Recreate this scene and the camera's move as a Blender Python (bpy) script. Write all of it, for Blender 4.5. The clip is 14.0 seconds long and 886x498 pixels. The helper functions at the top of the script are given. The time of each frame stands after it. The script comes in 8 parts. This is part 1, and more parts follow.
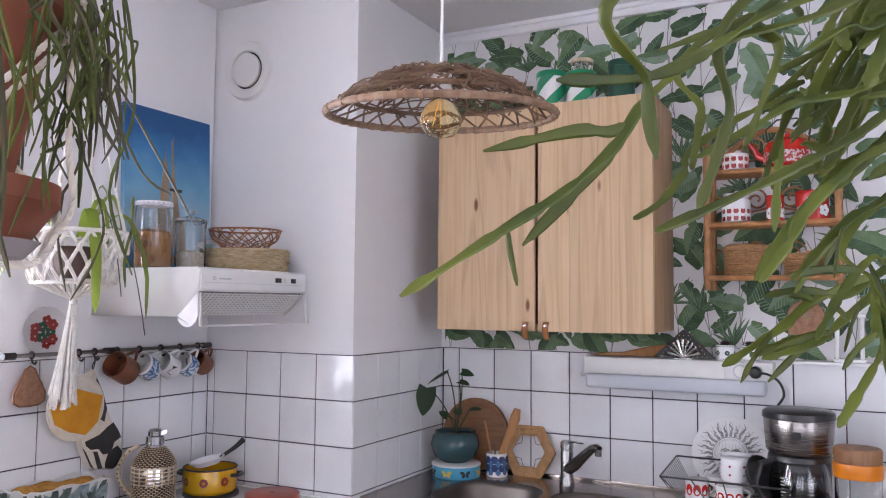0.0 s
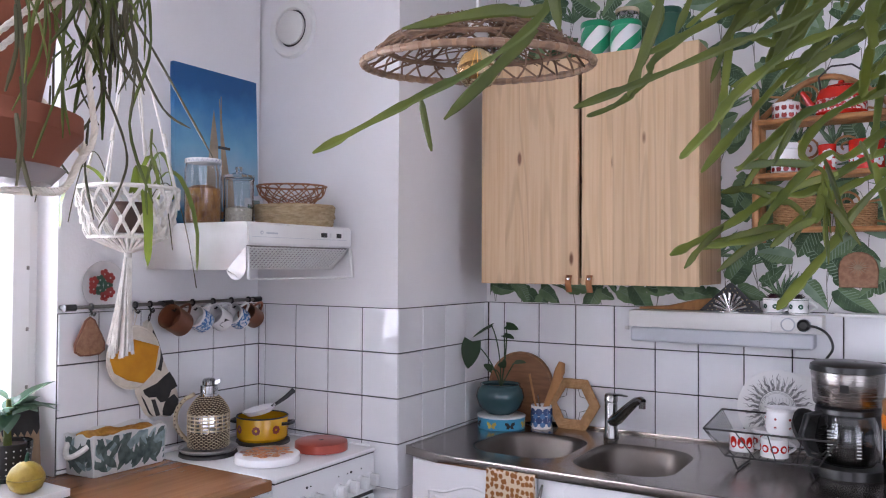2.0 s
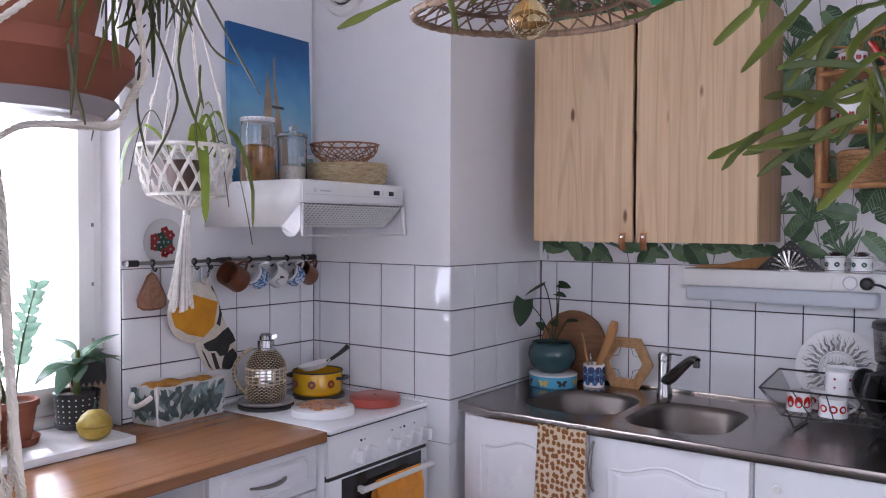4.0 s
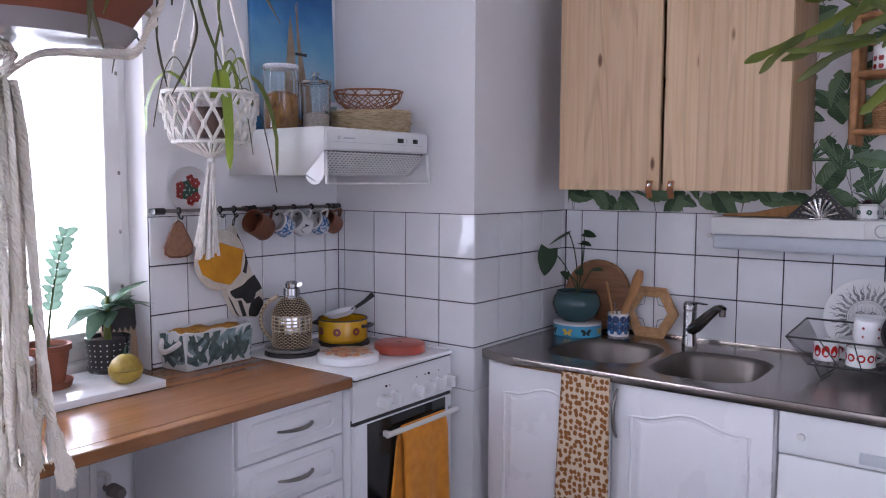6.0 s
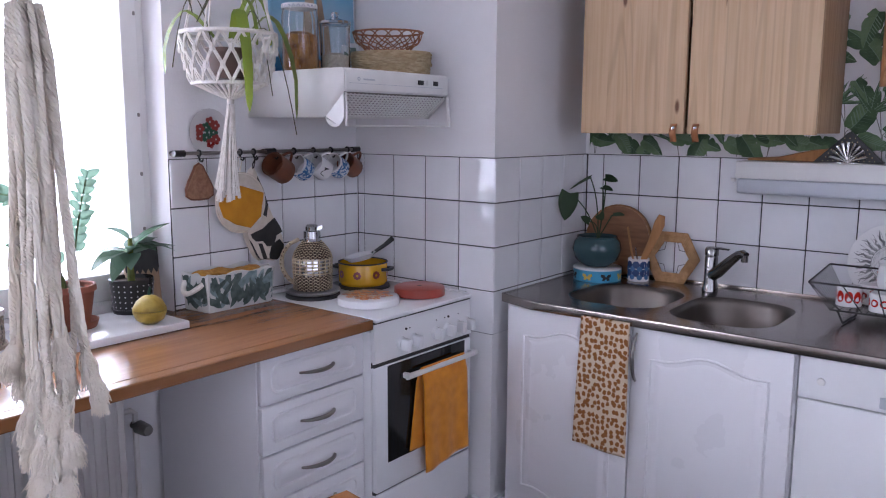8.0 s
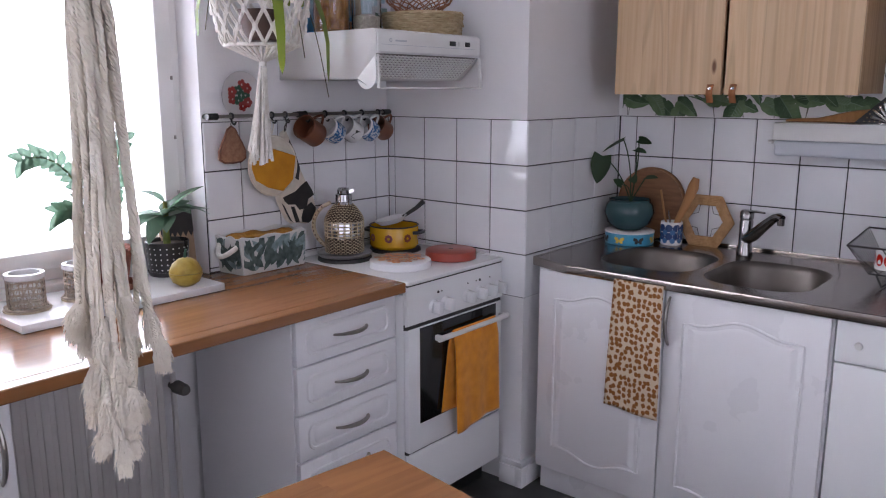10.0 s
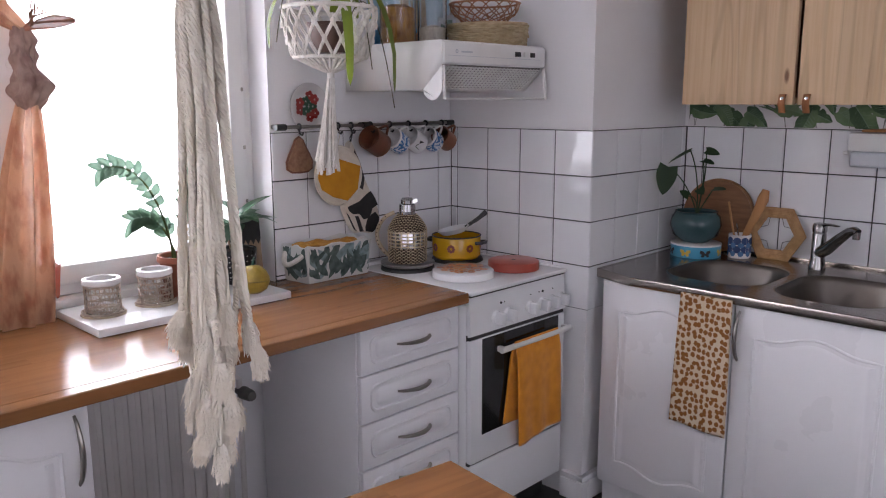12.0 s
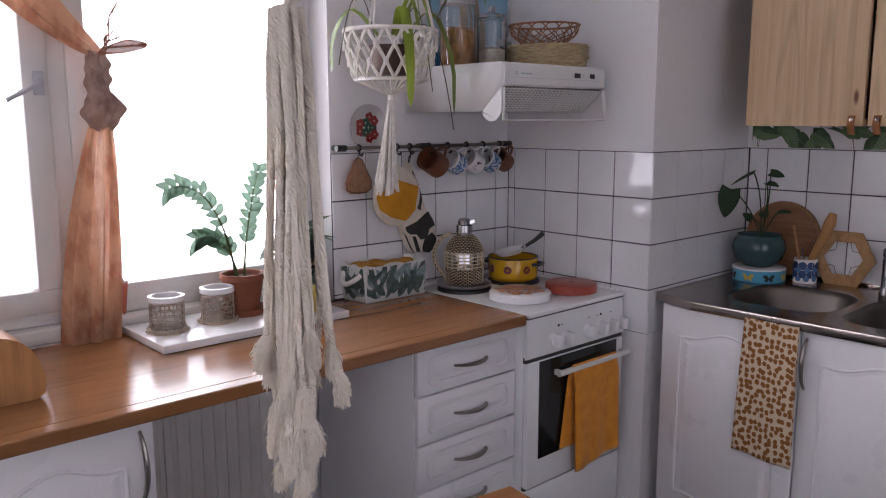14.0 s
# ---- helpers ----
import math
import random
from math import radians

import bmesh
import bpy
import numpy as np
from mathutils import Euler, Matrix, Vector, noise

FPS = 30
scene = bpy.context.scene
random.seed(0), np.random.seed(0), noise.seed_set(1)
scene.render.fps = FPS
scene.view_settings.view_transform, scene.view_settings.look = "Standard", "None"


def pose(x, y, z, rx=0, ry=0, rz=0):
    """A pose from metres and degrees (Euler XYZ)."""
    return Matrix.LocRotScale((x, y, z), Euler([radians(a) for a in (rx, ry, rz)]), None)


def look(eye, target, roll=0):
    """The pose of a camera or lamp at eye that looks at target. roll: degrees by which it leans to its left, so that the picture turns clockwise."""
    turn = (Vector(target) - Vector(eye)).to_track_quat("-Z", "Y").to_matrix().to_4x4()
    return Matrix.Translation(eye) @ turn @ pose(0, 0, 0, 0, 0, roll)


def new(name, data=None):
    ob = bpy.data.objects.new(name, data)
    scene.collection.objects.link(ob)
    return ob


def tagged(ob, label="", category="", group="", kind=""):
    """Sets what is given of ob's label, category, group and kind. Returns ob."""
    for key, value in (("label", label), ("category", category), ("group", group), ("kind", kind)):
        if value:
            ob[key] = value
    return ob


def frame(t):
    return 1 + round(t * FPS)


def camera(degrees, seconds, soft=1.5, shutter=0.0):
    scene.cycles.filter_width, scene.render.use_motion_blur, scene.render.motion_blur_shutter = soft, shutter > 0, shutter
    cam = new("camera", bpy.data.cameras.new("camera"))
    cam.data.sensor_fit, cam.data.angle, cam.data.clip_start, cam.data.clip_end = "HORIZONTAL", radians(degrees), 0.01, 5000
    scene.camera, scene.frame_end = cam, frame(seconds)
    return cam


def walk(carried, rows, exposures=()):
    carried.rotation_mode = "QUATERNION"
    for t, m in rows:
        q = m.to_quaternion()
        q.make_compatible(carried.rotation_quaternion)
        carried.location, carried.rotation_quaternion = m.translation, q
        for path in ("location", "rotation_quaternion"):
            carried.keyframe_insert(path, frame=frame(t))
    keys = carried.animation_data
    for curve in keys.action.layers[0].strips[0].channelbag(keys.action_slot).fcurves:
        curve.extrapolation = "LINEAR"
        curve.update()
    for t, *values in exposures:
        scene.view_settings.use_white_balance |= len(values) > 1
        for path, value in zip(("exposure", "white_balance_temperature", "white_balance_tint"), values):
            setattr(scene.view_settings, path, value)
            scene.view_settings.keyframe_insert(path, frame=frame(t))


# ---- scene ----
cam = camera(58.3, 14.0, 1.1)
PATH = [
    (0, (2.137, -2.214, 1.491), (1.213, -0.446, 1.629), 0.5),
    (0.5, (2.144, -2.215, 1.485), (1.205, -0.453, 1.599), 0.5),
    (1, (2.156, -2.218, 1.477), (1.185, -0.472, 1.564), 0.5),
    (1.5, (2.166, -2.215, 1.471), (1.16, -0.488, 1.532), 0.4),
    (2, (2.175, -2.212, 1.466), (1.133, -0.506, 1.506), 0.3),
    (2.5, (2.181, -2.212, 1.459), (1.103, -0.527, 1.481), 0.4),
    (3, (2.183, -2.211, 1.454), (1.074, -0.547, 1.452), 0.3),
    (5.5, (2.181, -2.207, 1.432), (0.988, -0.608, 1.296), 0.3),
    (6, (2.179, -2.204, 1.429), (0.978, -0.613, 1.259), 0.2),
    (6.5, (2.174, -2.202, 1.424), (0.968, -0.619, 1.224), 0.2),
    (7, (2.174, -2.202, 1.423), (0.962, -0.628, 1.19), 0.1),
    (7.5, (2.171, -2.203, 1.42), (0.951, -0.641, 1.15), 0.1),
    (8, (2.168, -2.205, 1.417), (0.943, -0.653, 1.115), 0.3),
    (10.5, (2.14, -2.222, 1.414), (0.858, -0.739, 1.017), 0.0),
    (11, (2.132, -2.227, 1.414), (0.821, -0.767, 1.03), 0.1),
    (11.5, (2.129, -2.232, 1.416), (0.788, -0.796, 1.041), -0.0),
    (12, (2.126, -2.235, 1.415), (0.758, -0.822, 1.048), -0.1),
    (12.5, (2.12, -2.237, 1.416), (0.727, -0.848, 1.059), -0.2),
    (13, (2.116, -2.244, 1.42), (0.695, -0.879, 1.077), -0.1),
    (13.5, (2.113, -2.248, 1.421), (0.67, -0.903, 1.094), -0.0),
    (14, (2.106, -2.248, 1.42), (0.645, -0.92, 1.101), -0.1),
]
walk(cam, [(t, look(e, g, r)) for t, e, g, r in PATH],
     ((0, 0.42, 6250, 7), (3, 0.21, 6050, 8), (5.5, -0.09, 5900, 10), (7.5, -0.06, 5800, 10), (11, -0.22, 6400, 7), (12.5, -0.28, 6500, 8), (14, -0.58, 6550, 10)))

# ---- light ----
world = bpy.data.worlds.new("sky")
scene.world = world
world.use_nodes = True
wn = world.node_tree.nodes
sky = wn.new("ShaderNodeTexSky")
sky.sky_type = "NISHITA"
sky.sun_disc = False
sky.sun_elevation, sky.sun_rotation = radians(35), radians(90)
wn["Background"].inputs["Strength"].default_value = 0.1
world.node_tree.links.new(sky.outputs["Color"], wn["Background"].inputs["Color"])
DAYLIGHT = 11.0
TAU = 2 * math.pi
rnd = random.Random(7)


# ---- mesh helpers ----
def part(name, bm, material, parent=None, label="", smooth=35, solid=0.0):
    me = bpy.data.meshes.new(name)
    bmesh.ops.recalc_face_normals(bm, faces=bm.faces)
    bm.to_mesh(me)
    bm.free()
    if smooth:
        for p in me.polygons:
            p.use_smooth = True
        me.set_sharp_from_angle(angle=radians(smooth))
    me.materials.append(material)
    ob = new(name, me)
    ob.parent = parent
    if label:
        tagged(ob, label)
    if solid:
        s = ob.modifiers.new("thickness", "SOLIDIFY")
        s.thickness, s.offset = solid, 0
    return ob


def thing(name, loc, label, category, group="", turn=0.0, tilt=(0, 0), kind=""):
    ob = new(name)
    ob.empty_display_size = 0.05
    ob.matrix_basis = pose(*loc, tilt[0], tilt[1], turn)
    return tagged(ob, label, category, group, kind)


def rbox(x0, x1, y0, y1, z0, z1, bev=0.0, seg=2, into=None):
    bm = bmesh.new()
    bmesh.ops.create_cube(bm, size=1, matrix=Matrix.LocRotScale(((x0 + x1) / 2, (y0 + y1) / 2, (z0 + z1) / 2), None, (x1 - x0, y1 - y0, z1 - z0)))
    if bev:
        bmesh.ops.bevel(bm, geom=bm.edges[:], offset=bev, segments=seg, profile=0.5, affect="EDGES")
    return merge(into, bm) if into else bm


def merge(into, bm):
    me = bpy.data.meshes.new("t")
    bm.to_mesh(me)
    bm.free()
    into.from_mesh(me)
    bpy.data.meshes.remove(me)
    return into


def lathe(profile, seg=32, at=(0, 0, 0), sx=1.0, sy=1.0, into=None):
    """A turned shape: profile of (radius, height) from the axis or rim down to the end."""
    bm = into or bmesh.new()
    rings = []
    for r, z in profile:
        if r < 1e-6:
            rings.append([bm.verts.new((at[0], at[1], at[2] + z))])
        else:
            rings.append([bm.verts.new((at[0] + sx * r * math.cos(TAU * i / seg), at[1] + sy * r * math.sin(TAU * i / seg), at[2] + z)) for i in range(seg)])
    for a, b in zip(rings, rings[1:]):
        for i in range(seg):
            j = (i + 1) % seg
            if len(a) == 1 and len(b) == 1:
                continue
            if len(a) == 1:
                bm.faces.new((a[0], b[i], b[j]))
            elif len(b) == 1:
                bm.faces.new((a[i], a[j], b[0]))
            else:
                bm.faces.new((a[i], a[j], b[j], b[i]))
    return bm


def tube(points, r, n=6, into=None, closed=False, flat=1.0, cap=True):
    """A rod along points; r is one radius or one for each point; flat squeezes it along its second axis."""
    bm = into or bmesh.new()
    pts = [Vector(p) for p in points]
    m = len(pts)
    rs = r if isinstance(r, (list, tuple)) else [r] * m
    rings, ref = [], None
    for i, p in enumerate(pts):
        a = pts[(i - 1) % m] if closed or i else p
        b = pts[(i + 1) % m] if closed or i < m - 1 else p
        d = (b - a).normalized() if (b - a).length > 1e-9 else Vector((0, 0, 1))
        if ref is None:
            ref = Vector((0, 0, 1)) if abs(d.z) < 0.9 else Vector((1, 0, 0))
        u = d.cross(ref)
        u = u.normalized() if u.length > 1e-6 else d.orthogonal().normalized()
        v = u.cross(d).normalized()
        ref = v
        rings.append([bm.verts.new(p + rs[i] * (math.cos(TAU * k / n) * u + flat * math.sin(TAU * k / n) * v)) for k in range(n)])
    pairs = list(zip(rings, rings[1:])) + ([(rings[-1], rings[0])] if closed else [])
    for a, b in pairs:
        for k in range(n):
            bm.faces.new((a[k], a[(k + 1) % n], b[(k + 1) % n], b[k]))
    if cap and not closed:
        bm.faces.new(rings[0])
        bm.faces.new(rings[-1])
    return bm


def ring(R, r, at=(0, 0, 0), seg=40, n=6, sy=1.0, into=None, wob=0.0, k=0, ph=0.0):
    pts = [(at[0] + (R + wob * math.sin(k * TAU * i / seg + ph)) * math.cos(TAU * i / seg), at[1] + sy * (R + wob * math.sin(k * TAU * i / seg + ph)) * math.sin(TAU * i / seg), at[2]) for i in range(seg)]
    return tube(pts, r, n, into, closed=True)


def curve(a, b, sag=0.0, n=8, side=(0, 0, 0)):
    a, b, side = Vector(a), Vector(b), Vector(side)
    return [a.lerp(b, i / n) + (Vector((0, 0, -sag)) + side) * (4 * (i / n) * (1 - i / n)) for i in range(n + 1)]


def spline(points, n=6):
    """A smooth line through points."""
    P = [Vector(p) for p in points]
    out = []
    for i in range(len(P) - 1):
        p0, p1, p2, p3 = P[max(0, i - 1)], P[i], P[i + 1], P[min(len(P) - 1, i + 2)]
        for s in range(n):
            t = s / n
            out.append(0.5 * (2 * p1 + (p2 - p0) * t + (2 * p0 - 5 * p1 + 4 * p2 - p3) * t * t + (3 * p1 - p0 - 3 * p2 + p3) * t ** 3))
    return out + [P[-1]]


def sheet(nu, nv, f, into=None):
    bm = into or bmesh.new()
    g = [[bm.verts.new(f(i / nu, j / nv)) for j in range(nv + 1)] for i in range(nu + 1)]
    for i in range(nu):
        for j in range(nv):
            bm.faces.new((g[i][j], g[i + 1][j], g[i + 1][j + 1], g[i][j + 1]))
    return bm


def plate(outline, t, bev, place, into=None):
    """A panel from a flat outline (u, v), its face raised by t with an edge bevelled inwards; place(u, v, w) gives the point."""
    bm = into or bmesh.new()
    n = len(outline)
    cu, cv = sum(p[0] for p in outline) / n, sum(p[1] for p in outline) / n
    inner = []
    for i, (u, v) in enumerate(outline):
        a, b = outline[i - 1], outline[(i + 1) % n]
        nu, nv = b[1] - a[1], a[0] - b[0]
        le = math.hypot(nu, nv) or 1
        nu, nv = nu / le, nv / le
        if nu * (cu - u) + nv * (cv - v) < 0:
            nu, nv = -nu, -nv
        inner.append((u + nu * bev, v + nv * bev))
    lo = [bm.verts.new(place(u, v, 0)) for u, v in outline]
    hi = [bm.verts.new(place(u, v, t)) for u, v in inner]
    for i in range(n):
        j = (i + 1) % n
        bm.faces.new((lo[i], lo[j], hi[j], hi[i]))
    bm.faces.new(hi)
    bm.faces.new(lo)
    return bm


def blade(base, d, up, L, W, droop=0.0, fold=0.15, n=6, into=None, tip=0.5):
    """A leaf: from base along d, its face towards up, drooping, folded along the midrib."""
    bm = into or bmesh.new()
    base, d, up = Vector(base), Vector(d).normalized(), Vector(up)
    s = d.cross(up)
    s = s.normalized() if s.length > 1e-4 else d.orthogonal().normalized()
    up = s.cross(d).normalized()
    rows = []
    for i in range(n + 1):
        t = i / n
        w = W / 2 * math.sin(math.pi * min(1, t ** tip * 0.97 + 0.03)) ** 0.8
        c = base + d * (L * t) + Vector((0, 0, -droop * t * t))
        rows.append([bm.verts.new(c - s * w + up * fold * w), bm.verts.new(c), bm.verts.new(c + s * w + up * fold * w)])
    for a, b in zip(rows, rows[1:]):
        bm.faces.new((a[0], a[1], b[1], b[0]))
        bm.faces.new((a[1], a[2], b[2], b[1]))
    return bm


def weave(R, z0, z1, rows, r, posts=20, sy=1.0, flare=0.0, seg=80, into=None):
    """A woven wall: rings that pass in and out of upright posts."""
    bm = into or bmesh.new()
    for i in range(rows):
        f = i / max(1, rows - 1)
        ring(R + flare * f, r, (0, 0, z0 + (z1 - z0) * f), seg, 5, sy, bm, r * 0.9, posts / 2, math.pi * (i % 2))
    return bm


def coils(parent, material, R, z0, z1, rows, r, posts=20, sy=1.0, flare=0.0, seg=80):
    """The same woven wall with each coil a part of its own."""
    for i in range(rows):
        f = i / max(1, rows - 1)
        part("coil", ring(R + flare * f, r, (0, 0, z0 + (z1 - z0) * f), seg, 5, sy, None, r * 0.9, posts / 2, math.pi * (i % 2)), material, parent)


# ---- materials ----
def mat(name, c, c2=None, scale=6.0, rough=0.5, metal=0.0, bump=0.0, bscale=80.0, stretch=(1, 1, 1), rand=0.0, rvar=0.08, ior=1.5, alpha=None, trans=0.0, coat=0.0, contrast=(0.35, 0.65), coord="Object", sheen=0.0):
    m = bpy.data.materials.new(name)
    m.use_nodes = True
    nt = m.node_tree
    N, L = nt.nodes, nt.links
    p = N["Principled BSDF"]
    tc = N.new("ShaderNodeTexCoord")
    mp = N.new("ShaderNodeMapping")
    mp.inputs["Scale"].default_value = stretch
    L.new(tc.outputs[coord], mp.inputs["Vector"])
    oi = N.new("ShaderNodeObjectInfo")
    ad = N.new("ShaderNodeVectorMath")
    ad.operation = "MULTIPLY_ADD"
    ad.inputs[1].default_value = (1, 1, 1)
    mu = N.new("ShaderNodeMath")
    mu.operation = "MULTIPLY"
    mu.inputs[1].default_value = 37.0
    L.new(oi.outputs["Random"], mu.inputs[0])
    L.new(mp.outputs["Vector"], ad.inputs[0])
    L.new(mu.outputs[0], ad.inputs[2])
    n1 = N.new("ShaderNodeTexNoise")
    n1.inputs["Scale"].default_value, n1.inputs["Detail"].default_value = scale, 6
    L.new(ad.outputs[0], n1.inputs["Vector"])
    rp = N.new("ShaderNodeMapRange")
    rp.inputs["From Min"].default_value, rp.inputs["From Max"].default_value = contrast
    L.new(n1.outputs["Fac"], rp.inputs["Value"])
    mx = N.new("ShaderNodeMix")
    mx.data_type = "RGBA"
    c2 = c2 or tuple(v * 0.86 for v in c)
    mx.inputs[6].default_value, mx.inputs[7].default_value = (*c, 1), (*c2, 1)
    L.new(rp.outputs[0], mx.inputs[0])
    col = mx.outputs[2]
    if rand:
        hs = N.new("ShaderNodeHueSaturation")
        vr = N.new("ShaderNodeMapRange")
        vr.inputs["To Min"].default_value, vr.inputs["To Max"].default_value = 1 - rand, 1 + rand
        L.new(oi.outputs["Random"], vr.inputs["Value"])
        L.new(vr.outputs[0], hs.inputs["Value"])
        L.new(col, hs.inputs["Color"])
        col = hs.outputs["Color"]
    L.new(col, p.inputs["Base Color"])
    n2 = N.new("ShaderNodeTexNoise")
    n2.inputs["Scale"].default_value, n2.inputs["Detail"].default_value = bscale, 4
    L.new(ad.outputs[0], n2.inputs["Vector"])
    rr = N.new("ShaderNodeMapRange")
    rr.inputs["To Min"].default_value, rr.inputs["To Max"].default_value = max(0.02, rough - rvar), min(1, rough + rvar)
    L.new(n1.outputs["Fac"], rr.inputs["Value"])
    L.new(rr.outputs[0], p.inputs["Roughness"])
    if bump:
        b = N.new("ShaderNodeBump")
        b.inputs["Strength"].default_value, b.inputs["Distance"].default_value = bump, 0.002
        L.new(n2.outputs["Fac"], b.inputs["Height"])
        L.new(b.outputs[0], p.inputs["Normal"])
    p.inputs["Metallic"].default_value = metal
    p.inputs["IOR"].default_value = ior
    p.inputs["Transmission Weight"].default_value = trans
    p.inputs["Coat Weight"].default_value = coat
    p.inputs["Sheen Weight"].default_value = sheen
    if alpha is not None:
        p.inputs["Alpha"].default_value = alpha
    return m


def thin(m, c, amount):
    """Lets light through a thin leaf or cloth."""
    N, L = m.node_tree.nodes, m.node_tree.links
    t, x = N.new("ShaderNodeBsdfTranslucent"), N.new("ShaderNodeMixShader")
    t.inputs["Color"].default_value = (*c, 1)
    x.inputs[0].default_value = amount
    L.new(N["Principled BSDF"].outputs[0], x.inputs[1])
    L.new(t.outputs[0], x.inputs[2])
    L.new(x.outputs[0], N["Material Output"].inputs["Surface"])
    return m


def glow(name, c, strength):
    m = bpy.data.materials.new(name)
    m.use_nodes = True
    N, L = m.node_tree.nodes, m.node_tree.links
    N.remove(N["Principled BSDF"])
    e = N.new("ShaderNodeEmission")
    e.inputs["Color"].default_value, e.inputs["Strength"].default_value = (*c, 1), strength
    L.new(e.outputs[0], N["Material Output"].inputs["Surface"])
    return m


def figure(m, p, dark):
    """Flame-shaped year rings: contour lines of a long, slow noise."""
    N, L = m.node_tree.nodes, m.node_tree.links
    src = p.inputs["Base Color"].links[0].from_socket
    tc, oi, ad, mp, n = (N.new("ShaderNode" + k) for k in ("TexCoord", "ObjectInfo", "VectorMath", "Mapping", "TexNoise"))
    mp.inputs["Scale"].default_value = (5.5, 5.5, 0.42)
    L.new(tc.outputs["Object"], mp.inputs["Vector"])
    L.new(mp.outputs[0], ad.inputs[0])
    sc = N.new("ShaderNodeMath")
    sc.operation = "MULTIPLY"
    sc.inputs[1].default_value = 53.0
    L.new(oi.outputs["Random"], sc.inputs[0])
    L.new(sc.outputs[0], ad.inputs[1])
    n.inputs["Scale"].default_value, n.inputs["Detail"].default_value = 1.0, 2.0
    L.new(ad.outputs[0], n.inputs["Vector"])
    k, si, mr, mx = N.new("ShaderNodeMath"), N.new("ShaderNodeMath"), N.new("ShaderNodeMapRange"), N.new("ShaderNodeMix")
    k.operation, si.operation, mx.data_type = "MULTIPLY", "SINE", "RGBA"
    k.inputs[1].default_value = 85.0
    L.new(n.outputs["Fac"], k.inputs[0])
    L.new(k.outputs[0], si.inputs[0])
    mr.inputs["From Min"].default_value, mr.inputs["From Max"].default_value = 0.45, 1.0
    mr.inputs["To Max"].default_value = 0.34
    L.new(si.outputs[0], mr.inputs["Value"])
    L.new(mr.outputs[0], mx.inputs[0])
    mx.inputs[7].default_value = (*dark, 1)
    L.new(src, mx.inputs[6])
    L.new(mx.outputs[2], p.inputs["Base Color"])


def wood(name, light, dark, grain=(22, 22, 1.1), rough=0.45, rand=0.12, knots=False, coat=0.0):
    m = mat(name, light, dark, 3.0, rough, bump=0.12, bscale=9, stretch=grain, rand=rand, contrast=(0.42, 0.72), coat=coat)
    N, L = m.node_tree.nodes, m.node_tree.links
    if knots:
        p = N["Principled BSDF"]
        figure(m, p, tuple(v * 0.62 for v in dark))
        src = p.inputs["Base Color"].links[0].from_socket
        tc = N.new("ShaderNodeTexCoord")
        oi = N.new("ShaderNodeObjectInfo")
        mp = N.new("ShaderNodeMapping")
        mp.inputs["Scale"].default_value = (10, 10, 3.4)
        mul = N.new("ShaderNodeVectorMath")
        mul.operation = "ADD"
        L.new(tc.outputs["Object"], mp.inputs["Vector"])
        L.new(mp.outputs[0], mul.inputs[0])
        L.new(oi.outputs["Random"], mul.inputs[1])
        v = N.new("ShaderNodeTexVoronoi")
        v.inputs["Scale"].default_value = 1.0
        L.new(mul.outputs[0], v.inputs["Vector"])
        r = N.new("ShaderNodeMapRange")
        r.inputs["From Min"].default_value, r.inputs["From Max"].default_value = 0.10, 0.05
        L.new(v.outputs["Distance"], r.inputs["Value"])
        mx = N.new("ShaderNodeMix")
        mx.data_type = "RGBA"
        mx.inputs[7].default_value = (0.16, 0.07, 0.03, 1)
        L.new(r.outputs[0], mx.inputs[0])
        L.new(src, mx.inputs[6])
        L.new(mx.outputs[2], p.inputs["Base Color"])
    return m


PLASTER = mat("white painted plaster", (0.80, 0.79, 0.80), (0.74, 0.73, 0.74), 1.6, 0.7, bump=0.25, bscale=130)
CEIL = mat("white ceiling paint", (0.78, 0.77, 0.77), (0.72, 0.71, 0.71), 2, 0.8, bump=0.3, bscale=90)
GROUT = mat("dark grey grout", (0.035, 0.034, 0.036), (0.06, 0.058, 0.058), 9, 0.85)
TILEM = mat("glazed white tile", (0.78, 0.78, 0.80), (0.72, 0.72, 0.74), 4, 0.07, bump=0.05, bscale=14, rand=0.035, rvar=0.03)
PAPER = mat("white wallpaper", (0.76, 0.74, 0.75), (0.70, 0.685, 0.69), 3, 0.75, bump=0.15, bscale=160)
WHITE = mat("white lacquer", (0.80, 0.79, 0.81), (0.793, 0.783, 0.803), 2, 0.28, bump=0.03, bscale=30, rvar=0.03, contrast=(0.2, 0.8))
ENAMEL = mat("white enamel", (0.82, 0.82, 0.83), (0.78, 0.78, 0.79), 3, 0.16, rvar=0.04)
HOODW = mat("white hood enamel", (0.80, 0.80, 0.80), (0.74, 0.735, 0.72), 5, 0.3)
PLASTIC = mat("white plastic", (0.75, 0.745, 0.73), (0.70, 0.69, 0.67), 5, 0.35)
GREYP = mat("pale grey plastic", (0.52, 0.54, 0.58), (0.49, 0.51, 0.55), 5, 0.4)
BLACK = mat("black plastic", (0.012, 0.012, 0.013), (0.02, 0.02, 0.02), 9, 0.3)
IRON = mat("matt black iron", (0.018, 0.017, 0.017), (0.03, 0.028, 0.027), 30, 0.55)
GLASSB = mat("black oven glass", (0.008, 0.008, 0.009), (0.012, 0.011, 0.011), 3, 0.08)
STEEL = mat("brushed steel", (0.50, 0.49, 0.48), (0.38, 0.37, 0.365), 5, 0.3, 1.0, bump=0.04, bscale=10, stretch=(2, 60, 60))
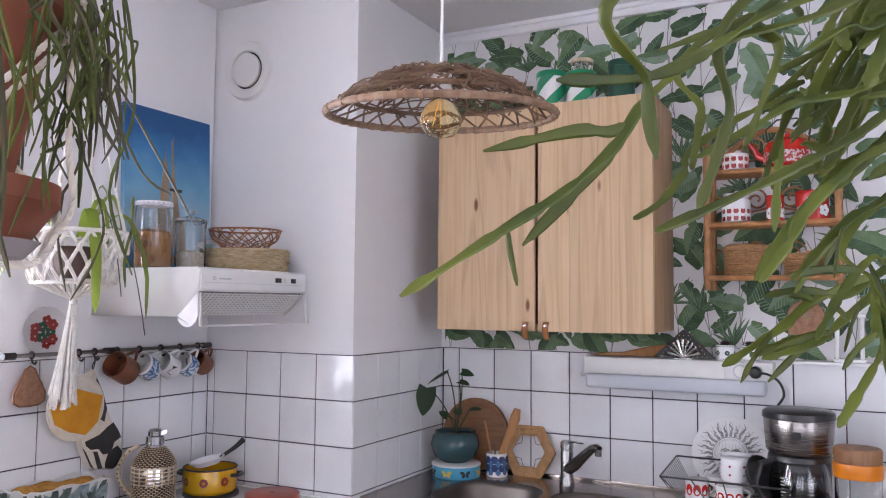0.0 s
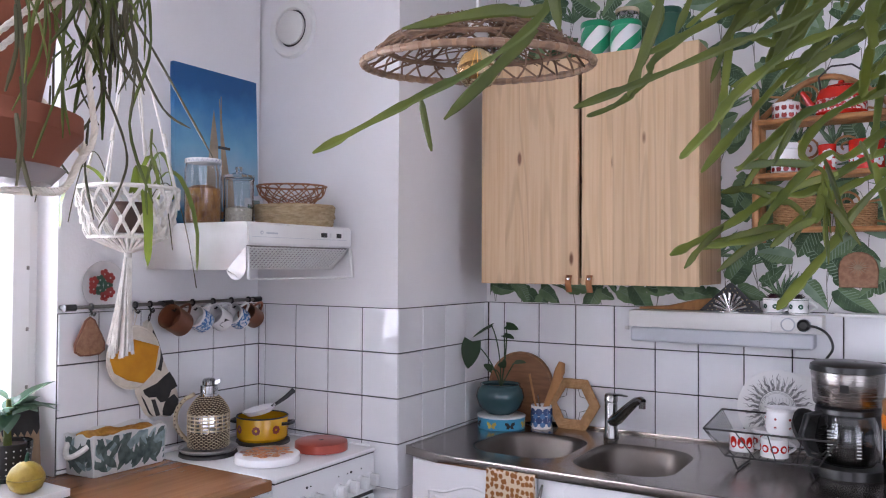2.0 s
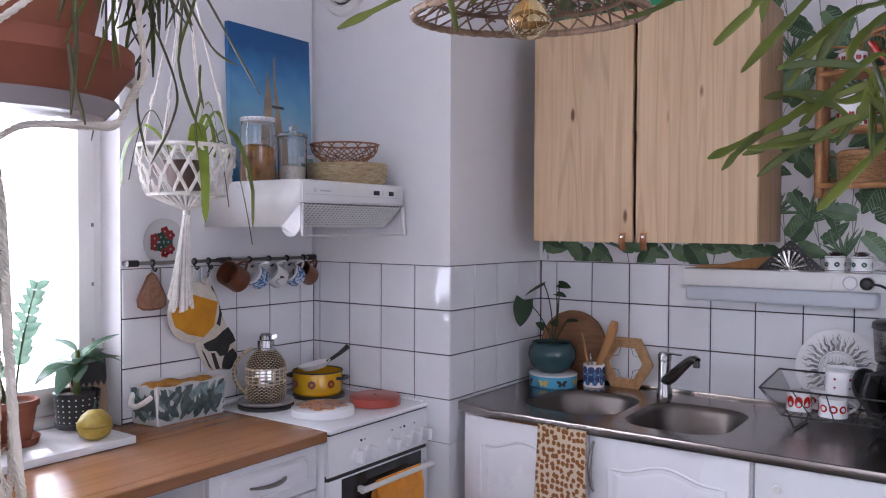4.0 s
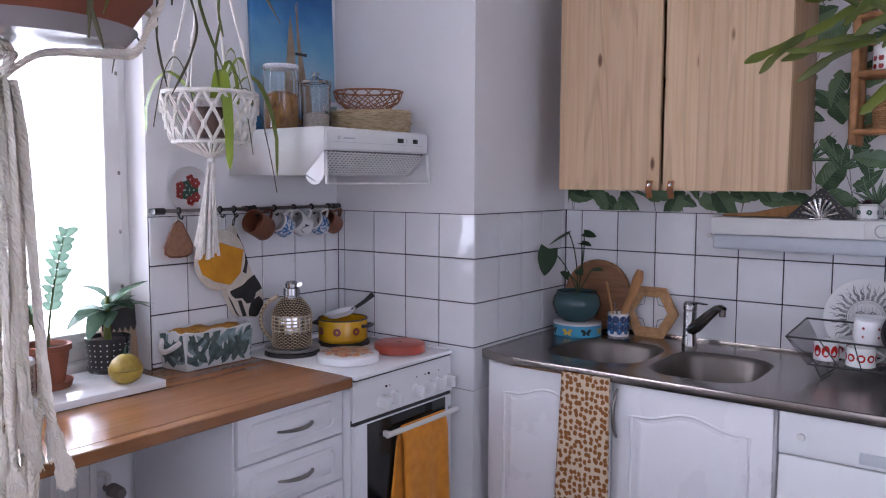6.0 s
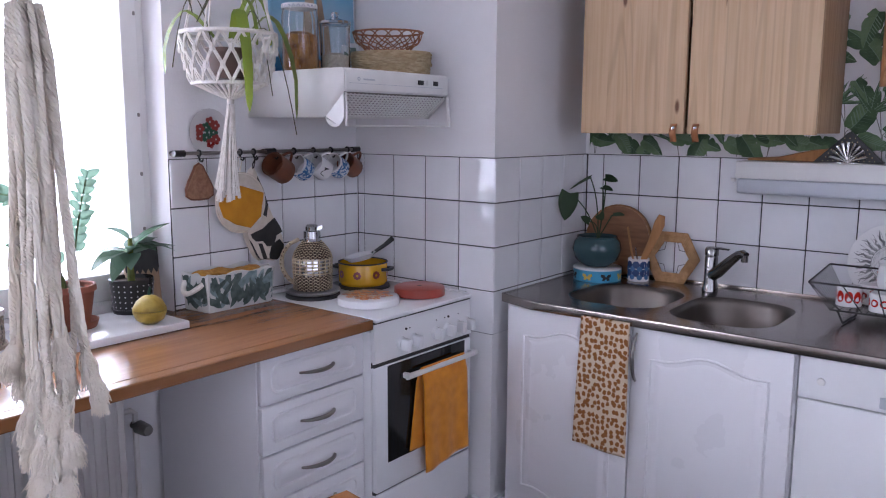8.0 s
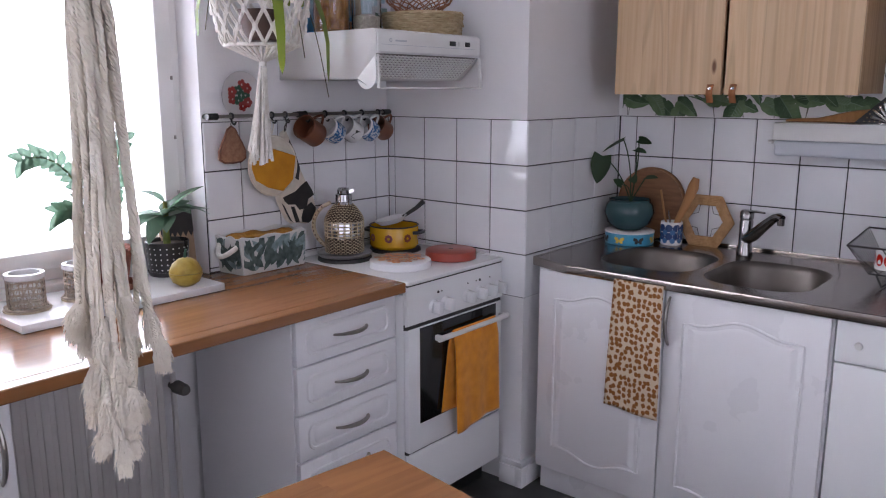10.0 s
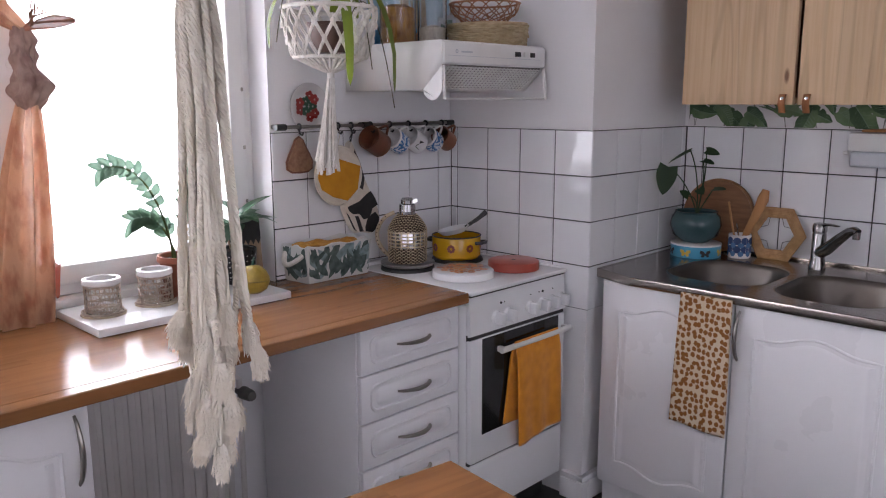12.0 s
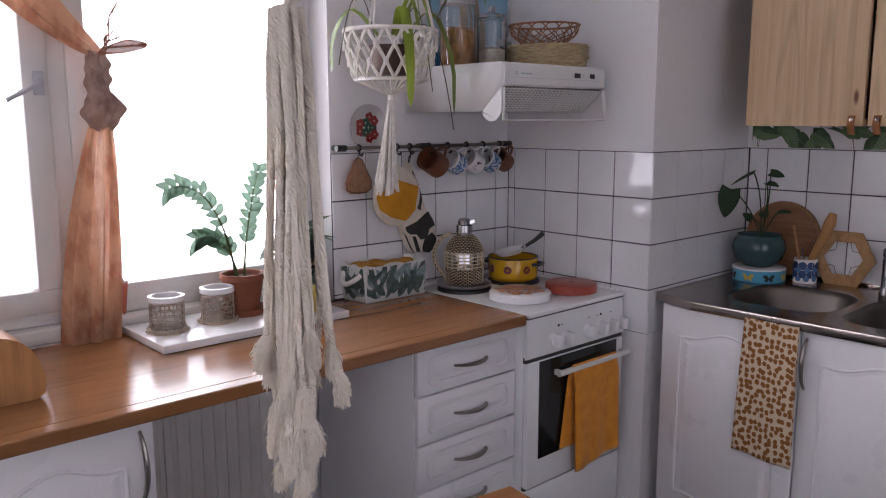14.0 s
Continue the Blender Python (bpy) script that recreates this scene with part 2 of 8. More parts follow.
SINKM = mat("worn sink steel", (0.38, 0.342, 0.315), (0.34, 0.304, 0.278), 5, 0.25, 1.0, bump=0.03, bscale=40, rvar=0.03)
# the bowls' inner shade is put into this colour, darker than the counter steel
BOWLSHADE = mat("satin bowl steel with shade", (0.20, 0.178, 0.16), (0.14, 0.122, 0.108), 5, 0.43, 1.0, bump=0.04, bscale=30)
CHROME = mat("chrome", (0.47, 0.47, 0.48), (0.40, 0.40, 0.41), 9, 0.09, 1.0, rvar=0.03)
NICKEL = mat("satin nickel", (0.32, 0.30, 0.28), (0.26, 0.24, 0.22), 9, 0.3, 1.0)
PINE = wood("pale pine", (0.64, 0.455, 0.275), (0.565, 0.375, 0.21), (30, 30, 1.0), 0.5, 0.07, True)
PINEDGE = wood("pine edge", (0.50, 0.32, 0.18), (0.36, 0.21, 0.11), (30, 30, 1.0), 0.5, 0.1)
BEECH = wood("oiled beech strip", (0.275, 0.124, 0.05), (0.222, 0.095, 0.038), (14, 1.2, 14), 0.17, 0.06)
TEAK = wood("dark wood", (0.33, 0.16, 0.07), (0.20, 0.09, 0.035), (20, 20, 2), 0.5, 0.1)
OAK = wood("light wood", (0.43, 0.21, 0.075), (0.32, 0.145, 0.05), (18, 18, 2), 0.5, 0.1)
CORK = mat("brown cork", (0.36, 0.20, 0.12), (0.24, 0.12, 0.07), 60, 0.8, bump=0.5, bscale=140)
RATTAN = mat("honey rattan", (0.45, 0.22, 0.085), (0.30, 0.135, 0.05), 25, 0.45, bump=0.3, bscale=90)
WICKER = mat("brown wicker", (0.105, 0.052, 0.027), (0.24, 0.145, 0.085), 18, 0.6, bump=0.3, bscale=120)
SEAGRASS = mat("pale seagrass", (0.50, 0.40, 0.25), (0.36, 0.27, 0.15), 40, 0.75, bump=0.6, bscale=120)
REED = mat("red-brown reed", (0.23, 0.085, 0.035), (0.33, 0.14, 0.06), 20, 0.5)
CANE = mat("pale cane", (0.60, 0.51, 0.36), (0.44, 0.35, 0.23), 30, 0.6, bump=0.3, bscale=150)
TERRA = mat("terracotta", (0.27, 0.084, 0.042), (0.19, 0.056, 0.029), 7, 0.75, bump=0.25, bscale=70)
CLAYBR = mat("brown stoneware", (0.19, 0.065, 0.03), (0.13, 0.045, 0.022), 12, 0.4, bump=0.1)
CERAM = mat("white ceramic", (0.78, 0.77, 0.77), (0.74, 0.73, 0.73), 5, 0.14, rvar=0.04)
RED = mat("red enamel", (0.52, 0.02, 0.012), (0.44, 0.016, 0.01), 5, 0.2)
DRED = mat("dark red print", (0.25, 0.02, 0.018), (0.30, 0.03, 0.025), 9, 0.3)
BRICKR = mat("brick red enamel", (0.38, 0.07, 0.045), (0.31, 0.055, 0.035), 8, 0.35)
YEL = mat("yellow enamel", (0.60, 0.33, 0.012), (0.52, 0.27, 0.01), 5, 0.2)
MUST = mat("mustard cloth", (0.76, 0.29, 0.010), (0.64, 0.22, 0.006), 30, 0.9, bump=0.7, bscale=260, sheen=0.3)
MUSTP = mat("mustard felt", (0.58, 0.26, 0.012), (0.50, 0.21, 0.01), 20, 0.85, bump=0.4, bscale=200)
ORANGE = mat("orange plastic", (0.75, 0.24, 0.008), (0.66, 0.20, 0.006), 5, 0.3)
LINEN = mat("cream cotton", (0.66, 0.60, 0.52), (0.57, 0.51, 0.43), 40, 0.9, bump=0.5, bscale=260)
COTTON = mat("white cotton cord", (0.78, 0.75, 0.71), (0.64, 0.60, 0.55), 60, 0.9, bump=0.8, bscale=240)
CORDC = mat("cream cotton rope", (0.92, 0.86, 0.77), (0.83, 0.75, 0.64), 50, 0.9, bump=0.9, bscale=300)
BLUEP = mat("blue print", (0.055, 0.16, 0.36), (0.55, 0.60, 0.68), 110, 0.25, contrast=(0.48, 0.52))
NAVY = mat("navy glaze", (0.03, 0.055, 0.16), (0.05, 0.09, 0.2), 9, 0.25)
# chrome for the tap, dark room reflections put into its colour
TAPM = mat("chrome with dark reflections", (0.30, 0.295, 0.29), (0.22, 0.215, 0.21), 14, 0.12, 1.0, rvar=0.05)
TURQ = mat("turquoise tin", (0.08, 0.36, 0.55), (0.07, 0.30, 0.48), 9, 0.35)
PETROL = mat("petrol glaze", (0.028, 0.066, 0.074), (0.045, 0.092, 0.098), 6, 0.16)
GREENT = mat("green tin", (0.015, 0.27, 0.12), (0.012, 0.22, 0.10), 6, 0.3)
DGREEN = mat("dark green tin", (0.012, 0.06, 0.035), (0.016, 0.08, 0.045), 6, 0.3)
SOIL = mat("potting soil", (0.03, 0.02, 0.014), (0.07, 0.045, 0.03), 60, 0.95, bump=1.0, bscale=120)
LEAF = mat("green leaf", (0.055, 0.105, 0.058), (0.03, 0.068, 0.034), 9, 0.28, bump=0.1, bscale=40)
LEAFD = mat("dark green leaf", (0.014, 0.034, 0.012), (0.022, 0.048, 0.017), 9, 0.6)
LEAFY = mat("fresh green leaf", (0.13, 0.19, 0.025), (0.08, 0.125, 0.018), 9, 0.4)
STEMG = mat("cactus stem green", (0.128, 0.150, 0.020), (0.042, 0.064, 0.009), 30, 0.55, rand=0.38, bump=0.2, bscale=60)
STEMD = mat("thin stem green", (0.125, 0.14, 0.022), (0.055, 0.065, 0.014), 30, 0.6, rand=0.35)
STEMB = mat("dark stem", (0.05, 0.05, 0.016), (0.075, 0.065, 0.025), 20, 0.5)
LEATHER = mat("tan leather", (0.38, 0.155, 0.055), (0.29, 0.11, 0.04), 20, 0.55, bump=0.3, bscale=150)
FLOORM = mat("dark grey vinyl", (0.055, 0.052, 0.05), (0.035, 0.033, 0.032), 7, 0.35, bump=0.1, bscale=60)
RADM = mat("grey radiator paint", (0.66, 0.63, 0.61), (0.60, 0.57, 0.55), 4, 0.4)
FRAMEW = mat("white window paint", (0.78, 0.77, 0.76), (0.71, 0.70, 0.68), 4, 0.35, bump=0.08, bscale=40)
SHEER = mat("orange sheer cloth", (0.66, 0.45, 0.28), (0.30, 0.095, 0.05), 22, 0.8, bump=0.8, bscale=60, stretch=(1, 1.6, 0.7), contrast=(0.44, 0.64), alpha=0.80)
KNOTM = mat("brown sheer cloth", (0.44, 0.29, 0.23), (0.24, 0.13, 0.105), 22, 0.8, bump=1.0, bscale=45, alpha=0.95)
PASTA = mat("dry pasta", (0.48, 0.22, 0.035), (0.20, 0.075, 0.012), 62, 0.6, bump=1.0, bscale=60)
RICE = mat("white rice", (0.62, 0.57, 0.48), (0.45, 0.40, 0.33), 120, 0.7, bump=1.0, bscale=160)
COFFEE = mat("dark drink", (0.01, 0.006, 0.004), (0.012, 0.008, 0.005), 5, 0.1)
SAIL = mat("cream sail", (0.36, 0.28, 0.19), (0.24, 0.18, 0.12), 14, 0.7)
GLASS = mat("clear glass", (0.97, 0.98, 0.98), (0.96, 0.97, 0.97), 2, 0.02, trans=1.0, ior=1.45, rvar=0.0)
AMBER = mat("amber glass", (0.99, 0.84, 0.52), (0.98, 0.80, 0.46), 2, 0.02, trans=1.0, ior=1.3, rvar=0.0)
BULBW = glow("filament", (1.0, 0.62, 0.2), 1.2)
WPD = mat("dark leaf print", (0.028, 0.064, 0.026), (0.065, 0.120, 0.052), 30, 0.7)
WPM = mat("green leaf print", (0.085, 0.150, 0.064), (0.16, 0.24, 0.12), 26, 0.7)
WPL = mat("pale leaf print", (0.23, 0.32, 0.22), (0.16, 0.24, 0.16), 26, 0.7)
WPS = mat("stem print", (0.16, 0.16, 0.14), (0.22, 0.22, 0.2), 30, 0.7)
LEOP = bpy.data.materials.new("spotted towel")


def spotted(m):
    """Cream towelling with rust spots."""
    m.use_nodes = True
    N, L = m.node_tree.nodes, m.node_tree.links
    p = N["Principled BSDF"]
    tc, v, n = N.new("ShaderNodeTexCoord"), N.new("ShaderNodeTexVoronoi"), N.new("ShaderNodeTexNoise")
    mp = N.new("ShaderNodeMapping")
    mp.inputs["Scale"].default_value = (58, 1, 50)
    mp.inputs["Rotation"].default_value = (radians(-90), 0, 0)
    L.new(tc.outputs["Object"], mp.inputs["Vector"])
    v.voronoi_dimensions = "2D"
    v.inputs["Scale"].default_value, v.inputs["Randomness"].default_value = 1.0, 0.62
    n0, wob = N.new("ShaderNodeTexNoise"), N.new("ShaderNodeVectorMath")
    n0.inputs["Scale"].default_value = 2.2
    wob.operation = "MULTIPLY_ADD"
    wob.inputs[1].default_value = (0.55, 0.55, 0)
    L.new(mp.outputs[0], n0.inputs["Vector"])
    L.new(n0.outputs["Color"], wob.inputs[0])
    L.new(mp.outputs[0], wob.inputs[2])
    L.new(wob.outputs[0], v.inputs["Vector"])
    r = N.new("ShaderNodeMapRange")
    r.inputs["From Min"].default_value, r.inputs["From Max"].default_value = 0.42, 0.36
    L.new(v.outputs["Distance"], r.inputs["Value"])
    mx = N.new("ShaderNodeMix")
    mx.data_type = "RGBA"
    mx.inputs[6].default_value, mx.inputs[7].default_value = (0.66, 0.52, 0.37, 1), (0.27, 0.10, 0.02, 1)
    L.new(r.outputs[0], mx.inputs[0])
    L.new(mx.outputs[2], p.inputs["Base Color"])
    p.inputs["Roughness"].default_value = 0.95
    n.inputs["Scale"].default_value = 320
    L.new(tc.outputs["Object"], n.inputs["Vector"])
    b = N.new("ShaderNodeBump")
    b.inputs["Strength"].default_value, b.inputs["Distance"].default_value = 0.8, 0.002
    L.new(n.outputs["Fac"], b.inputs["Height"])
    L.new(b.outputs[0], p.inputs["Normal"])


spotted(LEOP)
for m_, c_, a_ in ((LEAF, (0.22, 0.33, 0.24), 0.46), (LEAFY, (0.30, 0.38, 0.04), 0.35), (LEAFD, (0.04, 0.12, 0.03), 0.2), (STEMG, (0.28, 0.32, 0.03), 0.25), (STEMD, (0.14, 0.24, 0.05), 0.25), (SHEER, (0.85, 0.56, 0.40), 0.42), (CORDC, (0.86, 0.80, 0.70), 0.25)):
    thin(m_, c_, a_)


def graded(name, stops, z0, z1, rough=0.6):
    """Paint that changes with height, with cloudy patches: for the painted picture."""
    m = bpy.data.materials.new(name)
    m.use_nodes = True
    N, L = m.node_tree.nodes, m.node_tree.links
    tc, sp, n, ad, mr, cr = (N.new("ShaderNode" + k) for k in ("TexCoord", "SeparateXYZ", "TexNoise", "Math", "MapRange", "ValToRGB"))
    L.new(tc.outputs["Object"], sp.inputs[0])
    n.inputs["Scale"].default_value, n.inputs["Detail"].default_value = 7, 5
    L.new(tc.outputs["Object"], n.inputs["Vector"])
    mr.inputs["From Min"].default_value, mr.inputs["From Max"].default_value = z0, z1
    L.new(sp.outputs["Z"], mr.inputs["Value"])
    ad.operation = "MULTIPLY_ADD"
    ad.inputs[1].default_value = 0.35
    L.new(n.outputs["Fac"], ad.inputs[0])
    L.new(mr.outputs[0], ad.inputs[2])
    L.new(ad.outputs[0], cr.inputs[0])
    while len(cr.color_ramp.elements) < len(stops):
        cr.color_ramp.elements.new(0.5)
    for e, (pos, c) in zip(cr.color_ramp.elements, stops):
        e.position, e.color = pos, (*c, 1)
    L.new(cr.outputs[0], N["Principled BSDF"].inputs["Base Color"])
    N["Principled BSDF"].inputs["Roughness"].default_value = rough
    return m


SEA = graded("painted sea sky", [(0.16, (0.015, 0.10, 0.25)), (0.28, (0.05, 0.22, 0.42)), (0.36, (0.35, 0.47, 0.55)), (0.62, (0.16, 0.36, 0.52)), (0.82, (0.05, 0.20, 0.42)), (1.0, (0.012, 0.09, 0.25))], 0.0, 0.62)

# ---- large structure ----
TILE, TOP = 0.1525, 1.3175
CEILZ = 2.60
XP, YS = 0.65, 0.642          # pillar edge and sink wall
WY0, WY1, WZ0, WZ1 = -3.1, -0.815, 0.845, 2.45   # window opening in the west wall


def structure(name, bm, material, label, category):
    return tagged(part(name, bm, material, None, "", 30), label, category, "", "structure")


structure("floor", rbox(-0.1, 4.2, -4.4, 0.9, -0.12, 0), FLOORM, "dark grey vinyl kitchen floor", "floor")
structure("ceiling", rbox(-0.1, 4.2, -4.4, 0.9, CEILZ, CEILZ + 0.12), CEIL, "white painted ceiling", "ceiling")
bm = rbox(-0.3, 0, -4.4, WY0, 0, CEILZ)
rbox(-0.3, 0, WY1, 0.0, 0, CEILZ, into=bm)
rbox(-0.3, 0, WY0, WY1, 0, WZ0 - 0.04, into=bm)
rbox(-0.3, 0, WY0, WY1, WZ1, CEILZ, into=bm)
rbox(-0.3, -0.062, WY0, WY1, WZ0 - 0.04, WZ0 + 0.0015, into=bm)
rbox(-0.3, -0.225, WY0, WY1, WZ0 + 0.0015, WZ0 + 0.05, into=bm)
wall_west = structure("wall_west", bm, PLASTER, "white plastered wall with a large window", "wall")
wall_stove = structure("wall_north", rbox(-0.3, XP - 0.012, 0.012, 0.9, 0, CEILZ), PLASTER, "white plastered wall pier behind the stove", "wall")
wall_sink = structure("wall_north_sink", rbox(XP - 0.012, 4.2, YS + 0.008, 0.9, 0, CEILZ), PLASTER, "white wall behind the sink", "wall")
# east and south walls are unseen; their openings are added to let fill light in
bm = rbox(4.0, 4.2, -4.4, -3.0, 0, CEILZ)
rbox(4.0, 4.2, -1.2, YS + 0.008, 0, CEILZ, into=bm)
rbox(4.0, 4.2, -3.0, -1.2, 0, 0.8, into=bm)
rbox(4.0, 4.2, -3.0, -1.2, 2.2, CEILZ, into=bm)
structure("wall_east", bm, PLASTER, "plain unseen white wall with an opening added for fill light", "wall")
bm = rbox(0, 1.2, -4.4, -4.2, 0, CEILZ)
rbox(3.4, 4.0, -4.4, -4.2, 0, CEILZ, into=bm)
rbox(1.2, 3.4, -4.4, -4.2, 0, 0.8, into=bm)
rbox(1.2, 3.4, -4.4, -4.2, 2.3, CEILZ, into=bm)
structure("wall_south", bm, PLASTER, "plain unseen white wall with an opening added for fill light", "wall")
# grout beds behind the tiles
tagged(part("grout", rbox(0, 0.003, WY1, 0, 0.84, TOP, 0), GROUT, wall_west), "dark grey tile joints")
bm = rbox(0.004, XP - 0.004, 0.002, 0.012, 0.7075, TOP)
rbox(XP - 0.014, XP - 0.005, 0.0025, YS + 0.008, 0.7075, TOP, into=bm)
part("grout", bm, GROUT, wall_stove, "dark grey tile joints")
part("grout", rbox(XP - 0.004, 3.2, YS + 0.001, YS + 0.009, 0.80, TOP), GROUT, wall_sink, "dark grey tile joints")
# plinth and ledge of the pier
bm = rbox(0.56, XP - 0.005, -0.012, 0.02, 0, 0.075, 0.004)
rbox(XP - 0.02, XP + 0.012, -0.012, 0.13, 0, 0.075, 0.004, into=bm)
rbox(0.56, XP + 0.004, -0.006, 0.02, 0.075, 0.095, 0.003, into=bm)
rbox(XP - 0.02, XP + 0.006, -0.006, 0.12, 0.075, 0.095, 0.003, into=bm)
structure("baseboard", bm, WHITE, "white painted wooden baseboard round the pier", "baseboard")
# ceiling moulding over the wallpaper
bm = rbox(XP, 4.0, YS - 0.016, YS + 0.008, CEILZ - 0.045, CEILZ, 0.004)
rbox(XP, 4.0, YS - 0.026, YS - 0.012, CEILZ - 0.018, CEILZ, 0.004, into=bm)
structure("trim", bm, WHITE, "white ceiling moulding above the wallpaper", "trim")

# wallpaper with printed leaves
wallpaper = structure("wallpaper", rbox(XP + 0.002, 3.2, YS + 0.004, YS + 0.0085, TOP + 0.002, CEILZ - 0.04), PAPER, "white wallpaper printed with large green tropical leaves", "wallpaper")
prints = {k: bmesh.new() for k in ("d", "m", "l", "s")}
rl = random.Random(21)


def flat_leaf(bms, u, v, ang, L, W, y):
    """A broad printed leaf in two tones with a pale midrib, side veins and torn margins."""
    n = 24
    c, d = math.cos(ang), math.sin(ang)
    bend = rl.uniform(-0.35, 0.35)
    wave = rl.uniform(0, 6)
    cuts = [(rl.uniform(0.2, 0.85), rl.uniform(0.15, 0.5)) for _ in range(rl.randrange(1, 4))]

    def at(bm, p, q, lift=0.0):
        q2 = q + bend * p * p / L
        return bm.verts.new((min(3.15, max(XP + 0.006, u + c * p - d * q2)), y - lift, min(CEILZ - 0.045, max(TOP + 0.003, v + d * p + c * q2))))

    def half(t, s):
        w = W / 2 * math.sin(math.pi * (0.03 + 0.97 * t) ** 0.62) ** 0.7 * (1 + 0.04 * math.sin(t * 21 + wave + s))
        for i, (a, deep) in enumerate(cuts):
            if (i % 2 == 0) == (s > 0):
                w *= 1 - deep * max(0, 1 - abs(t - a) / 0.045)
        return w

    for s, bm in zip((-1, 1), bms):
        mid = [at(bm, t * L / n, 0) for t in range(n + 1)]
        vs = [at(bm, t * L / n - (0.05 * L if t < 2 else 0), s * (half(t / n, s) if t < n else 0.0005)) for t in range(n + 1)]
        for i in range(n):
            bm.faces.new((mid[i], mid[i + 1], vs[i + 1], vs[i]))
    bm = prints["l"]
    for i in range(n - 1):
        a, b = L * i / n, L * (i + 1) / n
        bm.faces.new([at(bm, p, q, 0.00001) for p, q in ((a, -0.0009), (b, -0.0008), (b, 0.0008), (a, 0.0009))])
    sheen = rl.random()
    for i in range(2, n - 4, 2):
        a = L * i / n
        for s in (-1, 1):
            q = half(i / n, s) * 0.86
            k = 0.0007 if (sheen < 0.45 or s < 0) else L / n * rl.uniform(0.35, 0.8)
            bm.faces.new([at(bm, p, w, 0.00001) for p, w in ((a, s * 0.0012), (a + k, s * 0.0012), (a + q * 0.55 + k, s * q), (a + q * 0.55, s * q * 0.97))])


def printed_line(points, w):
    bm = prints["s"]
    for (xa, za), (xb, zb) in zip(points, points[1:]):
        bm.faces.new([bm.verts.new((x, YS + 0.0037, max(TOP + 0.003, z))) for x, z in ((xa - w, za), (xa + w, za), (xb + w, zb), (xb - w, zb))])


def fan(u, v, up, y, n=9):
    """A printed spray of narrow pointed leaves on one stalk."""
    for i in range(n):
        a = up + (i - (n - 1) / 2) * 0.26 + rl.uniform(-0.08, 0.08)
        flat_leaf((prints["d"], prints["d" if i % 3 else "m"]), u, v, a, rl.uniform(0.07, 0.12), 0.012, y - 0.00002 * i)


row = count = 0
ux = XP + 0.04
v0, v1 = TOP + 0.004, CEILZ - 0.05
while ux < 2.75:
    printed_line([(ux + 0.014 * math.sin(z * 9 + row), z) for z in (v0 + (v1 - v0) * i / 12 for i in range(13))], 0.0013)
    z = v0 + 0.03 + rl.random() * 0.06
    k = row
    while z < v1 + 0.03:
        side = 1 if k % 2 else -1
        a = rl.uniform(-1.25, 0.1) if k % 3 else rl.uniform(0.2, 1.1)
        a = a if side > 0 else math.pi - a
        L = rl.uniform(0.095, 0.155)
        key = rl.choice(("dm", "md", "dm", "md", "ml", "dd", "lm", "dd"))
        bx = ux + side * rl.uniform(0.0, 0.035)
        y = YS + 0.0037 - 0.000015 * count
        printed_line([(ux + 0.014 * math.sin((z - 0.07) * 9 + row), z - 0.07), (ux + (bx - ux) * 0.5, z - 0.01), (bx, z)], 0.0013)
        if k % 7 == 3:
            fan(bx, z, math.pi / 2 + rl.uniform(-0.5, 0.5), y)
            count += 9
        else:
            flat_leaf((prints[key[0]], prints[key[1]]), bx, z, a, L, L * rl.uniform(0.44, 0.62), y)
            count += 1
        z += rl.uniform(0.060, 0.088)
        k += 1
    row += 1
    ux += rl.uniform(0.098, 0.118)
# the row of leaves that shows under the wall cabinet
for i in range(10):
    flat_leaf((prints["m"], prints["m" if i % 2 else "d"]), XP + 0.02 + i * 0.105, TOP + 0.068 + 0.010 * math.sin(i * 2.3), -0.45 - 0.25 * math.sin(i * 1.7), 0.10, 0.058, YS + 0.0015 - 0.0003 * (i % 2))
for key, m in (("d", WPD), ("m", WPM), ("l", WPL), ("s", WPS)):
    tagged(part("print", prints[key], m, wallpaper, "", 0), "printed green leaves", "", "", "stuff")

# window
win = thing("window_1", (-0.10, WY1, WZ0), "large white-framed window, bright overcast daylight outside", "window", kind="structure")
fr = bmesh.new()
YA, YB, ZB = WY0 - WY1, 0.0, WZ1 - WZ0
for y0, y1, z0, z1 in ((YA, YB, 0.045, 0.085), (YA, YB, ZB - 0.05, ZB), (-0.035, YB, 0.085, ZB - 0.05), (YA, YA + 0.035, 0.085, ZB - 0.05), (-0.80, -0.735, 0.085, ZB - 0.05)):
    rbox(-0.12, 0.0, y0, y1, z0, z1, 0.004, into=fr)
part("window_frame", fr, FRAMEW, win)


def sash(y0, y1, w, parent):
    s = bmesh.new()
    z0, z1 = 0.078, ZB - 0.055
    for a, b, c, d in ((y0, y1, z0, z0 + w), (y0, y1, z1 - w, z1), (y0, y0 + w, z0 + w, z1 - w), (y1 - w, y1, z0 + w, z1 - w)):
        rbox(-0.05, 0.012, a, b, c, d, 0.004, into=s)
    ob = part("sash", s, FRAMEW, parent)
    g = part("pane", rbox(-0.022, -0.018, y0 + w - 0.004, y1 - w + 0.004, z0 + w - 0.004, z1 - w + 0.004), GLASS, ob, "clear window glass")
    g.visible_shadow = False
    return ob


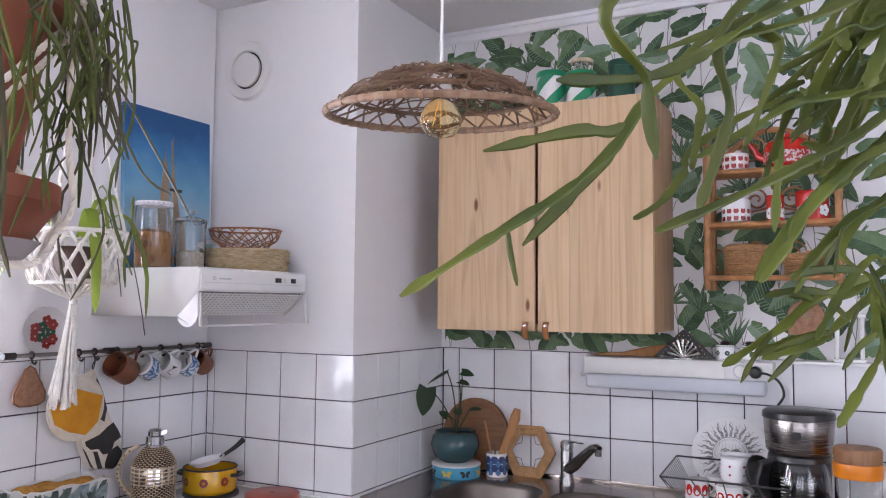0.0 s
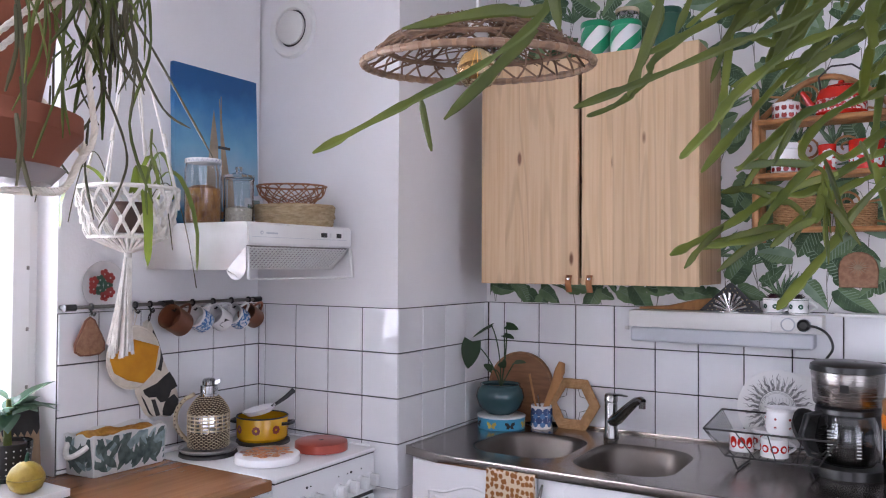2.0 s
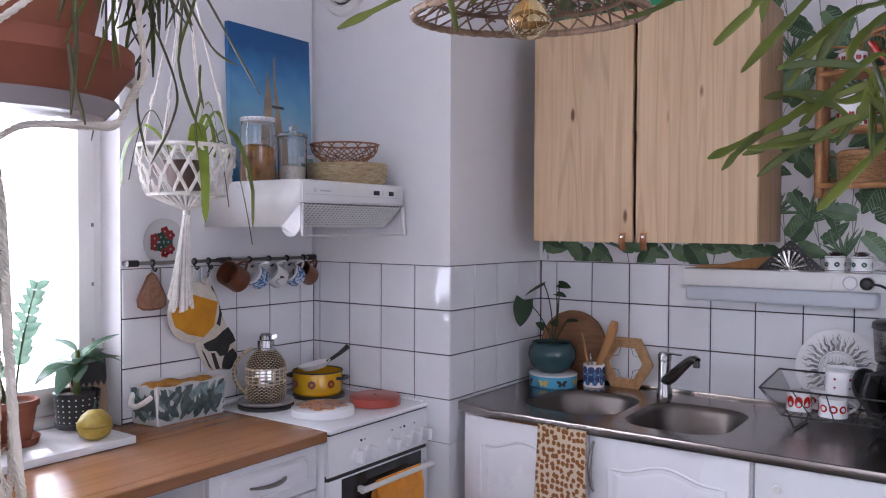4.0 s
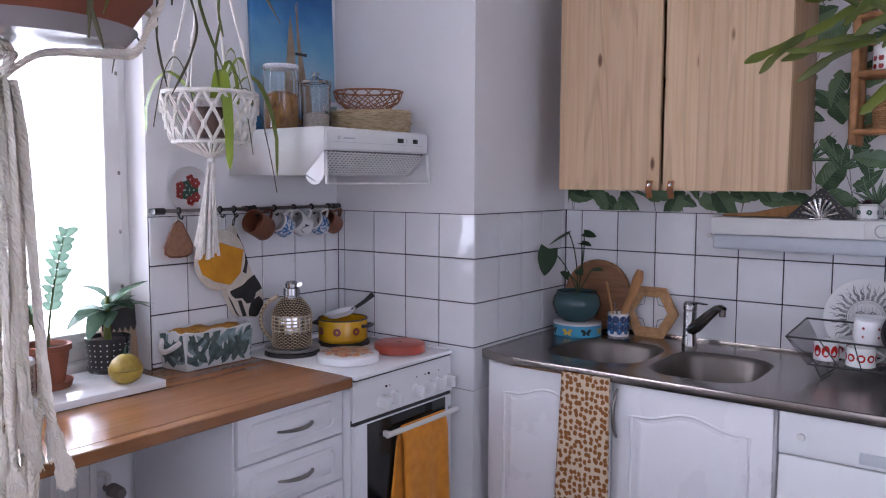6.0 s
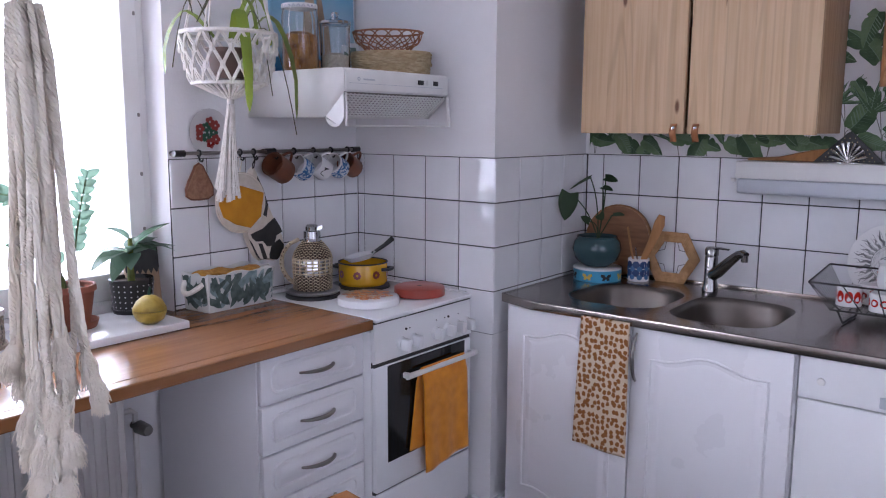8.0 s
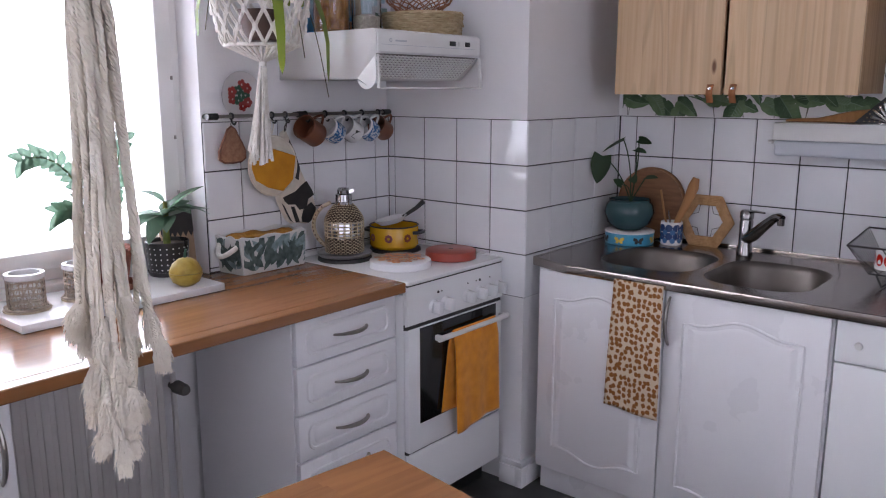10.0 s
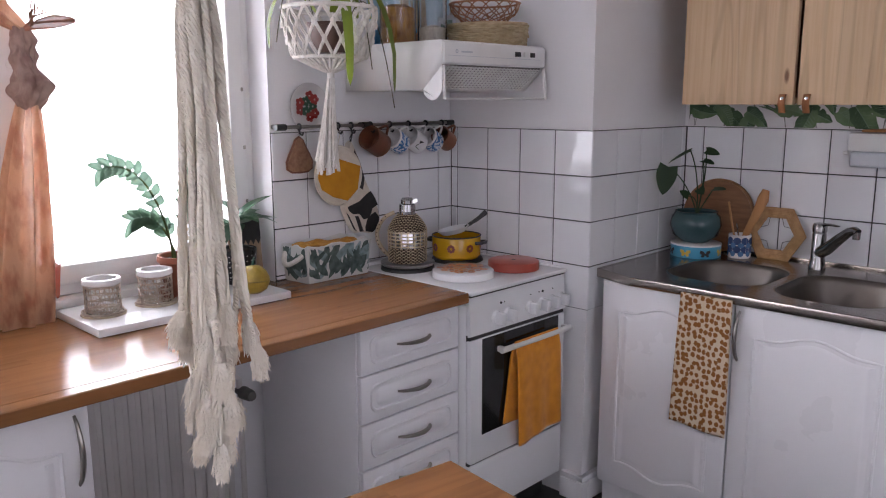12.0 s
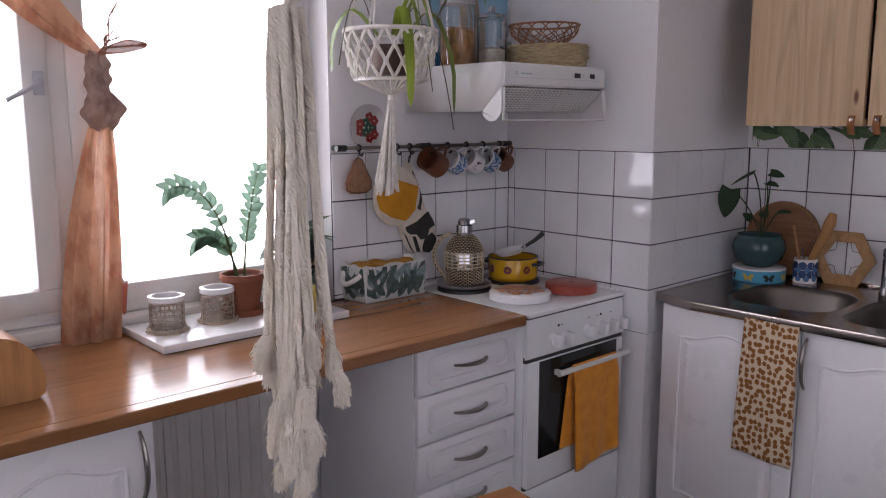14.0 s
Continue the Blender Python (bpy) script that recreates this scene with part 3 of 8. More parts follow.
sr = sash(-0.745, -0.03, 0.052, win)
sl = sash(-1.75, -0.79, 0.062, win)
hb = rbox(0.0125, 0.02, -0.828, -0.802, 0.64, 0.70, 0.003)
tube([(0.02, -0.815, 0.672), (0.045, -0.815, 0.672), (0.05, -0.83, 0.665), (0.05, -0.90, 0.625)], [0.007, 0.007, 0.007, 0.006], 8, hb)
part("handle", hb, GREYP, sl, "pale grey window handle")
part("escutcheon", lathe([(0, 0.003), (0.012, 0.003), (0.014, 0)], 16, (0, 0, 0)), FRAMEW, sr).matrix_basis = pose(0.0125, -0.70, 0.66, 0, 90, 0)
hg = bmesh.new()
for z in (0.25, 0.42, 0.60, 0.9):
    rbox(0.0125, 0.017, -0.042, -0.034, z, z + 0.012, 0.002, into=hg)
part("hinge", hg, NICKEL, sr)
part("window_sill", rbox(-0.12, 0.038, YA, YB, 0.002, 0.043, 0.008), FRAMEW, win, "white painted wooden sill board")
bl = bmesh.new()
for i in range(34):
    rbox(-0.10, -0.084, -1.72, -0.86, 0.16 + i * 0.022, 0.162 + i * 0.022, into=bl)
bl_ob = part("blind", bl, PLASTIC, win, "white slatted blind between the panes", 0)
# south and east glowing panels are added fill; the third is the sky seen west
structure("backdrop", rbox(-1.5, 6.0, -6.02, -6.0, -1.0, 5.0), glow("added fill glow behind", (0.97, 0.93, 1.06), DAYLIGHT * 0.24), "bright white panel outside, for overcast sky in the west and added fill elsewhere", "sky")
structure("backdrop", rbox(5.6, 5.62, -6.0, 4.5, -1.0, 5.0), glow("added fill glow east", (0.97, 0.93, 1.06), DAYLIGHT * 0.30), "bright white panel outside, for overcast sky in the west and added fill elsewhere", "sky")
backdrop = structure("backdrop", rbox(-2.6, -2.58, -7.5, 4.5, -1.5, 6.0), glow("overcast daylight", (0.97, 0.93, 1.06), DAYLIGHT), "bright white panel outside, for overcast sky in the west and added fill elsewhere", "sky")


# ---- built-in furniture ----
def bow_handle(L, depth=0.028, w=0.0095):
    """A bowed metal pull along x, its feet at y = 0, standing out towards -y."""
    pts, rs = [], []
    for i in range(13):
        t = i / 12
        pts.append((L * (t - 0.5), -depth * math.sin(math.pi * t) ** 0.7 - 0.001, 0))
        rs.append(w * (0.55 + 0.45 * math.sin(math.pi * t)))
    return tube(pts, rs, 8, flat=0.6)


def arch(w, h, rise, n=14, both=True):
    """Outline of a door panel with a curved top (and bottom)."""
    f = lambda t: rise * (0.5 - 0.5 * math.cos(TAU * min(1, max(0, (t - 0.12) / 0.76)))) if 0.12 < t < 0.88 else 0.0
    top = [(w * (i / n - 0.5), h / 2 - rise + f(i / n)) for i in range(n + 1)]
    bot = [(w * (0.5 - i / n), -h / 2 + (rise - f(i / n) if both else 0)) for i in range(n + 1)]
    return top + bot


def panel_door(name, w, h, parent, at, turn=0.0, rise=0.03, frame=0.062, both=True):
    """A lacquered door with a routed panel; it stands in the x-z plane, its face towards -y."""
    d = rbox(-w / 2, w / 2, 0, 0.019, 0, h, 0.004)
    pl = lambda g, t0: (lambda u, v, q: (u, t0 - q, h / 2 + v))
    ob = part(name, d, WHITE, parent)
    ob.matrix_basis = pose(*at, 0, 0, turn)
    b = bmesh.new()
    tube([(u, 0.0, h / 2 + v) for u, v in arch(w - 2 * frame, h - 2 * frame, rise, both=both)], 0.0048, 6, b, closed=True)
    plate(arch(w - 2 * frame - 0.03, h - 2 * frame - 0.03, rise * 0.95, both=both), 0.004, 0.012, pl(0, 0.0), b)
    part("moulding", b, WHITE, ob)
    return ob


# stove
STZ = 0.845
SF, SL, SR = 0.563, -0.5, -0.008      # its front, left and right
stove = thing("stove", (0, 0, 0), "white enamelled electric stove with a dark oven door", "stove")
part("body", rbox(0.02, SF - 0.021, SL + 0.002, SR - 0.002, 0.09, 0.80, 0.006), ENAMEL, stove)
part("base", rbox(0.06, SF - 0.066, SL + 0.012, SR - 0.02, 0.0, 0.09, 0.003), BLACK, stove, "black plinth with feet")
ct = rbox(0.015, SF + 0.004, SL, SR, 0.831, STZ, 0.006, 3)
rbox(0.015, 0.04, SL, SR, STZ - 0.002, STZ + 0.014, 0.005, into=ct)
rbox(0.04, SF - 0.02, SR - 0.012, SR, STZ - 0.002, STZ + 0.006, 0.003, into=ct)
part("cooktop", ct, ENAMEL, stove)
cp = plate([(SL, 0.700), (SR, 0.700), (SR, 0.828), (SL, 0.828)], 0.012, 0.004, lambda u, v, q: (SF - 0.020 + q + (0.828 - v) * 0.06, u, v))
panel = part("control_panel", cp, ENAMEL, stove)
# solid black strip painted in as the shaded line below the cooktop
part("gap", rbox(SF - 0.045, SF - 0.004, SL + 0.004, SR - 0.004, 0.826, 0.8325), IRON, stove, "black strip for the shade under the cooktop")
for y in (-0.377, -0.320, -0.207, -0.144, -0.089, -0.036):
    k = lathe([(0, 0.010), (0.019, 0.010), (0.021, 0.004), (0.023, 0.0)], 24)
    rbox(-0.0195, 0.0195, -0.0115, 0.0115, 0.003, 0.036, 0.005, into=k)
    part("knob", k, ENAMEL, panel).matrix_basis = pose(SF - 0.003, y, 0.744, 0, 93, 0)
for y, r in ((-0.352, 0.0042), (-0.335, 0.002), (-0.20, 0.002), (-0.155, 0.002), (-0.135, 0.0042), (-0.08, 0.002)):
    part("mark", tube([(SF - 0.006, y, 0.786), (SF - 0.0025, y, 0.786)], r, 8), IRON, panel)
door = part("oven_door", rbox(SF - 0.020, SF, SL + 0.003, SR - 0.003, 0.283, 0.690, 0.004), ENAMEL, stove, "white oven door with a dark window")
part("oven_window", rbox(SF - 0.002, SF + 0.0025, SL + 0.054, SR - 0.042, 0.372, 0.687, 0.001), GLASSB, door, "black oven glass")
# another black strip for shade, over the oven door
part("gap", rbox(SF - 0.04, SF - 0.006, SL + 0.004, SR - 0.004, 0.686, 0.704), IRON, stove, "black strip for the shade above the oven door")
rod = tube([(SF + 0.025, -0.382, 0.640), (SF + 0.025, -0.010, 0.640)], 0.0095, 12)
for y in (-0.368, -0.024):
    rbox(SF - 0.001, SF + 0.026, y - 0.008, y + 0.008, 0.631, 0.649, 0.003, into=rod)
part("handle", rod, PLASTIC, door, "white door rail")
part("drawer", rbox(SF - 0.020, SF - 0.002, SL + 0.003, SR - 0.003, 0.095, 0.277, 0.005), ENAMEL, stove)
# black strip for the shade between oven door and drawer
part("gap", rbox(SF - 0.04, SF - 0.008, SL + 0.004, SR - 0.004, 0.274, 0.286), IRON, stove)
for x, y, r in ((0.165, -0.385, 0.092), (0.185, -0.155, 0.092), (0.40, -0.355, 0.075), (0.435, -0.145, 0.075)):
    b = lathe([(0, 0.012), (r * 0.25, 0.012), (r * 0.3, 0.010), (r * 0.92, 0.012), (r, 0.009), (r * 1.02, 0.0)], 36)
    part("hotplate", b, IRON, stove, "black iron hotplate").matrix_basis = pose(x, y, STZ)

# worktop by the window
worktop = thing("worktop", (0, 0, 0.8135), "oiled beech strip worktop under the window", "worktop")


def staves(parent, x0, x1, y0, y1, z0, z1, w, rng, material):
    """Glued strips of random length running along y."""
    n = round((x1 - x0) / w)
    for i in range(n):
        a, b = x0 + (x1 - x0) * i / n, x0 + (x1 - x0) * (i + 1) / n
        y = y0
        while y < y1 - 0.01:
            e = min(y1, y + rng.uniform(0.35, 0.8)) if i < n - 1 else y1
            if y1 - e < 0.15:
                e = y1
            part("stave", rbox(a, b, y, e, z0, z1, 0.0 if i < n - 1 else 0.003, 1), material, parent)
            y = e


staves(worktop, 0.003, 0.562, -2.98, -0.505, 0.0, 0.031, 0.043, random.Random(14), BEECH)
staves(worktop, -0.06, 0.0025, -2.98, WY1 - 0.004, 0.0, 0.0308, 0.06, random.Random(15), BEECH)

# drawer unit
du = thing("drawer_unit", (0, 0, 0), "white kitchen drawer unit with four drawers", "cabinet")
part("body", rbox(0.03, 0.50, -0.902, -0.505, 0.09, 0.812, 0.002), WHITE, du)
part("plinth", rbox(0.06, 0.44, -0.90, -0.507, 0.0, 0.09), WHITE, du)
for i, (z0, z1) in enumerate(((0.669, 0.804), (0.527, 0.664), (0.389, 0.522), (0.095, 0.384))):
    d = part("drawer", rbox(0.501, 0.52, -0.900, -0.507, z0, z1, 0.004), WHITE, du)
    h = z1 - z0
    b = bmesh.new()
    out = []
    w2, h2, r = 0.160, min(h / 2 - 0.030, 0.11), 0.024
    for cx, cz, a0 in ((w2 - r, h2 - r, 0), (-w2 + r, h2 - r, 90), (-w2 + r, -h2 + r, 180), (w2 - r, -h2 + r, 270)):
        for s in range(5):
            a = radians(a0 + s * 22.5)
            out.append((cx + r * math.cos(a), cz + r * math.sin(a)))
    cz = (z0 + z1) / 2
    tube([(0.5200, -0.7035 + u, cz + v) for u, v in out], 0.0058, 6, b, closed=True)
    plate([(u * 0.90, v * 0.74) for u, v in out], 0.0045, 0.009, lambda u, v, q: (0.5195 + q, -0.7035 + u, cz + v), b)
    part("moulding", b, WHITE, d)
    hd = part("handle", bow_handle(0.13), NICKEL, d, "bowed satin metal handle")
    hd.matrix_basis = pose(0.5235, -0.7035, cz if i < 3 else 0.33, 0, 0, 90)

# cabinet at the far end of the worktop
bc = thing("base_cabinet", (0, 0, 0), "white base cabinet with an arched panel door under the worktop", "cabinet")
part("body", rbox(0.03, 0.50, -2.35, -1.634, 0.09, 0.812, 0.002), WHITE, bc)
part("plinth", rbox(0.06, 0.44, -2.35, -1.63, 0.0, 0.09), WHITE, bc)
d = panel_door("door", 0.395, 0.708, bc, (0.52, -1.828, 0.097), 90)
part("handle", bow_handle(0.15, 0.03), NICKEL, d, "bowed satin metal handle").matrix_basis = pose(0.168, 0, 0.612, 0, 90, 0)
d = panel_door("door", 0.32, 0.70, bc, (0.52, -2.188, 0.097), 90)

# radiator
rad = thing("radiator", (0, 0, 0), "grey painted panel radiator under the worktop", "radiator")
b = rbox(0.07, 0.105, -1.60, -1.06, 0.12, 0.69, 0.008)
part("panel", b, RADM, rad)
for i in range(15):
    part("rib", rbox(0.102, 0.110, -1.588 + i * 0.036, -1.566 + i * 0.036, 0.15, 0.66, 0.005), RADM, rad)
part("grille", rbox(0.05, 0.115, -1.60, -1.06, 0.6905, 0.705, 0.003), RADM, rad)
b = tube([(0.09, -1.06, 0.60), (0.09, -1.035, 0.60), (0.09, -1.02, 0.59), (0.09, -1.02, 0.0)], 0.009, 8)
part("pipe", b, RADM, rad)
part("valve", lathe([(0, 0.06), (0.014, 0.06), (0.018, 0.05), (0.02, 0.01), (0.012, 0), (0.012, -0.02)], 16), mat("worn grey plastic", (0.10, 0.095, 0.09), (0.16, 0.15, 0.14), 20, 0.5), rad, "dark grey valve knob").matrix_basis = pose(0.10, -1.02, 0.552, 0, 90, 0)
b = rbox(0.0, 0.068, -1.5, -1.46, 0.3, 0.34)
rbox(0.0, 0.068, -1.2, -1.16, 0.3, 0.34, into=b)
part("bracket", b, RADM, rad)

# sink cabinet, two doors, and the steel top
sc = thing("sink_cabinet", (0, 0, 0), "white sink cabinet with two arched panel doors", "cabinet")
part("body", rbox(0.690, 1.634, 0.032, 0.60, 0.10, 0.672, 0.002), WHITE, sc)
part("side_panel", rbox(0.690, 0.705, 0.032, 0.60, 0.672, 0.82), WHITE, sc)
part("side_panel", rbox(1.616, 1.634, 0.032, 0.60, 0.672, 0.82), WHITE, sc)
part("front_rail", rbox(0.705, 1.616, 0.032, 0.048, 0.672, 0.82), WHITE, sc)
part("plinth", rbox(0.695, 1.634, 0.075, 0.10, 0.0, 0.10), WHITE, sc)
part("plinth_strip", rbox(0.695, 1.634, 0.060, 0.075, 0.0, 0.085, 0.003), WHITE, sc)
d = panel_door("door", 0.450, 0.715, sc, (0.929, 0.013, 0.103))
d2 = panel_door("door", 0.470, 0.715, sc, (1.393, 0.013, 0.103))
part("handle", bow_handle(0.15, 0.03), NICKEL, d2, "bowed satin metal handle").matrix_basis = pose(-0.219, 0, 0.622, 0, 90, 0)

CZ = 0.852
sink = thing("sink_counter", (0, 0, 0), "worn stainless steel counter with two sink bowls", "sink")
bowls = ((0.832, 1.178, 0.105, 0.480), (1.205, 1.540, 0.070, 0.475))


def rounded(x0, x1, y0, y1, r, n=6):
    pts = []
    for cx, cy, a0 in ((x1 - r, y1 - r, 0), (x0 + r, y1 - r, 90), (x0 + r, y0 + r, 180), (x1 - r, y0 + r, 270)):
        for s in range(n + 1):
            a = radians(a0 + 90 * s / n)
            pts.append((cx + r * math.cos(a), cy + r * math.sin(a)))
    return pts


tb = bmesh.new()
X0, X1, Y0, Y1 = 0.654, 2.9, -0.008, 0.640
xs = [X0, bowls[0][0] - 0.02, (bowls[0][1] + bowls[1][0]) / 2, bowls[1][1] + 0.02, X1]
edge_loops = []
rects = [(xs[0], xs[1]), (xs[3], xs[4])]
for a, b2 in rects:
    vs = [tb.verts.new((x, y, CZ)) for x, y in ((a, Y0 + (0.052 if a == X0 else 0)), (b2, Y0), (b2, Y1), (a, Y1))]
    tb.faces.new(vs)
for (bx0, bx1, by0, by1), (a, b2) in zip(bowls, ((xs[1], xs[2]), (xs[2], xs[3]))):
    hole = rounded(bx0, bx1, by0, by1, 0.115)
    loops = []
    for off, z in ((0.0, CZ), (0.005, CZ - 0.001), (0.012, CZ - 0.006), (0.018, CZ - 0.018), (0.030, CZ - 0.10), (0.042, CZ - 0.135), (0.062, CZ - 0.155), (0.095, CZ - 0.163), (0.125, CZ - 0.165)):
        cx, cy = (bx0 + bx1) / 2, (by0 + by1) / 2
        kx, ky = 1 - 2 * off / (bx1 - bx0), 1 - 2 * off / (by1 - by0)
        loops.append([tb.verts.new((cx + (x - cx) * kx, cy + (y - cy) * ky, z)) for x, y in hole])
    m = len(hole)
    for l0, l1 in zip(loops, loops[1:]):
        for i in range(m):
            tb.faces.new((l0[i], l0[(i + 1) % m], l1[(i + 1) % m], l1[i]))
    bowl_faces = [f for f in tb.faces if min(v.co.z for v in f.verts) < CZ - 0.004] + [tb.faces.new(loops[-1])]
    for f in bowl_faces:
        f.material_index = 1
    q = m // 4
    corners = [tb.verts.new((x, y, CZ)) for x, y in ((b2, Y1), (a, Y1), (a, Y0), (b2, Y0))]
    for s in range(4):
        arc = [loops[0][s * q + i] for i in range(q)]
        for i in range(q - 1):
            tb.faces.new((corners[s], arc[i + 1], arc[i]))
        nxt = loops[0][((s + 1) * q) % m]
        tb.faces.new((corners[s], corners[(s + 1) % 4], nxt, arc[-1]))
rbox(xs[1] - 0.004, X1, Y0, Y0 + 0.012, CZ - 0.030, CZ - 0.001, 0.004, into=tb)
lip = [(X0, Y0 + 0.052), (xs[1], Y0), (xs[1], Y0 + 0.012), (X0, Y0 + 0.064)]
rims = [[tb.verts.new((x, y, z)) for x, y in lip] for z in (CZ - 0.030, CZ - 0.0005)]
for i in range(4):
    tb.faces.new((rims[0][i], rims[0][(i + 1) % 4], rims[1][(i + 1) % 4], rims[1][i]))
tb.faces.new(rims[0])
rbox(X0 + 0.02, X1, Y1 - 0.008, Y1, CZ - 0.002, CZ + 0.012, 0.003, into=tb)
part("worktop", tb, SINKM, sink).data.materials.append(BOWLSHADE)
for bx0, bx1, by0, by1 in bowls:
    part("drain", lathe([(0, 0.002), (0.012, 0.001), (0.018, 0.004), (0.028, 0.003), (0.03, 0)], 20), CHROME, sink).matrix_basis = pose((bx0 + bx1) / 2, (by0 + by1) / 2, CZ - 0.164)

# dishwasher and the unit beyond it
dw = thing("dishwasher", (0, 0, 0), "white dishwasher under the steel counter", "dishwasher")
part("body", rbox(1.642, 2.236, 0.03, 0.60, 0.02, 0.81, 0.003), ENAMEL, dw)
part("door", rbox(1.642, 2.236, 0.012, 0.030, 0.11, 0.70, 0.006), ENAMEL, dw)
pn = part("control_panel", rbox(1.642, 2.236, 0.007, 0.030, 0.704, 0.820, 0.006), ENAMEL, dw)
part("button", lathe([(0, 0.006), (0.009, 0.006), (0.011, 0.0)], 18), PLASTIC, pn).matrix_basis = pose(1.70, 0.0065, 0.757, 90, 0, 0)
part("grip", rbox(1.84, 2.02, 0.004, 0.014, 0.715, 0.745, 0.003), GREYP, pn, "recessed grey door grip")
part("plinth", rbox(1.642, 2.236, 0.075, 0.10, 0.0, 0.105), WHITE, dw)
uc = thing("base_cabinet", (0, 0, 0), "white base cabinet beside the dishwasher", "cabinet")
part("body", rbox(2.242, 2.88, 0.022, 0.60, 0.10, 0.808), WHITE, uc)
part("plinth", rbox(2.242, 2.88, 0.085, 0.11, 0.0, 0.10), WHITE, uc)
panel_door("door", 0.62, 0.705, uc, (2.56, 0.003, 0.103))

# pine wall cabinet
wc = thing("wall_cabinet", (0.787, 0.33, 1.405), "pale pine wall cabinet with two doors and leather pulls", "cabinet")
CW, CH, CD = 0.775, 0.775, YS - 0.33
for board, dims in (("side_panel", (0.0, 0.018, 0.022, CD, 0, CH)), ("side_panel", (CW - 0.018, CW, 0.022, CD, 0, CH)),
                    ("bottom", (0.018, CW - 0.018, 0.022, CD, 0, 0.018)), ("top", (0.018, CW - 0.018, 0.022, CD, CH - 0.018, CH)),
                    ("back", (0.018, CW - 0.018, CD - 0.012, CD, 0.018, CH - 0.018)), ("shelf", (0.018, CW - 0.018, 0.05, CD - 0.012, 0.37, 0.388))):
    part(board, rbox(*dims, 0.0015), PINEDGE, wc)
wr = random.Random(5)
for x0, x1 in ((0.0, 0.372), (0.386, CW)):
    cuts = [x0] + sorted(x0 + (x1 - x0) * (k + wr.uniform(-0.12, 0.12)) / 4 for k in (1, 2, 3)) + [x1]
    dr = new("door")
    dr.parent = wc
    for a, c in zip(cuts, cuts[1:]):
        st = part("stave", rbox(a, c, 0, 0.019, -0.004, CH, 0.0006, 1), PINE, dr)
for x in (0.342, 0.416):
    s = sheet(2, 8, lambda u, v: ((u - 0.5) * 0.021, -0.0025 - 0.011 * math.sin(math.pi * min(1, v * 1.15)), 0.028 - 0.058 * v))
    sp = part("leather_pull", s, LEATHER, wc, "tan leather loop pull", solid=0.003)
    sp.matrix_basis = pose(x, 0, 0.0)
    part("stud", lathe([(0, 0.004), (0.005, 0.0035), (0.0075, 0.001), (0.008, 0)], 16), CHROME, sp).matrix_basis = pose(0, -0.0095, 0.014, 90, 0, 0)

# cooker hood
hood = thing("cooker_hood", (0, 0, 0), "white cooker hood with an open visor above the stove", "hood")
prof = [(0.0, 1.447), (0.367, 1.447), (0.45, 1.522), (0.45, 1.585), (0.444, 1.592), (0.0, 1.592)]
b = bmesh.new()
va, vb = [b.verts.new((x, -0.505, z)) for x, z in prof], [b.verts.new((x, -0.012, z)) for x, z in prof]
for i in range(6):
    j = (i + 1) % 6
    if i != 1 and i != 0:
        b.faces.new((va[i], va[j], vb[j], vb[i]))
b.faces.new(va)
b.faces.new(vb)
part("body", b, HOODW, hood, "", 25, solid=0.003)
fp = part("control_strip", rbox(0.4515, 0.457, -0.503, -0.014, 1.527, 1.587, 0.002), HOODW, hood)
part("switch", rbox(0.4565, 0.459, -0.175, -0.145, 1.555, 1.570, 0.001), BLACK, fp, "black slide switch")
part("switch", rbox(0.4565, 0.459, -0.095, -0.070, 1.555, 1.570, 0.001), BLACK, fp, "black slide switch")
part("switch", rbox(0.4565, 0.460, -0.130, -0.118, 1.555, 1.571, 0.001), PLASTIC, fp)
b = rbox(0.4565, 0.4575, -0.43, -0.38, 1.558, 1.563)
part("logo", lathe([(0.003, 0.001), (0.006, 0.001), (0.006, 0)], 14), GREYP, fp).matrix_basis = pose(0.457, -0.45, 1.561, 0, 90, 0)
part("lettering", b, GREYP, fp)
part("scribe_line", rbox(0.4565, 0.4574, -0.49, -0.04, 1.5475, 1.5487), GREYP, fp)
# slotted filter grille
g = bmesh.new()
for i in range(10):
    t = (i + 0.5) / 10
    x, z = 0.448 - 0.085 * t, 1.518 - 0.068 * t
    tube([(x, -0.495, z), (x, -0.02, z)], 0.0021, 4, g)
for j in range(28):
    y = -0.49 + j * 0.0172
    tube([(0.4475, y, 1.5165), (0.3645, y, 1.4505)], 0.0034, 4, g)
part("grille", g, HOODW, hood, "white slotted filter grille")
part("filter", sheet(1, 1, lambda u, v: (0.440 - 0.085 * u, -0.5 + 0.483 * v, 1.522 - 0.068 * u)), mat("grey filter mesh", (0.16, 0.155, 0.15), (0.22, 0.21, 0.20), 60, 0.6), hood, "dark grease filter", solid=0.002)
vis = []
for y in (-0.5075, -0.0145):
    q = bmesh.new()
    pts = [(0.451, 1.519)] + [(0.4105 + 0.043 * math.cos(a), 1.462 + 0.045 * math.sin(a)) for a in (radians(s) for s in (-15, -40, -65, -90, -115, -140, -165))] + [(0.369, 1.446)]
    w = [[q.verts.new((x, y + dy, z)) for x, z in pts] for dy in (-0.0015, 0.0015)]
    for i in range(len(pts)):
        j = (i + 1) % len(pts)
        q.faces.new((w[0][i], w[0][j], w[1][j], w[1][i]))
    q.faces.new(w[0]), q.faces.new(w[1])
    if y < -0.3:
        part("visor_side", q, HOODW, hood)
    else:
        q.free()
b = tube([(0.452, -0.5, 1.519), (0.458, -0.5, 1.421), (0.458, -0.012, 1.421), (0.452, -0.012, 1.519)], 0.0032, 6)
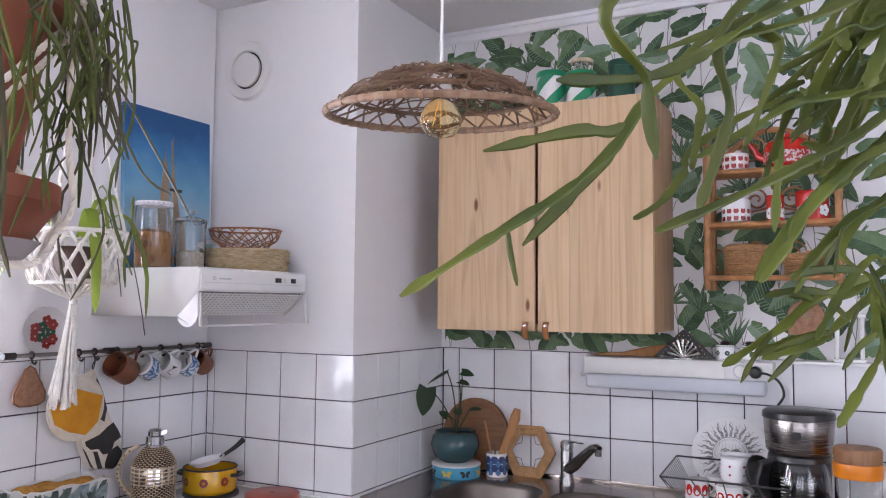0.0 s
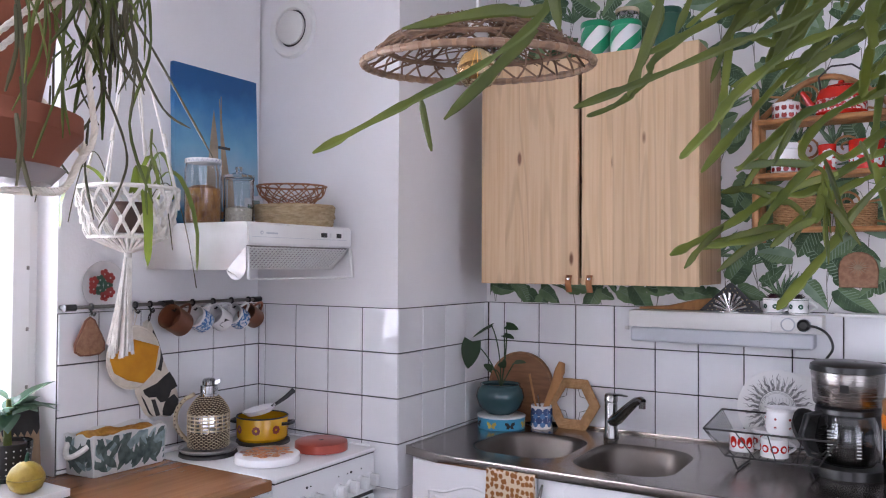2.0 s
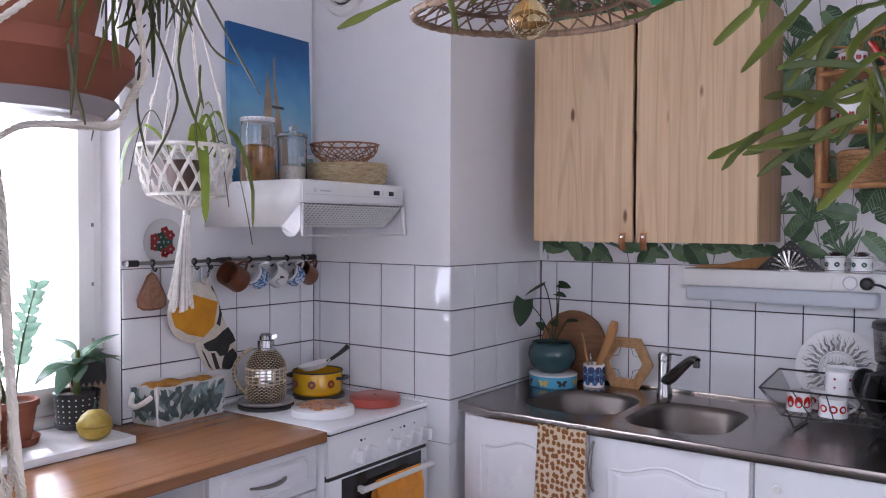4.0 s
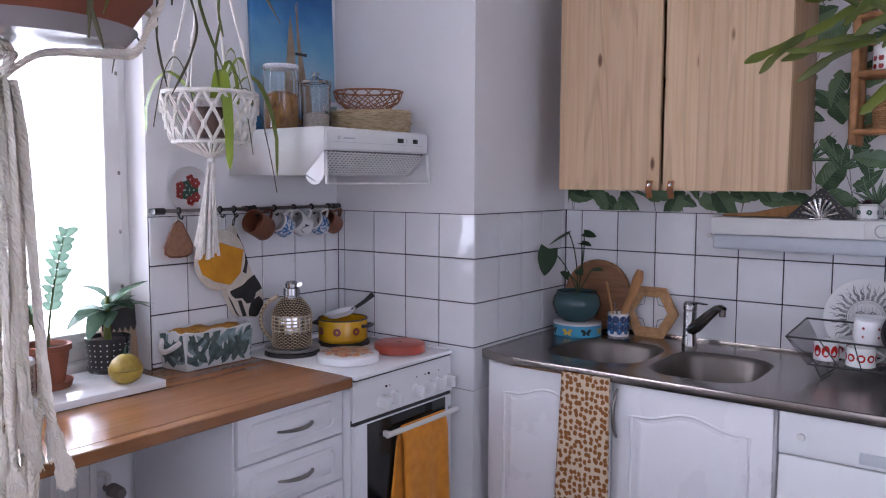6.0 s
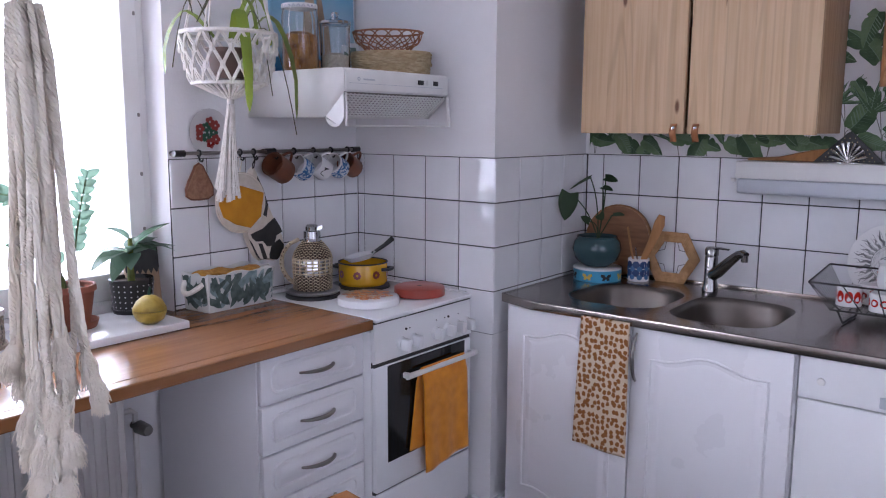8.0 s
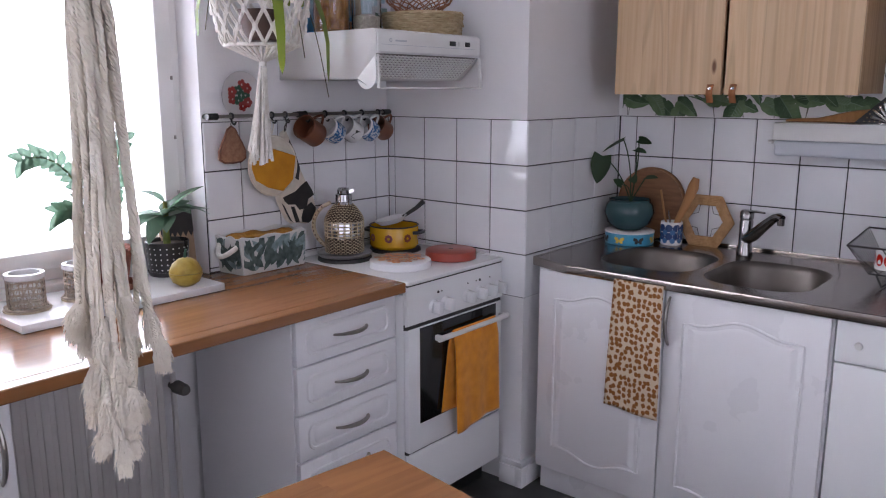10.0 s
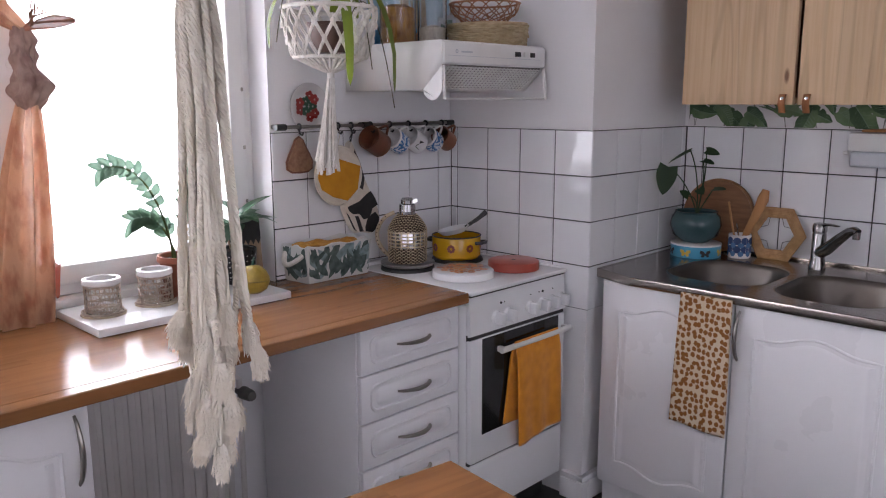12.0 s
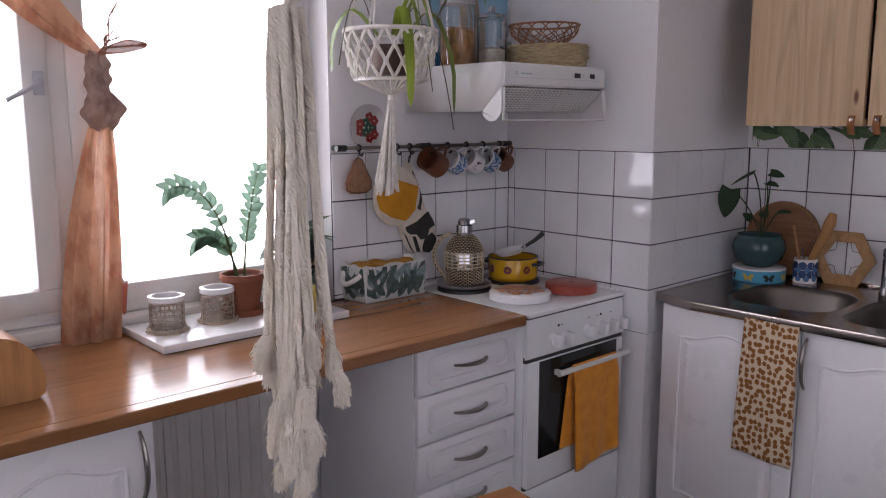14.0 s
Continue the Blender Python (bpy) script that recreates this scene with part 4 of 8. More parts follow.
tube([(0.452, -0.015, 1.519), (0.46, -0.012, 1.419)], 0.0065, 6, b)
tube([(0.452, -0.5, 1.519), (0.456, -0.503, 1.421)], 0.004, 6, b)
part("visor_frame", b, PLASTIC, hood, "white wire frame of the visor")

# vent in the wall
v = thing("air_vent", (0.156, 0.0115, 2.345), "round white ceiling-height air vent on the wall", "vent", tilt=(90, 0))
part("rim", lathe([(0.070, 0.010), (0.076, 0.015), (0.104, 0.013), (0.112, 0.0), (0.070, 0.0)], 48), PLASTIC, v)
part("disc", lathe([(0, 0.024), (0.056, 0.023), (0.063, 0.018), (0.063, 0.008), (0, 0.008)], 48), PLASTIC, v)
part("duct", lathe([(0, 0.001), (0.070, 0.001)], 30), IRON, v, "dark gap")

# lamp strip with socket under the cabinet line
lb = thing("light_fitting", (1.265, 0.545, 1.20), "white strip light fitting with wall sockets", "lamp")
part("housing", rbox(0, 0.625, 0, YS - 0.546, 0.052, 0.110, 0.004), PLASTIC, lb)
part("diffuser", rbox(0.004, 0.60, 0.004, YS - 0.548, 0.0, 0.0515, 0.010, 3), GREYP, lb, "grey translucent diffuser, switched off")
sk = part("socket", rbox(0.475, 0.61, -0.004, 0.003, 0.056, 0.104, 0.003), PLASTIC, lb)
for x in (0.525, 0.573):
    part("outlet", lathe([(0, -0.006), (0.016, -0.006), (0.018, 0.0), (0.021, 0.0015), (0.022, 0)], 24), GREYP, sk).matrix_basis = pose(x, -0.0045, 0.080, 90, 0, 0)
part("pull_knob", lathe([(0, 0.02), (0.006, 0.018), (0.007, 0.006), (0.003, 0)], 12), PLASTIC, lb).matrix_basis = pose(0.0, 0.02, 0.045, 0, -90, 0)

# table
table = thing("table", (1.122, -1.178, 0), "wooden table with an oiled beech top", "table", turn=-8)
top_ = new("tabletop")
top_.parent = table
staves(top_, 0, 0.75, -1.25, 0, 0.69, 0.72, 0.047, random.Random(16), BEECH)
for x, y in ((0.05, -0.05), (0.70, -0.05), (0.05, -1.2), (0.70, -1.2)):
    part("leg", rbox(x - 0.025, x + 0.025, y - 0.025, y + 0.025, 0, 0.69, 0.004), OAK, table)

# ---- things ----
def simple(name, bm, material, loc, label, category, group="", turn=0.0, tilt=(0, 0), **k):
    ob = part(name, bm, material, None, "", **k)
    ob.matrix_basis = pose(*loc, tilt[0], tilt[1], turn)
    return tagged(ob, label, category, group)


def flower(bm, at, r, axis_u, axis_v, n=6, petal=0.45):
    """A flat printed flower of n petals in the plane u, v."""
    at, u, v = Vector(at), Vector(axis_u), Vector(axis_v)
    for k in range(n):
        a = TAU * k / n
        c = at + (u * math.cos(a) + v * math.sin(a)) * r * 0.55
        bm.faces.new([bm.verts.new(c + (u * math.cos(b) + v * math.sin(b)) * r * petal) for b in (TAU * s / 10 for s in range(10))])


def wrap(bm, R, z0, h, n, fn, zs=(0,), out=0.0008, a0=0.0, a1=TAU):
    """Prints marks fn(u, v) outlines round a cylinder of radius R."""
    for k in range(n):
        a = a0 + (a1 - a0) * k / n
        for z in zs:
            bm.faces.new([bm.verts.new(((R + out) * math.cos(a + u / R), (R + out) * math.sin(a + u / R), z0 + z + v)) for u, v in fn])


disc = lambda r, n=10: [(r * math.cos(TAU * i / n), r * math.sin(TAU * i / n)) for i in range(n)]


def mug_body(r, h, t=0.003, flare=1.0):
    return lathe([(0, t), (r - t, t * 1.5), (r * flare - t, h - 0.001), (r * flare - t / 2, h), (r * flare, h - 0.001), (r, 0.004), (r - 0.003, 0), (0, 0)], 32)


def mug(name, loc, r, h, material, label, category="mug", group="", turn=0, tilt=(0, 0), ear=True, flare=1.0):
    m = thing(name, loc, label, category, group, turn, tilt)
    part("bowl", mug_body(r, h, flare=flare), material, m)
    if ear:
        pts = [(0, r + 0.026 * math.sin(math.pi * i / 8) - 0.002, h * (0.18 + 0.64 * i / 8)) for i in range(9)]
        part("handle", tube(pts, 0.0045, 8), material, m)
    return m


# on the stove
th = thing("thermos_jug", (0.165, -0.385, STZ + 0.0125), "thermos jug in woven cane with a chrome lid on the hotplate", "jug", turn=38)
part("saucer", lathe([(0, 0.006), (0.085, 0.008), (0.092, 0.014), (0.094, 0.012), (0.088, 0.002), (0, 0.0)], 36), STEEL, th)
part("flask", lathe([(0, 0.012), (0.058, 0.012), (0.063, 0.03), (0.063, 0.122), (0.055, 0.14), (0.042, 0.16), (0.029, 0.175), (0.026, 0.187)], 32), CHROME, th)
sleeve = lambda z: 0.066 if z < 0.125 else 0.066 - 0.036 * ((z - 0.125) / 0.055) ** 1.5
part("lining", lathe([(0.0642, 0.014), (0.0642, 0.066)], 40), SOIL, th, "dark lining under the weave")
part("lining", lathe([(0.0642, 0.122), (sleeve(0.14) - 0.002, 0.14), (sleeve(0.155) - 0.002, 0.155), (sleeve(0.17) - 0.002, 0.17), (sleeve(0.178) - 0.002, 0.178)], 40), SOIL, th)
for z0, n in ((0.017, 10), (0.124, 11)):
    wv = bmesh.new()
    for i in range(n):
        z = z0 + i * 0.0052
        R = sleeve(z)
        for k in range(26):
            a0 = TAU * (k + 0.5 * (i % 2)) / 26
            tube([((R + h_) * math.cos(a0 + f), (R + h_) * math.sin(a0 + f), z) for f, h_ in ((0.0, -0.0012), (0.05, 0.0006), (0.10, 0.0006), (0.14, -0.0012))], 0.0014, 4, wv)
    part("weave", wv, CANE, th, "pale woven cane sleeve with dark gaps")
wv = bmesh.new()
for i in range(5):
    ring(0.0668, 0.0022, (0, 0, 0.072 + i * 0.0118), 60, 5, 1, wv)
for k in range(18):
    a = TAU * k / 18
    tube([(0.0664 * math.cos(a), 0.0664 * math.sin(a), z) for z in (0.066, 0.095, 0.124)], 0.0032, 5, wv, flat=0.6)
part("grid", wv, CANE, th, "open cane grid over the chrome flask")
part("lid", lathe([(0, 0.236), (0.016, 0.234), (0.022, 0.226), (0.022, 0.214), (0.028, 0.211), (0.029, 0.187), (0.024, 0.184)], 28), CHROME, th, "chrome lid")
part("spout", plate([(-0.010, 0), (0.010, 0), (0.004, 0.018), (-0.004, 0.018)], 0.012, 0.001, lambda u, v, q: (0.018 + v, u, 0.214 + q + v * 0.3)), CHROME, th)
hp = [(-0.046 - 0.060 * math.sin(math.pi * min(1, t * 1.05)) ** 0.6, 0, 0.182 - 0.165 * t) for t in (i / 12 for i in range(13))]
part("handle", tube(hp, 0.0125, 10, flat=0.55), CANE, th, "cane-wrapped handle")
hd = bmesh.new()
for p_ in hp[1:-1]:
    rbox(p_[0] - 0.0020, p_[0] + 0.0020, -0.0128, 0.0128, p_[2] - 0.0020, p_[2] + 0.0020, into=hd)
part("binding", hd, SOIL, th, "dark binding on the handle")

pt = thing("casserole", (0.185, -0.160, STZ + 0.0125), "yellow enamel casserole with dark rim and flower print", "pot", turn=20)
part("body", lathe([(0, 0.004), (0.078, 0.004), (0.084, 0.012), (0.085, 0.078), (0.087, 0.08), (0.088, 0.078), (0.0875, 0.01), (0.08, 0), (0, 0)], 40), YEL, pt)
part("rim", ring(0.0875, 0.0028, (0, 0, 0.08)), IRON, pt)
for s in (-1, 1):
    part("handle", tube([(s * 0.084, -0.026, 0.058), (s * 0.108, -0.022, 0.06), (s * 0.112, 0, 0.06), (s * 0.108, 0.022, 0.06), (s * 0.084, 0.026, 0.058)], 0.006, 8), BLACK, pt)
REDPR = mat("brown-red print", (0.20, 0.03, 0.015), rough=0.3)
for k in range(8):
    a = TAU * k / 8 - 0.6
    c, s = math.cos(a), math.sin(a)
    fl, fc = bmesh.new(), bmesh.new()
    flower(fl, (0.0888 * c, 0.0888 * s, 0.042), 0.017, (-s, c, 0), (0, 0, 1), 8, 0.33)
    flower(fc, (0.0894 * c, 0.0894 * s, 0.042), 0.0045, (-s, c, 0), (0, 0, 1), 5, 0.5)
    part("heart", fc, YEL, part("flower", fl, REDPR, pt, "brown-red printed flower", 0), "", 0)
ld = thing("ladle", (0.185, -0.160, STZ + 0.105), "white enamel ladle with a dark handle lying in the casserole", "ladle", turn=20)
part("bowl", lathe([(0.058, 0.012), (0.056, 0.010), (0.04, -0.004), (0, -0.008), (0, -0.010), (0.042, -0.006), (0.06, 0.010)], 28, sy=0.8), ENAMEL, ld).matrix_basis = pose(-0.01, 0, 0, 0, -12, 35)
part("handle", tube([(0.02, 0.035, 0.012), (0.055, 0.075, 0.04), (0.075, 0.10, 0.062)], [0.006, 0.008, 0.0105], 8), BLACK, ld, "dark brown handle")

cv = thing("hotplate_cover", (0.395, -0.352, STZ + 0.013), "white hotplate cover printed with orange flowers", "hotplate cover")
part("cap", lathe([(0, 0.016), (0.094, 0.015), (0.101, 0.011), (0.103, 0.0), (0.103, -0.010), (0.099, -0.010)], 44), ENAMEL, cv)
pr, pr2 = bmesh.new(), bmesh.new()
rf = random.Random(3)
for k in range(34):
    a, r = k * 2.4, 0.076 * (k / 34) ** 0.5
    flower(pr if k % 3 else pr2, (r * math.cos(a), r * math.sin(a), 0.0164 + 0.0001 * (k % 7)), rf.uniform(0.009, 0.017), (1, 0, 0), (0, 1, 0), 6, 0.36)
tagged(part("print", pr, mat("orange print", (0.62, 0.20, 0.02), rough=0.3), cv, "orange printed flowers", 0), kind="stuff")
tagged(part("print", pr2, mat("red-brown print", (0.33, 0.06, 0.02), rough=0.3), cv, "red-brown printed flowers", 0), kind="stuff")
cv2 = thing("hotplate_cover", (0.437, -0.142, STZ + 0.013), "brick red enamel hotplate cover", "hotplate cover")
part("cap", lathe([(0, 0.020), (0.082, 0.020), (0.087, 0.017), (0.088, 0.0), (0.088, -0.010), (0.084, -0.010)], 44), BRICKR, cv2)
part("hole", lathe([(0, 0.0206), (0.008, 0.0204)], 12), IRON, cv2)

# mustard cloth over the oven rail: a long front fall and a shorter one behind that shows beside it
def hung(u, v):
    t = v * 2 - 1
    a = abs(t)
    y = -0.315 + 0.232 * u
    w = min(1, a * 6)
    if t > 0:
        drop = 0.352 - 0.018 * u
        x = SF + 0.0365 + 0.006 * a * math.sin(u * 5.5 + 0.8) + 0.003 * a * math.sin(u * 15)
        y += 0.008 * a * (1 - u) + 0.012 * a * u
    else:
        drop = 0.268 + 0.01 * u
        x = SF + 0.0125 + 0.004 * a * math.sin(u * 6)
        y -= 0.040 * a * (1 - u) ** 2
    z = 0.651 - drop * a
    return (SF + 0.025 + (x - SF - 0.025) * w, y, z + 0.0035 * (1 - w))


simple("kitchen_towel", sheet(30, 60, hung), MUST, (0, 0, 0), "mustard yellow cloth towel folded over the oven rail", "towel", solid=0.003, smooth=60)
simple("kitchen_towel", sheet(16, 40, lambda u, v: (1.0 + 0.165 * u - 0.018 * v * (1 - u), -0.0135 - 0.004 * math.sin(u * 8 + v * 3) * v, 0.835 - (0.42 + 0.012 * u) * v)), LEOP, (-0.004, 0.0, 0), "cream towel with rust leopard spots hanging from the sink cabinet", "towel", solid=0.003, smooth=60)

# on the hood
pc = thing("boat_picture", (0.018, -0.225, 1.593), "canvas picture of a sailing boat on a blue sea", "picture", tilt=(0, -2.2))
part("canvas", rbox(0.0, 0.02, -0.195, 0.19, 0.0, 0.555, 0.002), SEA, pc)
sl = bmesh.new()
for o in ([(-0.060, 0.08), (0.006, 0.07), (0.004, 0.30), (-0.012, 0.42), (-0.026, 0.34), (-0.045, 0.20)], [(0.014, 0.46), (0.032, 0.32), (0.052, 0.20), (0.090, 0.06), (0.030, 0.05), (0.018, 0.2)]):
    plate([(u - 0.01, v) for u, v in o], 0.0015, 0.001, lambda u, v, q: (0.0202 + q, u, v), sl)
part("sail", sl, SAIL, pc, "cream painted sails", 0)
part("hull", plate([(-0.09, 0.03), (0.11, 0.03), (0.12, 0.06), (-0.10, 0.055)], 0.001, 0.001, lambda u, v, q: (0.0202 + q, u - 0.01, v)), TEAK, pc)
part("spar", tube([(0.0212, 0.012, 0.47), (0.0212, 0.014, 0.07)], 0.0012, 5), TEAK, pc)
part("spar", rbox(0.0205, 0.0222, -0.005, 0.05, 0.28, 0.29), IRON, pc)

HZ = 1.5925
j1 = thing("storage_jar", (0.185, -0.437, HZ), "glass storage jar half full of pasta with patterned lid", "jar")
part("jar", lathe([(0.0, 0.003), (0.052, 0.003), (0.055, 0.008), (0.055, 0.17), (0.05, 0.19), (0.05, 0.198), (0.053, 0.198), (0.058, 0.172), (0.058, 0.006), (0.054, 0.0), (0, 0.0)], 36), GLASS, j1, "clear glass jar")
part("filling", lathe([(0, 0.118), (0.03, 0.124), (0.0545, 0.112), (0.0545, 0.0085), (0.05, 0.0036), (0, 0.0034)], 28), PASTA, j1, "orange dry pasta")
part("lid", lathe([(0, 0.209), (0.056, 0.209), (0.058, 0.206), (0.058, 0.195), (0.0535, 0.195)], 36), CERAM, j1, "white lid with blue pattern")
lp = bmesh.new()
wrap(lp, 0.058, 0.2005, 0.01, 24, [(-0.0065, -0.0045), (0.0, 0.005), (0.0065, -0.0045), (0.004, -0.0045), (0.0, 0.0025), (-0.004, -0.0045)])
part("print", lp, NAVY, j1, "", 0)
j2 = thing("storage_jar", (0.245, -0.340, HZ), "glass storage jar a third full of rice with glass lid", "jar")
part("jar", lathe([(0.0, 0.003), (0.042, 0.003), (0.045, 0.007), (0.045, 0.145), (0.048, 0.152), (0.051, 0.15), (0.048, 0.14), (0.048, 0.006), (0.044, 0.0), (0, 0.0)], 36), GLASS, j2, "clear glass jar")
part("filling", lathe([(0, 0.060), (0.02, 0.064), (0.0445, 0.054), (0.0445, 0.0085), (0.04, 0.0036), (0, 0.0034)], 28), RICE, j2, "white rice")
part("lid", lathe([(0, 0.192), (0.010, 0.191), (0.013, 0.184), (0.009, 0.175), (0.02, 0.170), (0.05, 0.162), (0.052, 0.154), (0.0, 0.154)], 30), GLASS, j2, "knobbed glass lid")
sf = thing("small_frame", (0.21, -0.235, HZ), "small silvery photo frame standing behind the basket", "frame", turn=-35)
part("frame", rbox(-0.004, 0.004, -0.03, 0.03, 0, 0.105, 0.002), GREYP, sf)
part("picture", plate([(-0.018, 0.055), (0.018, 0.055), (0.018, 0.09), (-0.018, 0.09)], 0.001, 0.001, lambda u, v, q: (0.0042 + q, u, v)), DGREEN, sf)
sb = thing("seagrass_basket", (0.318, -0.152, HZ), "low oval basket of pale woven seagrass", "basket", turn=30)
coils(sb, SEAGRASS, 0.128, 0.006, 0.066, 11, 0.0040, 36, 0.72, 0.006, 108)
part("bottom", lathe([(0, 0.006), (0.123, 0.006), (0.123, 0.001), (0, 0.0)], 48, sy=0.72), SEAGRASS, sb)
part("rim", ring(0.132, 0.0055, (0, 0, 0.070), 60, 6, 0.72), SEAGRASS, sb)
part("handle", tube(curve((0.126, -0.03, 0.05), (0.126, 0.03, 0.05), 0.02, 8, (0.012, 0, 0)), 0.004, 6), SEAGRASS, sb)
rb = thing("reed_basket", (0.312, -0.160, HZ + 0.0755), "open red-brown reed bread basket on the seagrass basket", "basket", turn=30)
rw = bmesh.new()
for k in range(16):
    for s in (-1, 1):
        a = TAU * k / 16
        pts = []
        for i in range(9):
            t = i / 8
            R = 0.075 + 0.042 * math.sin(t * math.pi / 2)
            pts.append((R * math.cos(a + s * 0.75 * t), 0.85 * R * math.sin(a + s * 0.75 * t), 0.003 + 0.060 * t + 0.004 * math.sin(t * 9)))
        tube(pts, 0.0021, 5, rw)
part("lattice", rw, REED, rb)
part("rim", ring(0.117, 0.0034, (0, 0, 0.064), 48, 6, 0.85, None, 0.002, 12), REED, rb)
part("bottom", lathe([(0, 0.004), (0.078, 0.004), (0.078, 0.0), (0, 0.0)], 36, sy=0.85), REED, rb)

# rail with hooks, mugs and cloths on the west wall
rail = thing("hook_rail", (0, 0, 1.335), "dark metal rail with sliding hooks on the tiled wall", "rail")
part("rod", tube([(0.045, -0.80, 0), (0.045, -0.045, 0)], 0.0058, 10), NICKEL, rail)
for y in (-0.805, -0.455, -0.05):
    part("bracket", merge(tube([(0.004, y, 0), (0.045, y, 0)], 0.008, 8), tube([(0.045, y - 0.018, 0), (0.045, y + 0.018, 0)], 0.0105, 10)), BLACK, rail)
HOOKS = (-0.735, -0.58, -0.525, -0.44, -0.352, -0.262, -0.177, -0.093)
for y in HOOKS:
    h = tube([(0.045 + 0.009 * math.cos(a), y, 0.009 * math.sin(a)) for a in (radians(s) for s in range(-60, 241, 30))] + [(0.045, y, -0.012), (0.050, y, -0.022), (0.060, y, -0.025), (0.066, y, -0.018)], 0.0034, 6)
    part("hook", h, BLACK, rail)
for y, r, h, m, lab in ((-0.425, 0.042, 0.08, CLAYBR, "brown stoneware mug hanging from a rail hook"), (-0.330, 0.037, 0.070, CERAM, "white mug with blue pattern hanging from a hook"), (-0.245, 0.038, 0.076, CERAM, "white mug with a black figure hanging from a hook"), (-0.160, 0.037, 0.070, CERAM, "white mug with blue pattern hanging from a hook"), (-0.090, 0.036, 0.072, CLAYBR, "small brown stoneware mug hanging from a hook")):
    g = mug("mug", (0.062, y + 0.018, 1.263), r, h, m, lab, "mug", "mugs on the rail", 0, (62, 28))
    if "blue" in lab:
        part("print", lathe([(r + 0.0007, h * 0.12), (r + 0.0007, h * 0.86)], 32), BLUEP, g, "blue flower print")
    if "black" in lab:
        k = bmesh.new()
        wrap(k, r, h * 0.5, 0.02, 4, [(-0.017, -0.012), (0.017, -0.012), (0.013, 0.016), (0.002, 0.010), (-0.004, 0.018), (-0.016, 0.014)], a0=0.0, a1=TAU)
        part("print", k, IRON, g, "black printed figure", 0)
tb2 = thing("cork_trivet", (0.040, -0.735, 1.19), "pear-shaped brown cork trivet hanging from a hook", "trivet")
pear = [(0.0, 0.113), (0.013, 0.104), (0.022, 0.085), (0.036, 0.060), (0.047, 0.036), (0.046, 0.014), (0.030, 0.004), (0.0, 0.002), (-0.030, 0.004), (-0.046, 0.014), (-0.047, 0.036), (-0.036, 0.060), (-0.022, 0.085), (-0.013, 0.104)]
part("board", plate(pear, 0.009, 0.002, lambda u, v, q: (q - 0.004, u, v)), CORK, tb2)
part("edge", tube([(0.0005, u * 1.02, v) for u, v in pear], 0.0042, 6, closed=True), CLAYBR, tb2)
part("loop", tube([(0, 0, 0.111), (0.004, 0.004, 0.122), (0.008, 0, 0.128), (0.004, -0.004, 0.122)], 0.001, 5, closed=True), IRON, tb2)
ph = thing("pot_holder", (0.052, -0.588, 1.172), "round linen pot holder with a mustard stripe on a hook", "pot holder", tilt=(0, 0))
part("pad", lathe([(0, 0.006), (0.089, 0.005), (0.097, 0.0), (0.089, -0.005), (0, -0.006)], 44), LINEN, ph).matrix_basis = pose(0, 0, 0, 0, 90, 0)
part("patch", plate([(-0.082, 0.052), (-0.098, 0.0), (-0.082, -0.045), (-0.03, -0.075), (0.035, -0.093), (0.082, -0.055), (0.098, 0.03), (0.05, 0.045), (0.0, 0.06), (-0.045, 0.072)][::-1], 0.0022, 0.002, lambda u, v, q: (0.0056 + q, u * 0.92, v * 0.92)), MUSTP, ph, "mustard felt patch")
part("binding", ring(0.0965, 0.0034, (0, 0, 0), 48, 6), LINEN, ph).matrix_basis = pose(0, 0, 0, 0, 90, 0)
part("loop", tube([(0, 0.0, 0.10), (0.0, 0.010, 0.14), (0.006, -0.006, 0.15), (0, -0.006, 0.13)], 0.0018, 5, closed=True), LINEN, ph)
mt = thing("oven_mitt", (0.035, -0.497, 0.985), "black and white patterned oven mitt hanging from a hook", "oven mitt")
mitt = [(-0.02, 0.30), (0.013, 0.235), (0.034, 0.172), (0.063, 0.115), (0.091, 0.064), (0.101, 0.022), (0.09, -0.012), (0.06, -0.026), (0.023, -0.018), (-0.006, -0.019), (-0.028, -0.002), (-0.047, 0.031), (-0.062, 0.064), (-0.067, 0.087), (-0.060, 0.110), (-0.051, 0.169), (-0.038, 0.29)]
part("mitt", plate(mitt, 0.020, 0.007, lambda u, v, q: (q - 0.012, u, v)), LINEN, mt, "", 60)
bk = bmesh.new()
for o in ([(-0.049, 0.078), (0.003, 0.093), (0.030, 0.112), (0.054, 0.125), (0.074, 0.098), (0.086, 0.074), (0.061, 0.063), (0.054, 0.045), (0.045, 0.03), (0.019, 0.029), (0.002, 0.049), (-0.027, 0.051), (-0.043, 0.064)], [(0.027, 0.002), (0.036, 0.027), (0.055, 0.042), (0.073, 0.050), (0.092, 0.029), (0.088, -0.003), (0.059, -0.021), (0.028, -0.014)], [(-0.056, 0.060), (-0.044, 0.048), (-0.022, 0.006), (-0.010, -0.012), (-0.026, 0.000), (-0.042, 0.031)], [(-0.018, 0.044), (-0.002, 0.042), (0.019, -0.012), (0.002, -0.013)], [(-0.015, 0.27), (0.010, 0.225), (0.028, 0.170), (0.020, 0.130), (-0.005, 0.145), (-0.02, 0.20)]):
    plate(o, 0.0008, 0.0004, lambda u, v, q: (0.0082 + q, u, v), bk)
part("print", bk, IRON, mt, "black printed shapes", 0)
part("loop", tube([(0, -0.026, 0.28), (0.006, -0.018, 0.33), (0.016, -0.020, 0.338), (0.006, -0.030, 0.31)], 0.002, 5, closed=True), IRON, mt)
pw = thing("wall_plate", (0.012, -0.672, 1.398), "small white wall plate with red flowers", "plate")
